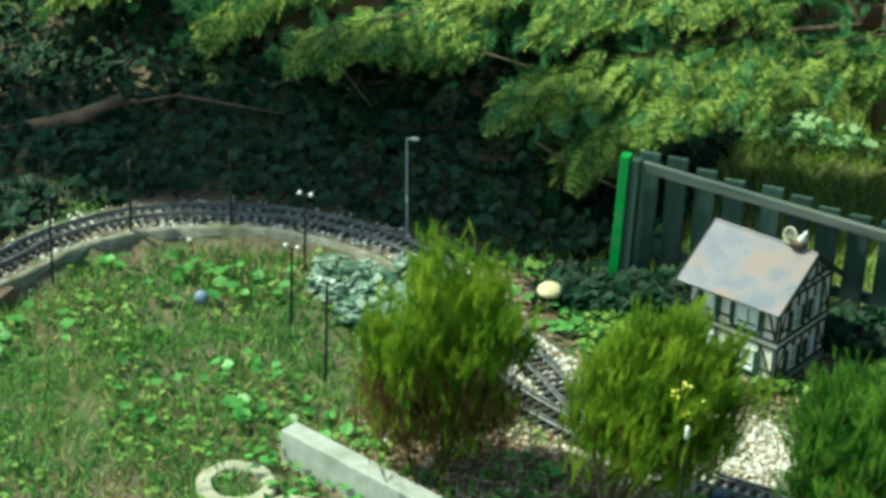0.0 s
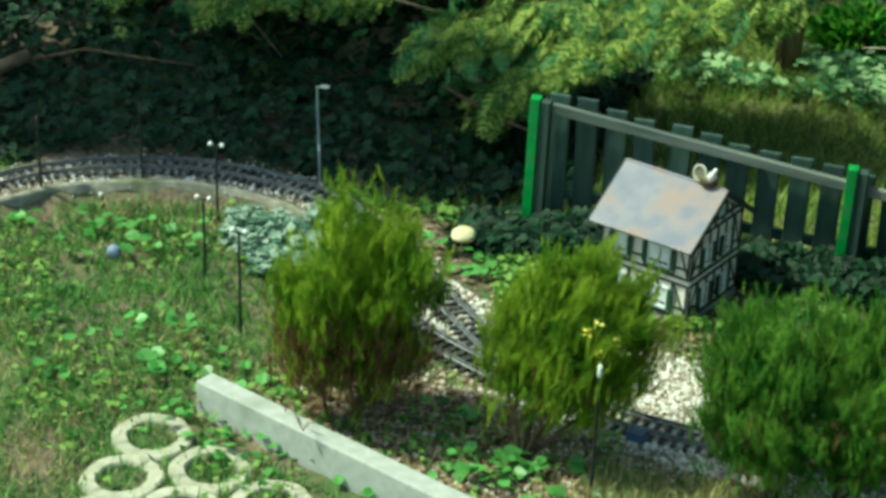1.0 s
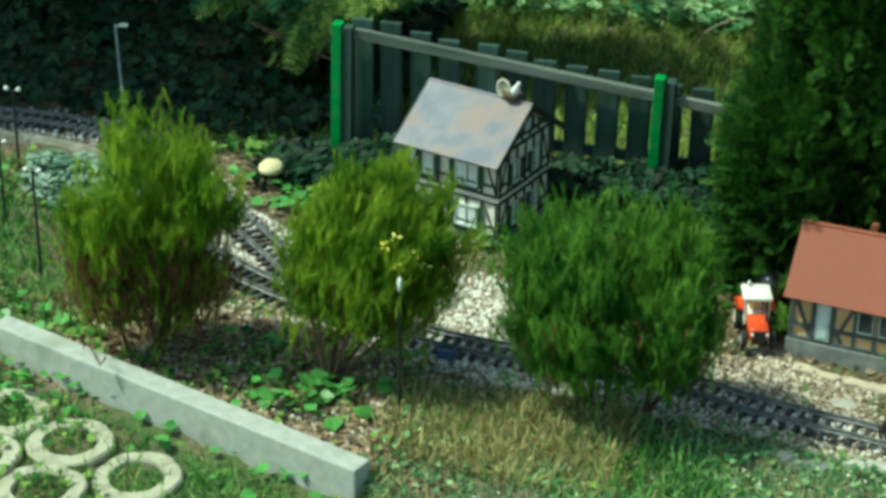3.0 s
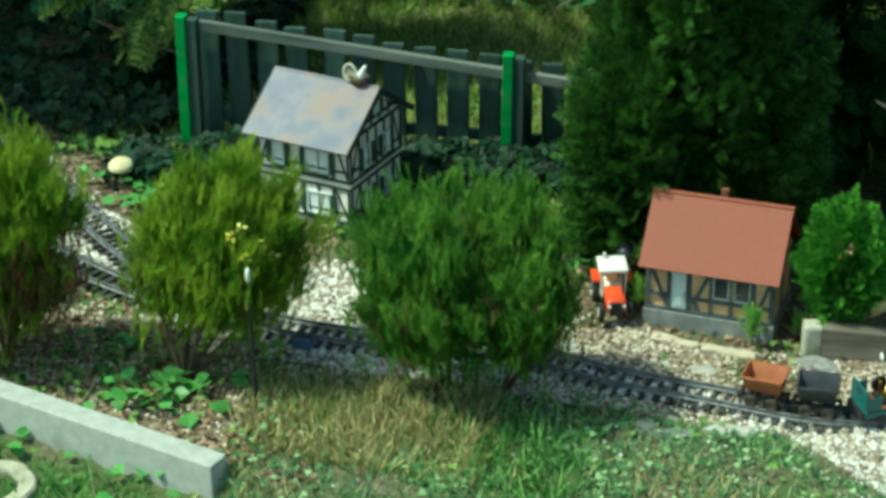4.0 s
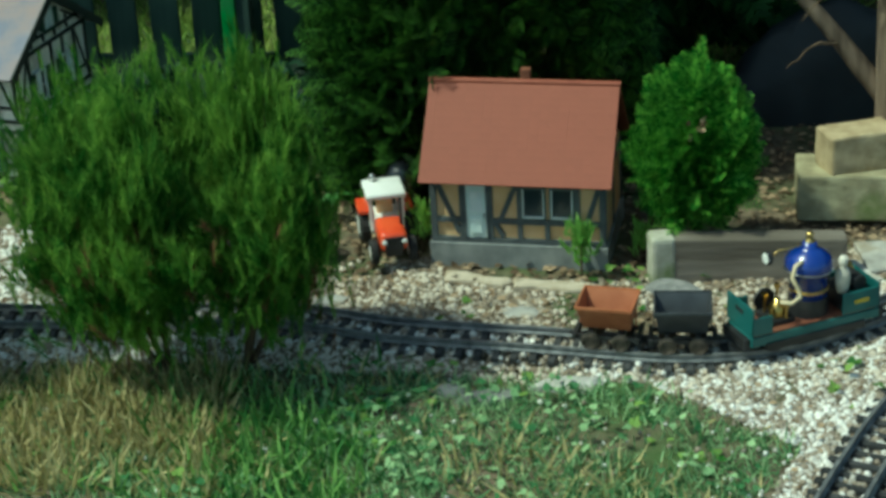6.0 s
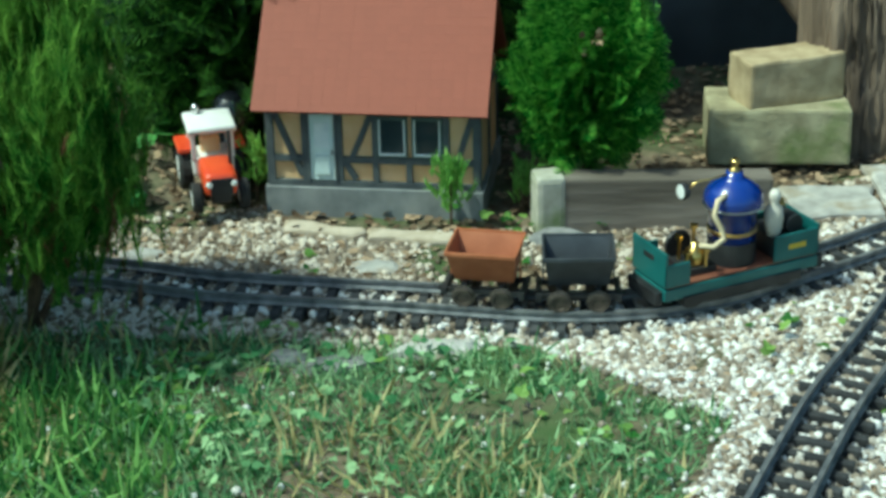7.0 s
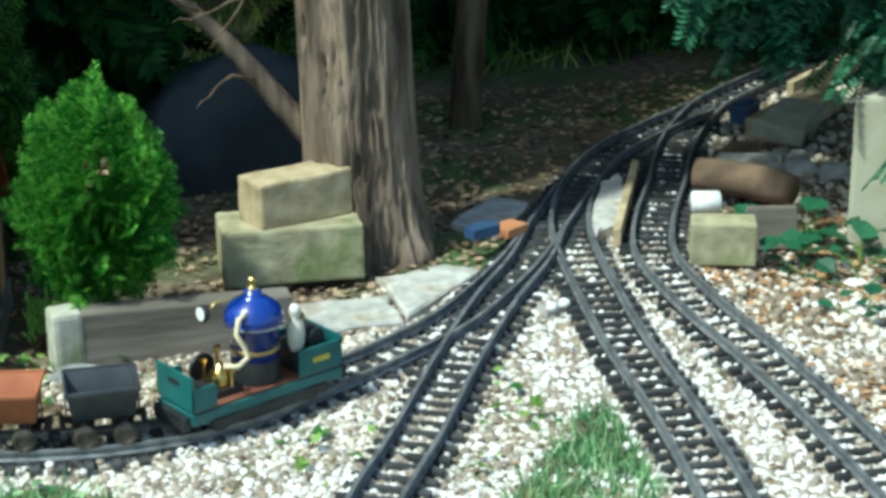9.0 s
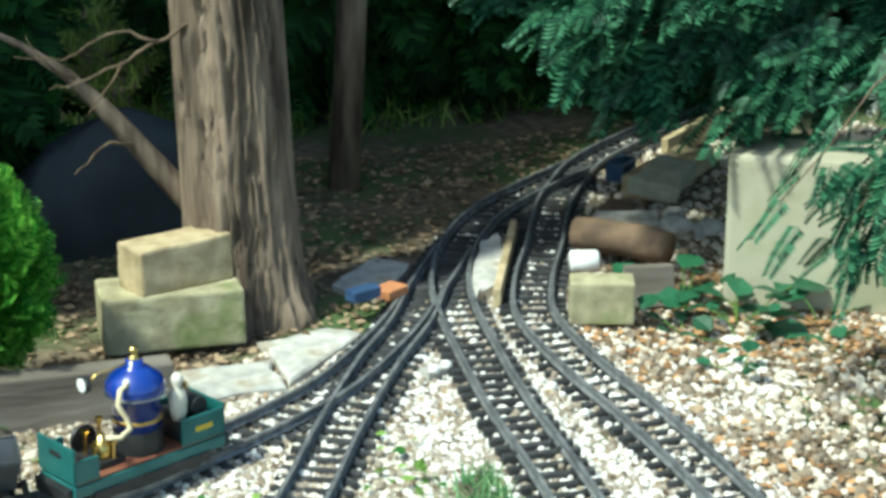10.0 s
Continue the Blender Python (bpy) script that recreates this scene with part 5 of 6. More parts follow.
rock(1.500, 3.868, 0.022, 0.016, 0.022, 0, M_GRAVEL, "white stone by the far track", 17)
rock(1.528, 3.826, 0.018, 0.014, 0.018, 30, M_CONCRETE_PALE, "small pale stone behind the log", 18)
rock(1.585, 3.925, 0.024, 0.018, 0.024, 50, M_ROCK, "grey stone on the heap", 19)
tagged(part("plastic_box", box(-0.024, 0.024, -0.014, 0.014, -0.004, 0.024, 0.003), M_SOLAR, None, m=pose(1.583, 4.092, 0.004, 0, 0, 40)), "dark blue plastic box beside the climbing track", "box")
tagged(part("timber_board", box(0, 0.26, -0.006, 0.006, -0.02, 0.016, 0.002), M_SANDSTONE, None, m=pose(1.700, 4.185, 0.006, 0, -1, 36)), "yellowish board edging the far track", "board")
tagged(part("side_plank", box(0, 0.27, -0.005, 0.005, -0.015, 0.010, 0.002), M_SANDSTONE, None, m=pose(1.226, 3.690, 0.004, 0, 0, 63)), "narrow light wooden plank along the far track", "plank")
wall_bm = box(0, 1.6, 0, 0.12, -0.05, 0.185, 0.006)
bmesh.ops.subdivide_edges(wall_bm, edges=[e for e in wall_bm.edges if e.calc_length() > 0.4], cuts=8)
tagged(part("wall_cream", wall_bm, M_CREAM, None, m=pose(1.492, 3.617, -0.012, 0, 0, -35)), "cream rendered low garden wall", "wall", kind="structure")
heap = bmesh.new()
bmesh.ops.create_icosphere(heap, subdivisions=4, radius=1.0)
for v in heap.verts:
    d = v.co.copy()
    k = 1 + 0.18 * noise.noise(d * 1.3 + Vector((4, 0, 0))) + 0.06 * noise.noise(d * 5)
    v.co = Vector((d.x * k * 0.165, d.y * k * 0.055, max(-0.1, d.z * k) * 0.165 * (1 + 0.25 * d.x)))
tagged(part("tarp_cover", heap, M_TARP, None, smooth=True, m=pose(0.845, 4.105, -0.01, 0, 0, 6)), "blue-grey tarp-covered heap behind the tree, shade put into its colour", "heap")


# ---- plants ----
def shell(n, centre, radii, bottom=-0.7, inner=0.55, lump=0.22, seed=0.0, taper=0.0):
    """Places in the outer part of an uneven crown, and the ways out of it."""
    d = rng.normal(size=(n * 2, 3))
    d /= np.linalg.norm(d, axis=1, keepdims=True)
    d = d[d[:, 2] > bottom][:n]
    k = 1 + lump * (np.sin(d[:, 0] * 5 + seed) * np.sin(d[:, 1] * 4.3 + seed * 2) + 0.6 * np.sin(d[:, 2] * 7 + d[:, 0] * 6 + seed))
    r = inner + (1 - inner) * rng.uniform(0, 1, len(d)) ** 0.6
    k = k * (1 - taper * smooth(0.25, -0.8, d[:, 2]))
    return np.array(centre) + d * np.array(radii) * (k * r)[:, None], d


def feather_shrub(bases, centre, radii, plumes, per, material, label, seed, brown=0.0, low=-0.35, start=0.32):
    """A feathery shrub: thin stems that fork into upright plumes of fine needles, with gaps between the plumes."""
    r = np.random.default_rng(seed)
    x0, y0 = bases[0]
    g = z_of(x0, y0)
    t = thing("feathery_shrub", label, "shrub", pose(x0, y0, g), "feathery shrubs")
    base = [np.array((bx - x0, by - y0, 0.0)) for bx, by in bases]
    c = np.array(centre) - (x0, y0, g)
    R = np.array(radii)
    green, dry = [], []
    for k in range(plumes):
        d = r.normal(size=3)
        d /= np.linalg.norm(d)
        while d[2] < low:
            d = r.normal(size=3)
            d /= np.linalg.norm(d)
        tip = c + d * R * r.uniform(0.62, 1.04)
        foot = base[int(np.argmin([abs(tip[0] - b[0]) for b in base]))]
        mid = foot + (c - foot) * (0.25, 0.25, 0.0) + (tip - c) * (0.55, 0.55, 0.0)
        mid[2] = max(0.05, c[2] + min(d[2], 0.2) * R[2] * 0.6 - R[2] * 0.62)
        u = np.linspace(0, 1, 6)[:, None]
        curve = foot * (1 - u) ** 2 + mid * 2 * u * (1 - u) + tip * u ** 2
        if k < 9:
            tube("stem", [tuple(v) for v in curve - (0, 0, 0.01)], [0.0045, 0.004, 0.0033, 0.0026, 0.002, 0.0012], M_TWIG, t, n=6)
        n = int(per * r.uniform(0.7, 1.3))
        u = (start + (1 - start) * r.uniform(0, 1, n) ** 0.7)[:, None]
        at = foot * (1 - u) ** 2 + mid * 2 * u * (1 - u) + tip * u ** 2
        way = 2 * (1 - u) * (mid - foot) + 2 * u * (tip - mid)
        way = way / np.linalg.norm(way, axis=1, keepdims=True)
        wide = 0.030 * (1.15 - 0.75 * u ** 2)
        at = at + r.normal(size=(n, 3)) * wide * (1, 1, 0.8)
        way = way * 0.7 + (0, 0, 0.55) + r.normal(size=(n, 3)) * 0.33
        size = r.uniform(0.026, 0.058, n)
        dead = r.uniform(0, 1, n) < brown * smooth(c[2] + 0.02, c[2] - R[2] * 0.75, at[:, 2])
        for keep, sets in ((~dead, green), (dead, dry)):
            if keep.any():
                T, F = sprig(24, 0.46, 0.016, k % 5 + 1)
                sets.append(scatter(T, F, at[keep] - way[keep] * 0.02, way[keep], size[keep]))
    V, F = merge(*green)
    mesh_ob("crown", V, F, material, t)
    if dry:
        V, F = merge(*dry)
        mesh_ob("inner_crown", V, F, M_BROWNSPRIG, t, "brown dried inner shoots")
    return t


feather_shrub([(-0.905, 3.330), (-0.855, 3.338)], (-0.845, 3.31, 0.300), (0.160, 0.125, 0.205), 60, 115, M_FEATHER, "feathery yellow-green shrub with brown lower shoots", 11, 0.62, -0.75)
feather_shrub([(-0.524, 3.310)], (-0.438, 3.36, 0.260), (0.172, 0.105, 0.172), 60, 115, M_FEATHER, "rounded feathery yellow-green shrub on thin stems", 23, 0.12, -0.5, 0.46)
feather_shrub([(0.030, 3.350), (-0.060, 3.335)], (-0.045, 3.31, 0.268), (0.205, 0.135, 0.170), 82, 120, M_FEATHER_B, "broad feathery green shrub beside the main line", 37, 0.06, -0.6, 0.36)


T, F = oval_leaf()
for x, y, z in ((-0.41, 3.26, 0.30), (-0.395, 3.27, 0.315), (-0.37, 3.28, 0.285), (-0.36, 3.28, 0.27), (-0.35, 3.30, 0.25), (-0.385, 3.25, 0.27)):
    pos, d = shell(7, (x, y, z), (0.004, 0.004, 0.003))
    V, F2 = scatter(T, F, pos, d + (0, -0.6, 0.3), 0.010)
    tagged(mesh_ob("yellow_flower", V, F2, M_PETAL), "small yellow flower in the feathery shrub", "flower", "yellow flowers")


def frond_plant(name, label, category, x, y, z, stem_h, centre, radii, n, template, size, material, seed, lit_dir=(0, 0, 0.5), inner=0.5, bottom=-0.9):
    t = thing(name, label, category, pose(x, y, z))
    if stem_h:
        tube("stem", [(0, 0, -0.01), (0.004, 0, stem_h * 0.5), (centre[0] * 0.6, centre[1] * 0.6, centre[2])], [0.009, 0.008, 0.003], M_TWIG, t)
    T, F = template
    pos, d = shell(n, centre, radii, bottom, inner, 0.13, seed)
    way = d + np.array(lit_dir) + rng.normal(size=d.shape) * 0.3
    V, F = scatter(T, F, pos - d * size * 0.5, way, rng.uniform(0.7, 1.25, len(pos)) * size)
    mesh_ob("crown", V, F, material, t)
    return t


FROND, NEEDLES = frond(10, 0.46, 0.075), needle_frond(13)
THIN_FROND = frond(9, 0.40, 0.045)
frond_plant("thuja_bush", "small dense green thuja bush beside the cottage", "shrub", 0.605, 3.618, 0.01, 0.05, (0, 0, 0.120), (0.074, 0.07, 0.116), 4200, THIN_FROND, 0.046, M_THUJA, 1.3, (0, 0, 0.9))
T, F = oval_leaf()
pos, d = shell(8, (0.600, 3.565, 0.19), (0.012, 0.012, 0.010))
V, F2 = scatter(T, F, pos, d, 0.012)
tagged(mesh_ob("dry_leaf_tuft", V, F2, M_LITTER), "few dry orange leaves on the thuja", "leaves")


# shrub added to make the gap between the trees look sunlit
frond_plant("garden_shrub", "leafy shrub added on the far lawn, sunlight put into its colour", "shrub", 0.72, 4.62, 0.0, 0.06, (0, 0, 0.08), (0.11, 0.06, 0.10), 420, (*oval_leaf(),), 0.022, M_LEAF_SUNLIT, 2.2, inner=0.3)


def sprout(x, y, h, label):
    g = z_of(x, y)
    t = thing("green_sprout", label, "plant", pose(x, y, g), "sprouts by the cottage")
    T, F = sprig(16, 0.5, 0.05, 3)
    pos = np.c_[rng.normal(size=(60, 2)) * h * 0.10, (0.25 + 0.65 * rng.uniform(0, 1, 60) ** 0.8) * h]
    V, F = scatter(T, F, pos, rng.normal(size=(60, 3)) * 0.4 + (0, 0, 1), rng.uniform(0.22, 0.38, 60) * h)
    mesh_ob("foliage", V, F, M_THUJA_L, t)
    tube("stem", [(0, 0, -0.01), (0, 0, h * 0.8)], [0.002, 0.001], M_TWIG, t, n=5)


M_THUJA_L = mat("sprout_green", (0.16, 0.36, 0.06), (0.36, 0.58, 0.14), 12, 0.55, island=0.5, lit=0.3)
sprout(0.452, 3.556, 0.082, "light green sprout in front of the cottage window")
sprout(0.533, 3.600, 0.060, "light green sprout at the cottage corner")
sprout(0.553, 3.612, 0.050, "small sprout beside the cottage")
sprout(0.240, 3.665, 0.070, "leafy light green shoot beside the tractor")


# broad-leaved weeds with leaves one can pick apart
bm = bmesh.new()
T, F = oval_leaf()
vs = [bm.verts.new((x * 1.35, y, z)) for x, y, z in T]
for f in F:
    bm.faces.new([vs[i] for i in f])
LEAF_MESH = bpy.data.meshes.new("leaf")
bm.to_mesh(LEAF_MESH)
bm.free()
LEAF_MESH.materials.append(M_LEAF)
DARK_LEAF_MESH = LEAF_MESH.copy()
DARK_LEAF_MESH.materials.clear()
DARK_LEAF_MESH.materials.append(mat("dark_leaf", (0.012, 0.06, 0.03), (0.045, 0.15, 0.07), 30, 0.4, each=0.3, lit=0.15))


def leafy_weed(x, y, n, spread, size, label, group="broad-leaved weeds", leaf=None):
    g = z_of(x, y)
    t = thing("leafy_weed", label, "plant", pose(x, y, g), group)
    for k in range(n):
        a, r = rng.uniform(0, 2 * math.pi), spread * rng.uniform(0.15, 1) ** 0.6
        h = rng.uniform(0.25, 1.0) * size * 1.2
        s = size * rng.uniform(0.6, 1.2)
        m = pose(r * math.cos(a), r * math.sin(a), h, rng.uniform(-25, 25), rng.uniform(-25, 25), math.degrees(a) - 90 + rng.normal() * 30) @ Matrix.Diagonal((s, s, s, 1))
        share("leaf", leaf or LEAF_MESH, m, t)
        if k % 3 == 0:
            tube("stalk", [(0, 0, 0), (r * math.cos(a) * 0.6, r * math.sin(a) * 0.6, h * 0.7), (r * math.cos(a), r * math.sin(a), h)], [0.0012, 0.001, 0.0008], M_WEED, t, n=4)


for x, y, n, sp_, sz in ((-0.566, 3.241, 16, 0.065, 0.037), (-0.487, 3.206, 14, 0.065, 0.039), (-0.634, 3.204, 8, 0.054, 0.028), (-0.698, 3.391, 6, 0.043, 0.024), (-0.452, 3.296, 6, 0.032, 0.037), (-1.263, 3.462, 14, 0.076, 0.039), (-1.351, 3.548, 12, 0.086, 0.032), (-1.149, 3.435, 10, 0.065, 0.032), (-1.061, 3.348, 8, 0.054, 0.03), (-1.473, 3.391, 12, 0.097, 0.028), (-1.838, 3.534, 12, 0.086, 0.037), (-1.959, 3.458, 12, 0.086, 0.035), (-1.623, 3.868, 14, 0.097, 0.037), (-1.77, 3.917, 14, 0.097, 0.035), (-1.517, 3.942, 10, 0.076, 0.035), (-1.245, 3.925, 12, 0.086, 0.032), (-0.816, 4.037, 14, 0.076, 0.032), (-0.774, 3.956, 10, 0.065, 0.028), (-0.95, 4.006, 10, 0.065, 0.032), (-0.794, 3.119, 8, 0.054, 0.026), (-0.625, 3.059, 8, 0.054, 0.024), (-0.513, 3.002, 8, 0.054, 0.028), (-0.964, 3.158, 8, 0.054, 0.024), (0.017, 3.636, 8, 0.043, 0.035), (0.061, 3.721, 10, 0.065, 0.039), (0.105, 3.753, 8, 0.054, 0.039), (-1.135, 3.262, 9, 0.05, 0.028), (-1.055, 3.225, 9, 0.05, 0.028), (-1.235, 3.262, 10, 0.06, 0.028), (-0.93, 3.19, 6, 0.04, 0.026), (1.399, 3.395, 7, 0.032, 0.028), (1.442, 3.482, 9, 0.043, 0.03), (1.47, 3.538, 12, 0.054, 0.043), (1.503, 3.564, 12, 0.065, 0.049), (1.439, 3.613, 10, 0.054, 0.043), (1.568, 3.515, 8, 0.054, 0.043), (1.404, 3.544, 6, 0.032, 0.032)):
    if x > 1.3:
        leafy_weed(x, y, n, sp_ * 1.2, sz * 0.85, "dark green broad-leaved weed at the foot of the wall", "weeds by the wall", DARK_LEAF_MESH)
    else:
        leafy_weed(x, y, n, sp_, sz, "low weed with broad fresh green leaves")


# grass
def grass(name, label, p, size, material, lean=0.55):
    T, F = blade()
    way = rng.normal(size=(len(p), 3)) * lean + (0, 0, 1)
    V, F = scatter(T, F, p - (0, 0, 0.004), way, size * rng.uniform(0.5, 1.3, len(p)))
    return tagged(mesh_ob(name, V, F, material), label, "grass", kind="stuff")


clear = lambda x, y: off_track(x, y) > 0.05
p = spots(62000, -0.42, 0.82, 2.62, 3.36, lambda x, y: front_lawn(x, y) & clear(x, y) & patchy(x, y, 13, -0.6, 1.0))
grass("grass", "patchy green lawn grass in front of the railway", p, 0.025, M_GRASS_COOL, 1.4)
T, F = ivy_leaf()
p = spots(2600, -0.42, 0.82, 2.62, 3.36, lambda x, y: front_lawn(x, y) & clear(x, y) & patchy(x, y, 9, 0.1, 8.0))
p[:, 2] += rng.uniform(0.006, 0.022, len(p))
V, F2 = scatter(T, F, p, rng.normal(size=(len(p), 3)) * (1, 1, 0.35), rng.uniform(0.007, 0.015, len(p)), spin=False)
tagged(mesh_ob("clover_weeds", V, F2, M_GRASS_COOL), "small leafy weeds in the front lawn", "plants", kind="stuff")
p = spots(10000, -0.42, 0.80, 2.62, 3.36, lambda x, y: front_lawn(x, y) & clear(x, y) & patchy(x, y, 7, 0.1, 5.0))
grass("dry_grass", "straw-coloured dry grass patches in the lawn", p, 0.036, M_DRY, 1.3)
p = spots(10000, -0.40, 0.02, 2.98, 3.34, lambda x, y: clear(x, y) & (y > 3.12 - 0.2 * (x + 0.4)) & patchy(x, y, 9, -0.3, 3.0))
grass("dry_grass", "tall straw-coloured grass before the broad shrub", p, 0.042, M_DRY, 0.95)
p = spots(5000, -0.40, 0.20, 3.02, 3.34, lambda x, y: clear(x, y) & (y > 3.12 - 0.2 * (x + 0.4)) & patchy(x, y, 9, 0.0, 7.0))
grass("grass", "longer green grass round the broad shrub", p, 0.045, M_GRASS, 0.9)
p = spots(2600, -0.40, 0.80, 2.62, 3.34, lambda x, y: front_lawn(x, y) & clear(x, y) & (rng.uniform(size=len(x)) < 0.15 + 0.85 * smooth(0.35, 0.75, x)))
stones("pebbles", "pale pebbles strewn through the lawn", p + (0, 0, 0.003), 0.0055, M_GRAVEL)
p = spots(17000, 0.72, 1.08, 2.70, 3.28, lambda x, y: wedge(x, y) & clear(x, y) & patchy(x, y, 14, -1.1, 1.0))
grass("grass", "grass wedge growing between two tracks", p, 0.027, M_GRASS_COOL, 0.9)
p = spots(2500, 0.72, 1.08, 2.70, 3.26, lambda x, y: wedge(x, y) & clear(x, y) & patchy(x, y, 8, 0.1, 2.0))
grass("dry_grass", "straw between the two tracks", p, 0.028, M_DRY, 1.0)


def left_lawn(x, y):
    inside = (y < 4.17) & (arc_distance(x, y) > 0.108)
    return inside & ((x < -1.04 - 0.55 * np.maximum(y - 3.72, 0)) | (y < 3.27 - 0.394 * (x + 1.16))) & (x > -2.06) & ~((x > -0.41) & (y > 2.77)) & off_pavers(x, y)


p = spots(66000, -2.2, -0.33, 2.6, 4.17, lambda x, y: left_lawn(x, y) & patchy(x, y, 12, -0.8, 2.0))
grass("grass", "unmown weedy lawn inside the railway loop", p, 0.036, M_GRASS, 0.8)
p = spots(26000, -2.2, -0.33, 2.6, 4.17, lambda x, y: left_lawn(x, y) & patchy(x, y, 6, -0.1, 7.0))
grass("dry_grass", "dry straw patches in the weedy lawn", p, 0.034, M_DRY, 0.9)
T, F = ivy_leaf()
p = spots(7500, -2.2, -0.44, 2.6, 4.17, lambda x, y: left_lawn(x, y) & patchy(x, y, 8, 0.15, 3.0))
p[:, 2] += rng.uniform(0.008, 0.035, len(p))
V, F2 = scatter(T, F, p, rng.normal(size=(len(p), 3)) * (1, 1, 0.35), rng.uniform(0.009, 0.02, len(p)), spin=False)
tagged(mesh_ob("clover_weeds", V, F2, M_WEED), "clover and small weeds spread through the lawn", "plants", kind="stuff")
p = spots(9000, -1.2, -0.02, 3.38, 4.26, lambda x, y: (off_track(x, y) > 0.05) & patchy(x, y, 9, 0.2, 4.0) & ((y > 3.84) | ((x < -0.62) & (y > 3.70 - 0.8 * (x + 0.62)))))
p[:, 2] += rng.uniform(0.006, 0.03, len(p))
V, F2 = scatter(T, F, p, rng.normal(size=(len(p), 3)) * (1, 1, 0.35), rng.uniform(0.012, 0.026, len(p)), spin=False)
tagged(mesh_ob("ground_weeds", V, F2, M_WEED), "small green weeds between gravel and fence", "plants", kind="stuff")
p = spots(1600, -1.05, 1.0, 3.08, 3.58, lambda x, y: (off_track(x, y) > 0.045) & patchy(x, y, 9, 0.55, 6.0))
p[:, 2] += rng.uniform(0.004, 0.02, len(p))
V, F2 = scatter(T, F, p, rng.normal(size=(len(p), 3)) * (1, 1, 0.35), rng.uniform(0.008, 0.018, len(p)), spin=False)
tagged(mesh_ob("ground_weeds", V, F2, M_WEED), "scattered small weeds beside the rails", "plants", kind="stuff")
T, F = oval_leaf()
p = spots(5200, -1.10, -0.36, 3.06, 3.50, lambda x, y: (off_track(x, y) > 0.05) & (y > 3.36 - 0.394 * (x + 1.16)) & patchy(x, y, 7, -0.6, 5.0))
p[:, 2] += 0.006
V, F2 = scatter(T, F, p, rng.normal(size=(len(p), 3)) * (1, 1, 0.2), rng.uniform(0.008, 0.02, len(p)), spin=False)
tagged(mesh_ob("leaf_litter", V, F2, M_LITTER), "brown litter fallen under the feathery shrubs", "litter", kind="stuff")
p = spots(2600, -1.10, -0.36, 3.06, 3.46, lambda x, y: (off_track(x, y) > 0.05) & (y > 3.36 - 0.394 * (x + 1.16)) & patchy(x, y, 8, 0.0, 9.0))
grass("dry_grass", "thin dry grass under the feathery shrubs", p, 0.034, M_DRY, 0.9)
T, F = ivy_leaf()
p = spots(1500, -1.10, -0.36, 3.06, 3.46, lambda x, y: (off_track(x, y) > 0.05) & (y > 3.36 - 0.394 * (x + 1.16)) & patchy(x, y, 8, 0.3, 2.0))
p[:, 2] += rng.uniform(0.006, 0.03, len(p))
V, F2 = scatter(T, F, p, rng.normal(size=(len(p), 3)) * (1, 1, 0.35), rng.uniform(0.009, 0.022, len(p)), spin=False)
tagged(mesh_ob("ground_weeds", V, F2, M_WEED), "low weeds under the feathery shrubs", "plants", kind="stuff")
p = spots(1500, -1.42, -1.10, 3.78, 4.10, lambda x, y: (off_track(x, y) > 0.045) & (y > 3.80 - 0.9 * (x + 1.2)))
p[:, 2] += rng.uniform(0.006, 0.05, len(p))
V, F2 = scatter(T, F, p, rng.normal(size=(len(p), 3)) * (1, 1, 0.35), rng.uniform(0.016, 0.034, len(p)), spin=False)
tagged(mesh_ob("silver_leaf_plants", V, F2, M_SILVERLEAF), "grey-green leafy plants beside the loop", "plants", kind="stuff")
p = spots(60000, -3.0, 2.6, -0.6, 2.66, lambda x, y: patchy(x, y, 5, -0.7, 1.0))
grass("grass", "weedy lawn stretching out before the railway", p, 0.045, M_GRASS, 0.9)
# far lawn behind the fence
p = spots(60000, -1.1, 0.75, 4.28, 5.9)
grass("far_grass", "rough lawn behind the picket fence, sunlight put into its colour", p, 0.042, M_GRASS_SUN, 1.0)
p = spots(14000, 0.75, 2.2, 4.5, 6.6)
grass("far_grass", "rough lawn glimpsed between the trees", p, 0.05, M_GRASS_SUN, 0.9)
p = spots(9000, -1.1, 0.8, 4.28, 5.9, lambda x, y: patchy(x, y, 5, 0.2, 2.0))
grass("far_dry_grass", "dry patches in the lawn behind the fence", p, 0.045, M_DRY, 0.9)
T, F = ivy_leaf()
p = spots(2600, -0.95, 0.25, 5.12, 5.42, lambda x, y: patchy(x, y, 7, -0.3, 1.5))
p[:, 2] += rng.uniform(0.01, 0.06, len(p))
V, F2 = scatter(T, F, p, rng.normal(size=(len(p), 3)) * (1, 0.8, 0.35), rng.uniform(0.018, 0.036, len(p)), spin=False)
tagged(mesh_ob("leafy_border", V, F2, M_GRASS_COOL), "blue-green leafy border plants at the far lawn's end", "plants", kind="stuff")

# ivy on the bank behind the loop
T, F = ivy_leaf()
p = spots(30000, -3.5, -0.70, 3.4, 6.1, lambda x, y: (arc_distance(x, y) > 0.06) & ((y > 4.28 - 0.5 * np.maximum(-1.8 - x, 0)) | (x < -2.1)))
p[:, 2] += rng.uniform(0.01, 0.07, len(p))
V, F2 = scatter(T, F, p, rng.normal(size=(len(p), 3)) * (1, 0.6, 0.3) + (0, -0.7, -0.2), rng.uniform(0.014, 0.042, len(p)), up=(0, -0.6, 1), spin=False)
tagged(mesh_ob("ivy", V, F2, M_IVY_SHADE), "blue-green ivy covering the bank, its shade put into the colour", "ivy", kind="stuff")
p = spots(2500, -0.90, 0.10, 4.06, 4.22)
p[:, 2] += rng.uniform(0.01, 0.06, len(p))
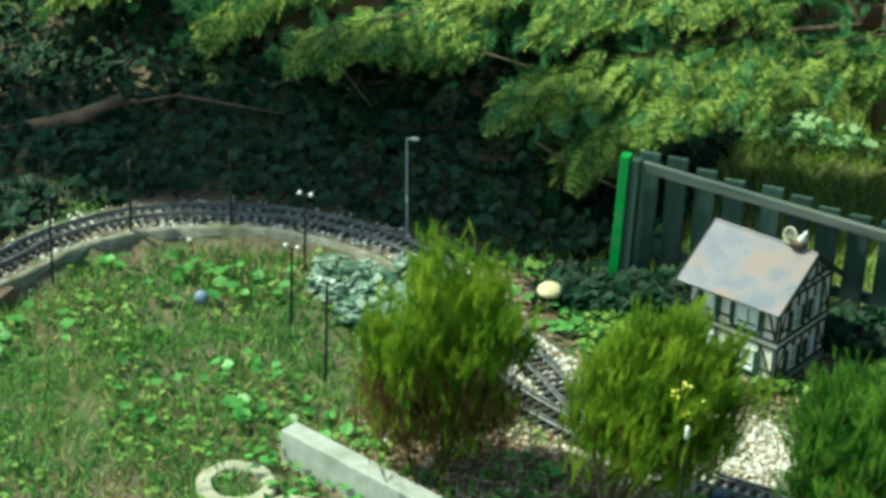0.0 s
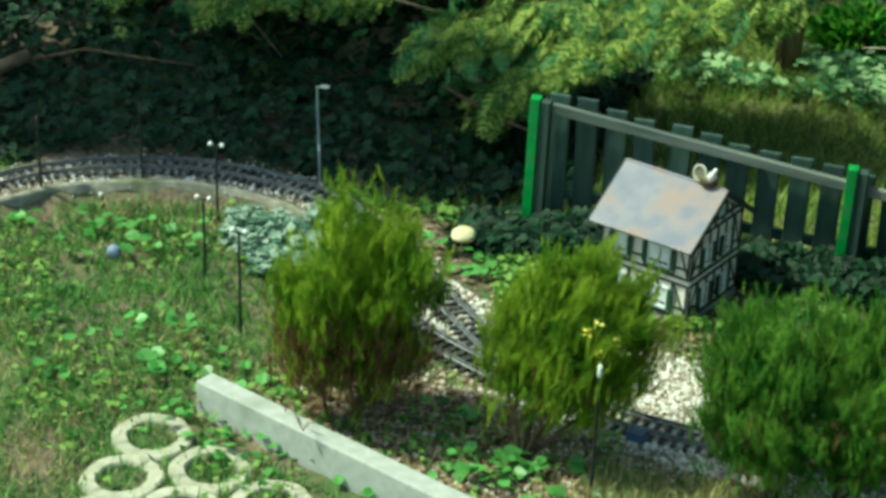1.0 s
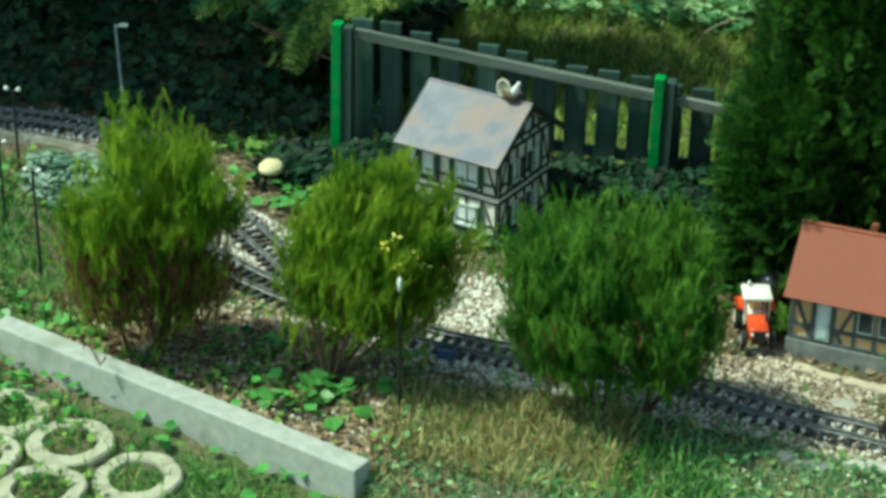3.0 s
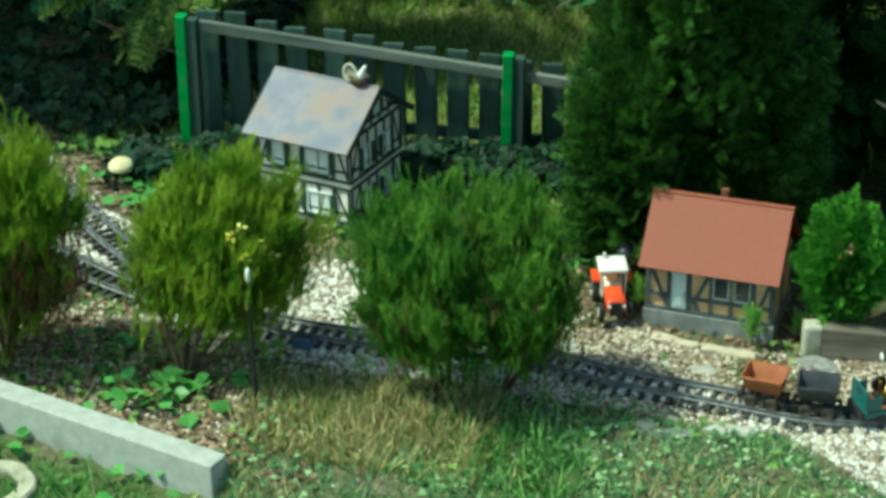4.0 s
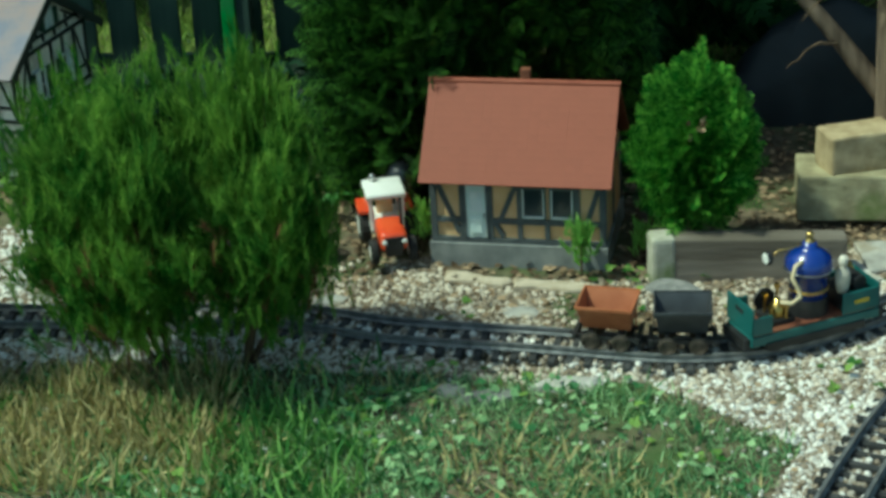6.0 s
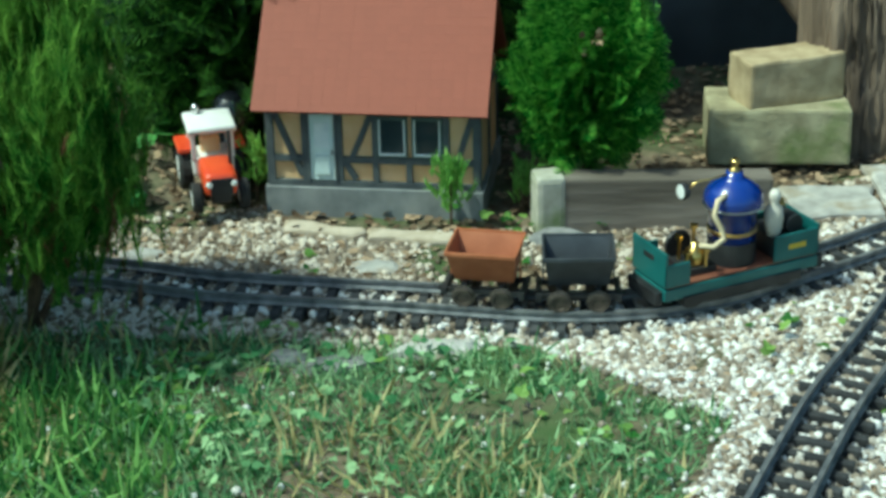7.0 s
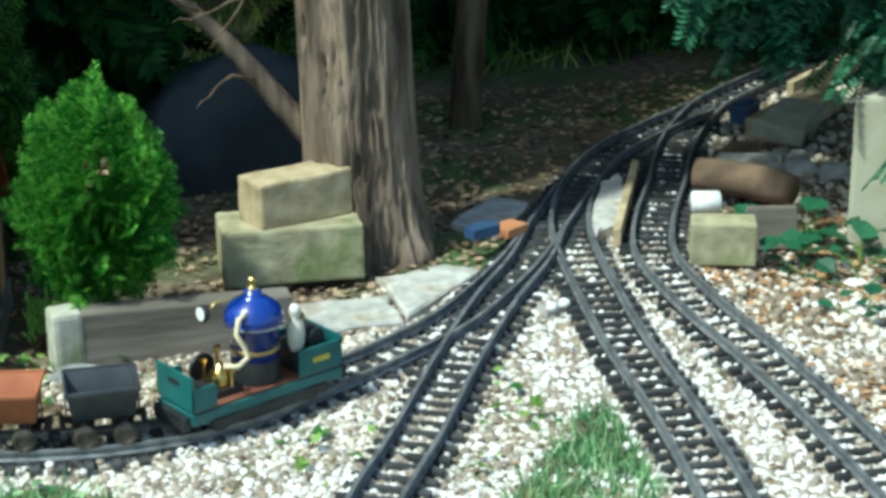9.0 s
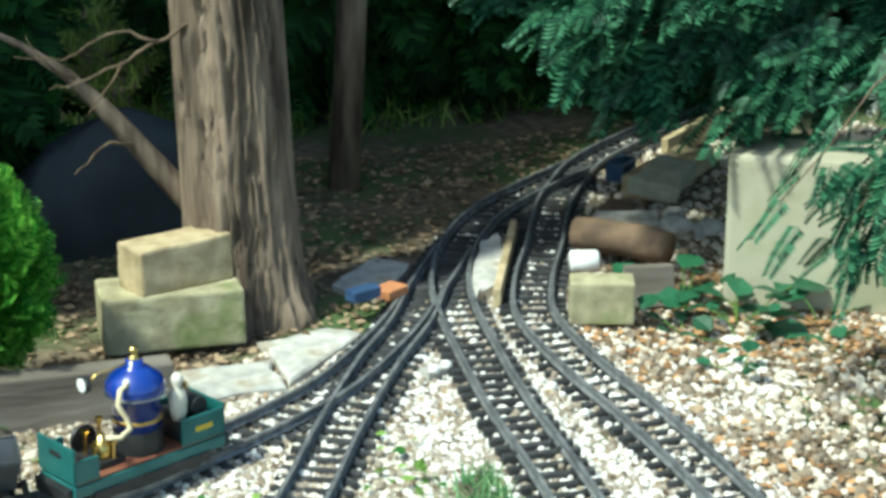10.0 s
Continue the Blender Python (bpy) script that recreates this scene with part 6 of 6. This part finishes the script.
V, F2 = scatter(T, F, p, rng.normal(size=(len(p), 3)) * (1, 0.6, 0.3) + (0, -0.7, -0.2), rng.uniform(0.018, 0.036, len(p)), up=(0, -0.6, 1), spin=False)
tagged(mesh_ob("ivy", V, F2, M_IVY_SHADE), "ivy along the foot of the fence, shade put into its colour", "ivy", kind="stuff")


# ---- trees ----
def limb(start, way, length, sag, n=7):
    start, way = Vector(start), Vector(way).normalized()
    return [start + way * (length * k / (n - 1)) + Vector((0.02 * math.sin(k * 1.7 + start.x * 9), 0.02 * math.cos(k * 2.1 + start.y * 5), -sag * (k / (n - 1)) ** 2)) * 1.0 for k in range(n)]


def spray_limb(parent, path, radius, template, material, count, size, spread, hang, twig_n=7):
    """A limb with flat sprays along it."""
    tube("limb", path, [radius * (1 - 0.8 * k / (len(path) - 1)) for k in range(len(path))], M_TWIG, parent, n=6)
    P = np.array([tuple(v) for v in path])
    u = rng.uniform(0.12, 1.0, count) * (len(P) - 1)
    i = np.minimum(u.astype(int), len(P) - 2)
    base = P[i] + (P[i + 1] - P[i]) * (u - i)[:, None]
    ax = (P[-1] - P[0]) / np.linalg.norm(P[-1] - P[0])
    side = np.cross(ax, (0, 0, 1))
    s = rng.choice([-1, 1], count)[:, None]
    w = rng.uniform(0.0, 1.0, count)[:, None] * spread * (1.05 - 0.6 * (u / (len(P) - 1)))[:, None]
    pos = base + s * side * w + ax * w * 0.5 + np.c_[np.zeros(count), np.zeros(count), -hang * w[:, 0] + rng.normal(size=count) * 0.012]
    way = s * side * 0.75 + ax * 0.9 + rng.normal(size=(count, 3)) * 0.36 + (0, 0, -hang * 0.8)
    T, F = template
    return scatter(T, F, pos, way, rng.uniform(0.7, 1.3, count) * size, up=(0, 0, 1), spin=False)


def under_sprays(path, count, spread):
    """Places, ways and sizes of hanging sprays below a bough."""
    P = np.array([tuple(v) for v in path])
    u = rng.uniform(0.0, 0.95, count) * (len(P) - 1)
    i = np.minimum(u.astype(int), len(P) - 2)
    pos = P[i] + (P[i + 1] - P[i]) * (u - i)[:, None] + rng.normal(size=(count, 3)) * (spread * 0.5, spread * 0.5, 0.02) - (0, -0.02, 0.03)
    return pos, rng.normal(size=(count, 3)) * 0.5 + (-0.3, -0.2, -0.6), rng.uniform(0.045, 0.09, count)


CYPRESS_FROND = frond(8, 0.44, 0.055, 0.30)
inner = []
# bright cypress boughs over the loop and the fence corner
tree = thing("cypress_tree", "cypress with bright yellow-green drooping boughs", "tree", pose(0, 0, 0))
tube("trunk", [(-1.641, 6.135, 0.286), (-1.592, 6.134, 1.032), (-1.496, 6.11, 2.08), (-1.413, 6.079, 3.313)], [0.11, 0.10, 0.08, 0.03], M_BARK, tree, n=14)
sets = []
for base, tip, count, spread in (((-1.169, 4.816, 0.391), (-1.692, 4.625, 0.299), 420, 0.13), ((-0.366, 4.756, 0.501), (-1.139, 4.564, 0.275), 520, 0.15), ((-0.737, 4.717, 0.389), (-0.938, 4.473, 0.181), 300, 0.09),
                                 ((-0.404, 4.86, 0.614), (-1.082, 4.676, 0.458), 460, 0.15), ((-0.433, 4.741, 0.449), (-0.79, 4.54, 0.283), 360, 0.12), ((-1.706, 4.989, 0.565), (-2.46, 4.75, 0.291), 420, 0.14),
                                 ((-1.542, 4.976, 0.542), (-1.983, 4.685, 0.289), 420, 0.13), ((-0.887, 4.975, 0.555), (-1.409, 4.815, 0.415), 360, 0.14), ((-0.251, 4.826, 0.476), (-0.546, 4.579, 0.389), 300, 0.11)):
    base, tip = Vector(base), Vector(tip)
    path = [base.lerp(tip, k / 6) + Vector((0, 0, 0.035 * math.sin(k / 6 * math.pi))) for k in range(7)]
    tube("limb", [(-1.584, 6.134, 1.19), Vector((-1.584, 6.134, 1.19)).lerp(base, 0.5) + Vector((0, 0, 0.12)), base], [0.022, 0.016, 0.010], M_TWIG, tree, n=7)
    sets.append(spray_limb(tree, path, 0.009, CYPRESS_FROND, M_CYPRESS, int(count * 1.3), 0.070, spread, 0.45))
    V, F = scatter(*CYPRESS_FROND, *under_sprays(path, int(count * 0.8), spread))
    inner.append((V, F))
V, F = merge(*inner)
mesh_ob("inner_crown", V, F, M_CYPRESS_SHADE, tree, "blue-green inner sprays, shade put into the colour")
V, F = merge(*sets)
mesh_ob("crown", V, F, M_CYPRESS, tree, "bright yellow-green flat sprays")
# foliage added out of view, set towards the sun to shade the bank
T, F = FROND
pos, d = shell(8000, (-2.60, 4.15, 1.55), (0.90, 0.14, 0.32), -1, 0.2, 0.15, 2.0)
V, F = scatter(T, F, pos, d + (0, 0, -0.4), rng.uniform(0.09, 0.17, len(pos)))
mesh_ob("shade_crown", V, F, M_DARKCONIFER, tree, "foliage added out of view to shade the bank")


def dark_tree():
    """The old tree behind the cottage: ridged trunk, bare side limbs, a dark crown that reaches the ground on one side."""
    t = thing("old_conifer", "old conifer with ridged grey-brown trunk and dark foliage", "tree", pose(0.947, 3.794, 0))
    n, rows = 150, 170
    V, F = [], []
    for j in range(rows):
        z = -0.02 + 1.6 * j / (rows - 1)
        r0 = 0.064 - 0.006 * min(1, z / 0.8) + 0.016 * math.exp(-max(z, 0) / 0.04)
        lean = -0.04 * z
        for k in range(n):
            a = 2 * math.pi * k / n
            c, s = math.cos(a), math.sin(a)
            tw = a + 0.10 * noise.noise(Vector((c * 2, s * 2, z * 6)))
            c2, s2 = math.cos(tw), math.sin(tw)
            rid = abs(noise.noise(Vector((c2 * 7, s2 * 7, z * 4.0)))) + 0.6 * abs(noise.noise(Vector((c2 * 17, s2 * 17, z * 11 + 5)))) + 0.3 * noise.noise(Vector((c * 40, s * 40, z * 45)))
            r = r0 * (1 + 0.45 * (min(rid, 0.42) - 0.25) + 0.06 * noise.noise(Vector((c * 1.5, s * 1.5, z * 2.5))) + 0.10 * math.exp(-max(z, 0) / 0.05) * math.sin(a * 5))
            V.append((r * c + lean, r * s, z))
    for j in range(rows - 1):
        for k in range(n):
            F.append((j * n + k, j * n + (k + 1) % n, (j + 1) * n + (k + 1) % n, (j + 1) * n + k))
    mesh_ob("trunk", V, F, M_BARK, t, "ridged grey-brown trunk", smooth=True)
    tube("limb", [(-0.03, 0.02, 0.085), (-0.055, 0.024, 0.118), (-0.092, 0.026, 0.165), (-0.126, 0.028, 0.210), (-0.160, 0.028, 0.252), (-0.195, 0.03, 0.290), (-0.24, 0.035, 0.325), (-0.30, 0.04, 0.36)], [0.017, 0.0155, 0.014, 0.0125, 0.0105, 0.0075, 0.0045, 0.002], M_BARK, t, n=10)
    for pts, r in (([(-0.126, 0.02, 0.205), (-0.160, 0.0, 0.212), (-0.185, -0.01, 0.200), (-0.215, -0.02, 0.180)], 0.0028), ([(-0.05, -0.03, 0.36), (-0.10, -0.03, 0.335), (-0.14, -0.03, 0.315), (-0.165, -0.02, 0.275), (-0.195, -0.02, 0.245)], 0.0030),
                   ([(-0.10, -0.03, 0.335), (-0.15, -0.02, 0.345), (-0.21, -0.01, 0.318), (-0.26, 0.0, 0.322)], 0.0024), ([(-0.14, -0.03, 0.315), (-0.19, -0.04, 0.30), (-0.24, -0.03, 0.29)], 0.0020), ([(-0.19, 0.02, 0.290), (-0.22, 0.0, 0.31), (-0.25, 0.0, 0.35)], 0.0020)):
        bent = [tuple(q) for q in spline(pts, 0.012)[0] + np.random.normal(size=(len(spline(pts, 0.012)[0]), 3)) * 0.0015]
        tube("twig", bent, [r * (1 - 0.75 * k / (len(bent) - 1)) for k in range(len(bent))], M_TWIG, t, n=6)
    for x, y, r in ((0.27, 0.46, 0.024), (0.12, 0.75, 0.03)):
        tube("stem", [(x, y, -0.02), (x + 0.02, y, 0.3), (x - 0.02, y + 0.02, 0.8), (x, y, 1.5)], [r, r * 0.9, r * 0.8, r * 0.5], M_BARK, t, n=9)
    sets = []
    # low skirt behind the cottage, the shade of its front put into the colour
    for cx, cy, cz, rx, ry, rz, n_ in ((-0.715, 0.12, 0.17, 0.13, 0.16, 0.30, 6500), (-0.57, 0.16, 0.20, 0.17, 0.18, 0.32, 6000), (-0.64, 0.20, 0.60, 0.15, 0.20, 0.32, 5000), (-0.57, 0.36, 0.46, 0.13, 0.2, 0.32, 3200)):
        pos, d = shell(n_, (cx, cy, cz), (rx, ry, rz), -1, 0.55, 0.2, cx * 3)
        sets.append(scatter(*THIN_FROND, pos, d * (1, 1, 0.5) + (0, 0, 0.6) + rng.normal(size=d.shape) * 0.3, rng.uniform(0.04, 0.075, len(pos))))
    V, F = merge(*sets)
    mesh_ob("skirt", V, F, M_THUJA_SHADE, t, "low foliage, front shade put into its dark green")
    sets = []
    # Clusters near z = 1 are added out of view to shade the ground behind.
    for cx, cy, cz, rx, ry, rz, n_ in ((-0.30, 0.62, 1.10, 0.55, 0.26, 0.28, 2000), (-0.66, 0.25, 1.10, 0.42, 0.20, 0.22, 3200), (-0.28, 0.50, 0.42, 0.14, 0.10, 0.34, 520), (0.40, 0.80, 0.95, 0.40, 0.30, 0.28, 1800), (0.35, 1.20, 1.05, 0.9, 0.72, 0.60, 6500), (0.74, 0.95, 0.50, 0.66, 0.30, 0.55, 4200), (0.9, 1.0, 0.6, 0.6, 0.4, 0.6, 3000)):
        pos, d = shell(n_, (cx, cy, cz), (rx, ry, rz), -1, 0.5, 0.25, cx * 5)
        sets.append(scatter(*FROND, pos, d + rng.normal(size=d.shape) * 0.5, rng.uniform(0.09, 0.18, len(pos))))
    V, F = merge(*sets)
    mesh_ob("crown", V, F, M_DARKCONIFER, t, "deep green crown, its high clusters added out of view for shade")
    return t


# Thuja green lowered so that the skirt looks shaded on its front.
M_THUJA_SHADE = mat("shaded_thuja", (0.008, 0.036, 0.006), (0.085, 0.20, 0.028), 6, 0.55, island=0.5, lit=0.25)
dark_tree()

# yew boughs hanging over the far track
yew = thing("yew_tree", "yew with dark needled boughs hanging over the far track", "tree", pose(0, 0, 0))
tube("trunk", [(2.587, 3.852, -0.051), (2.529, 3.867, 0.593), (2.424, 3.894, 1.321)], [0.09, 0.08, 0.05], M_BARK, yew, n=12)
sets = []
for base, tip, count, size in (((1.800, 3.300, 0.500), (1.500, 3.330, 0.235), 60, 0.058), ((1.850, 3.260, 0.540), (1.590, 3.290, 0.225), 60, 0.058), ((1.820, 3.340, 0.470), (1.560, 3.370, 0.255), 50, 0.058),
                               ((2.201, 3.719, 0.557), (1.33, 3.749, 0.351), 287, 0.077),
                               ((2.196, 3.768, 0.492), (1.416, 3.789, 0.272), 287, 0.077),
                               ((2.16, 3.675, 0.439), (1.531, 3.699, 0.256), 187, 0.077),
                               ((2.151, 3.724, 0.436), (1.63, 3.717, 0.214), 66, 0.077),
                               ((1.776, 3.238, 0.481), (1.432, 3.266, 0.205), 64, 0.058),
                               ((1.785, 3.197, 0.464), (1.489, 3.221, 0.185), 49, 0.058), ((1.76, 3.36, 0.46), (1.385, 3.32, 0.215), 60, 0.050), ((1.80, 3.34, 0.44), (1.465, 3.31, 0.165), 60, 0.050), ((1.82, 3.42, 0.44), (1.545, 3.38, 0.180), 50, 0.050),
                               ((2.186, 3.525, 0.504), (1.702, 3.563, 0.304), 120, 0.077),
                               ((2.234, 3.81, 0.618), (1.569, 3.885, 0.367), 287, 0.077),
                               ((2.162, 3.908, 0.561), (1.35, 3.98, 0.356), 287, 0.077),
                               ((2.276, 3.617, 0.566), (1.769, 3.614, 0.353), 165, 0.077),
                               ((2.203, 3.993, 0.493), (1.651, 4.06, 0.308), 132, 0.077)):
    base, tip = Vector(base), Vector(tip)
    path = [base.lerp(tip, k / 6) + Vector((0, 0.01 * math.sin(k * 2.0), 0.03 * math.sin(k / 6 * math.pi))) for k in range(7)]
    tube("limb", [(2.487, 3.876, 0.874), Vector((2.487, 3.876, 0.874)).lerp(base, 0.6), base], [0.008, 0.006, 0.004], M_LOG, yew, n=6)
    sets.append(spray_limb(yew, path, 0.003, NEEDLES, M_YEW, count, size, size * 1.6, 0.55))
V, F = merge(*sets)
mesh_ob("crown", V, F, M_YEW, yew, "dark green two-ranked needles")
# fallen trunk on the ivy bank and loose twigs
tagged(tube("fallen_branch", [(-2.70, 4.30, -0.02), (-2.42, 4.36, 0.010), (-2.24, 4.44, 0.060), (-2.15, 4.50, 0.105)], [0.026, 0.023, 0.020, 0.016], M_LOG, n=10), "brown fallen branch leaning on the ivy bank", "branch")
for pts in ([(-1.45, 4.722, 0.351), (-1.287, 4.662, 0.329), (-1.069, 4.617, 0.317)], [(-1.058, 4.501, 0.187), (-0.918, 4.442, 0.154), (-0.8, 4.406, 0.142)], [(-1.6, 5.03, 0.454), (-1.455, 4.838, 0.372), (-1.399, 4.718, 0.263)], [(-2.16, 4.52, 0.08), (-2.02, 4.55, 0.12), (-1.87, 4.56, 0.115), (-1.72, 4.55, 0.12)], [(-1.62, 4.62, 0.34), (-1.585, 4.60, 0.24), (-1.50, 4.58, 0.165)]):
    tagged(tube("twig", pts, [0.005, 0.004, 0.0035, 0.002][:len(pts) - 1] + [0.002], M_TWIG, n=6), "thin bare twig over the ivy", "twig", "bare twigs")


# ---- hedge all round, out of view but for gaps ----
def hedge(name, label, pts, n, depth, hi, material):
    pts = np.array(pts, float)
    s = rng.uniform(0, len(pts) - 1.001, n)
    i = s.astype(int)
    p = pts[i] + (pts[i + 1] - pts[i]) * (s - i)[:, None]
    pos = np.c_[p + rng.normal(size=(n, 2)) * depth, rng.uniform(0, 1, n) ** 0.8 * hi]
    T, F = FROND
    V, F = scatter(T, F, pos, rng.normal(size=(n, 3)), rng.uniform(0.09, 0.20, n))
    return tagged(mesh_ob(name, V, F, material), label, "hedge", kind="stuff")


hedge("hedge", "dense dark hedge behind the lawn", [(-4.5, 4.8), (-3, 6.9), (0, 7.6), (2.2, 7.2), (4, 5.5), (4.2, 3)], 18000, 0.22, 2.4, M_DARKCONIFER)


# ---- board fence at the garden's end ----
def board_fence():
    f = thing("board_fence", "weathered red-brown fence of horizontal boards behind the trees", "fence", pose(-3.6, 4.71, 0, 0, 0, 20.7))
    bm = box(-0.73, 0.73, -0.008, 0.008, 0, 0.092, 0.002)
    me = bpy.data.meshes.new("board")
    bm.to_mesh(me)
    bm.free()
    me.materials.append(M_BOARD)
    for i in range(4):
        part("post", box(-0.03, 0.03, -0.05, -0.012, -0.1, 0.82, 0.004), M_BOARD, f, m=pose(1.48 * i, 0.03, 0))
    for i in range(3):
        for j in range(8):
            share("board", me, pose(0.74 + 1.48 * i + rng.normal() * 0.003, 0.03 + rng.normal() * 0.002, -0.02 + 0.103 * j, 0, rng.normal() * 0.15, 0), f)


M_BOARD = mat("red_brown_board", (0.10, 0.045, 0.025), (0.26, 0.13, 0.075), 18, 0.85, bump=0.5, bump_scale=40, stretch=(0.1, 1, 1), each=0.25)
board_fence()
tr = thing("slim_tree", "slim dark tree trunk in front of the board fence", "tree", pose(-0.365, 5.36, z_of(-0.365, 5.36)))
tube("trunk", [(0, 0, -0.03), (0.006, 0, 0.25), (-0.004, 0.01, 0.6), (0.01, 0.01, 1.4), (0, 0.02, 2.2)], [0.036, 0.030, 0.028, 0.026, 0.018], M_BARK, tr, n=14)


# ---- dry brush, dark shrub and board panel at the garden's end ----
def dry_brush(x, y):
    t = thing("dry_brush", "heap of pale bare twigs at the end of the lawn", "twigs", pose(x, y, z_of(x, y)))
    r = random.Random(5)
    for k in range(16):
        a, ln = r.uniform(-0.5, 3.6), r.uniform(0.10, 0.22)
        p0 = Vector((r.uniform(-0.06, 0.06), r.uniform(-0.04, 0.04), r.uniform(-0.01, 0.08)))
        p2 = p0 + Vector((math.cos(a) * ln, r.uniform(-0.05, 0.05), abs(math.sin(a)) * ln * 0.8))
        tube("twig", [p0, p0.lerp(p2, 0.5) + Vector((0, 0, r.uniform(0.0, 0.03))), p2], [0.0035, 0.0026, 0.0012], M_DRYTWIG, t, n=5)


M_DRYTWIG = mat("pale_twig", (0.36, 0.30, 0.22), (0.56, 0.50, 0.40), 40, 0.9)
dry_brush(-0.015, 5.42)
tagged(tube("bent_stalk", [(-0.10, 5.02, -0.02), (-0.06, 5.06, 0.05), (0.0, 5.10, 0.075), (0.06, 5.12, 0.07)], [0.003, 0.0025, 0.002, 0.0015], M_DRYTWIG, n=6), "bent pale dry stalk in the far lawn", "stalk")
frond_plant("garden_shrub", "dark green shrub at the end of the far lawn", "shrub", -0.20, 5.56, 0.0, 0.05, (0, 0, 0.07), (0.13, 0.10, 0.09), 900, (*oval_leaf(),), 0.034, M_THUJA, 3.1, inner=0.3)
frond_plant("garden_shrub", "dark green shrub beside the slim tree", "shrub", -0.62, 5.55, 0.0, 0.05, (0, 0, 0.08), (0.20, 0.12, 0.11), 1200, (*oval_leaf(),), 0.034, M_THUJA, 4.1, inner=0.3)


def wooden_panel():
    f = thing("wooden_fence_panel", "dark red-brown wooden boards in the shade behind the bank", "fence", pose(-1.72, 4.80, 0.06, -4, 0, 6))
    for j in range(5):
        part("board", box(-0.13, 0.15, -0.006, 0.006, 0.02 + 0.075 * j, 0.088 + 0.075 * j, 0.002), M_BOARD, f, m=pose(rng.normal() * 0.004, 0, 0, 0, rng.normal() * 0.4, 0))
    part("post", box(-0.165, -0.135, -0.02, 0.02, -0.08, 0.30, 0.003), M_LOG, f, "weathered stump-like post")


wooden_panel()
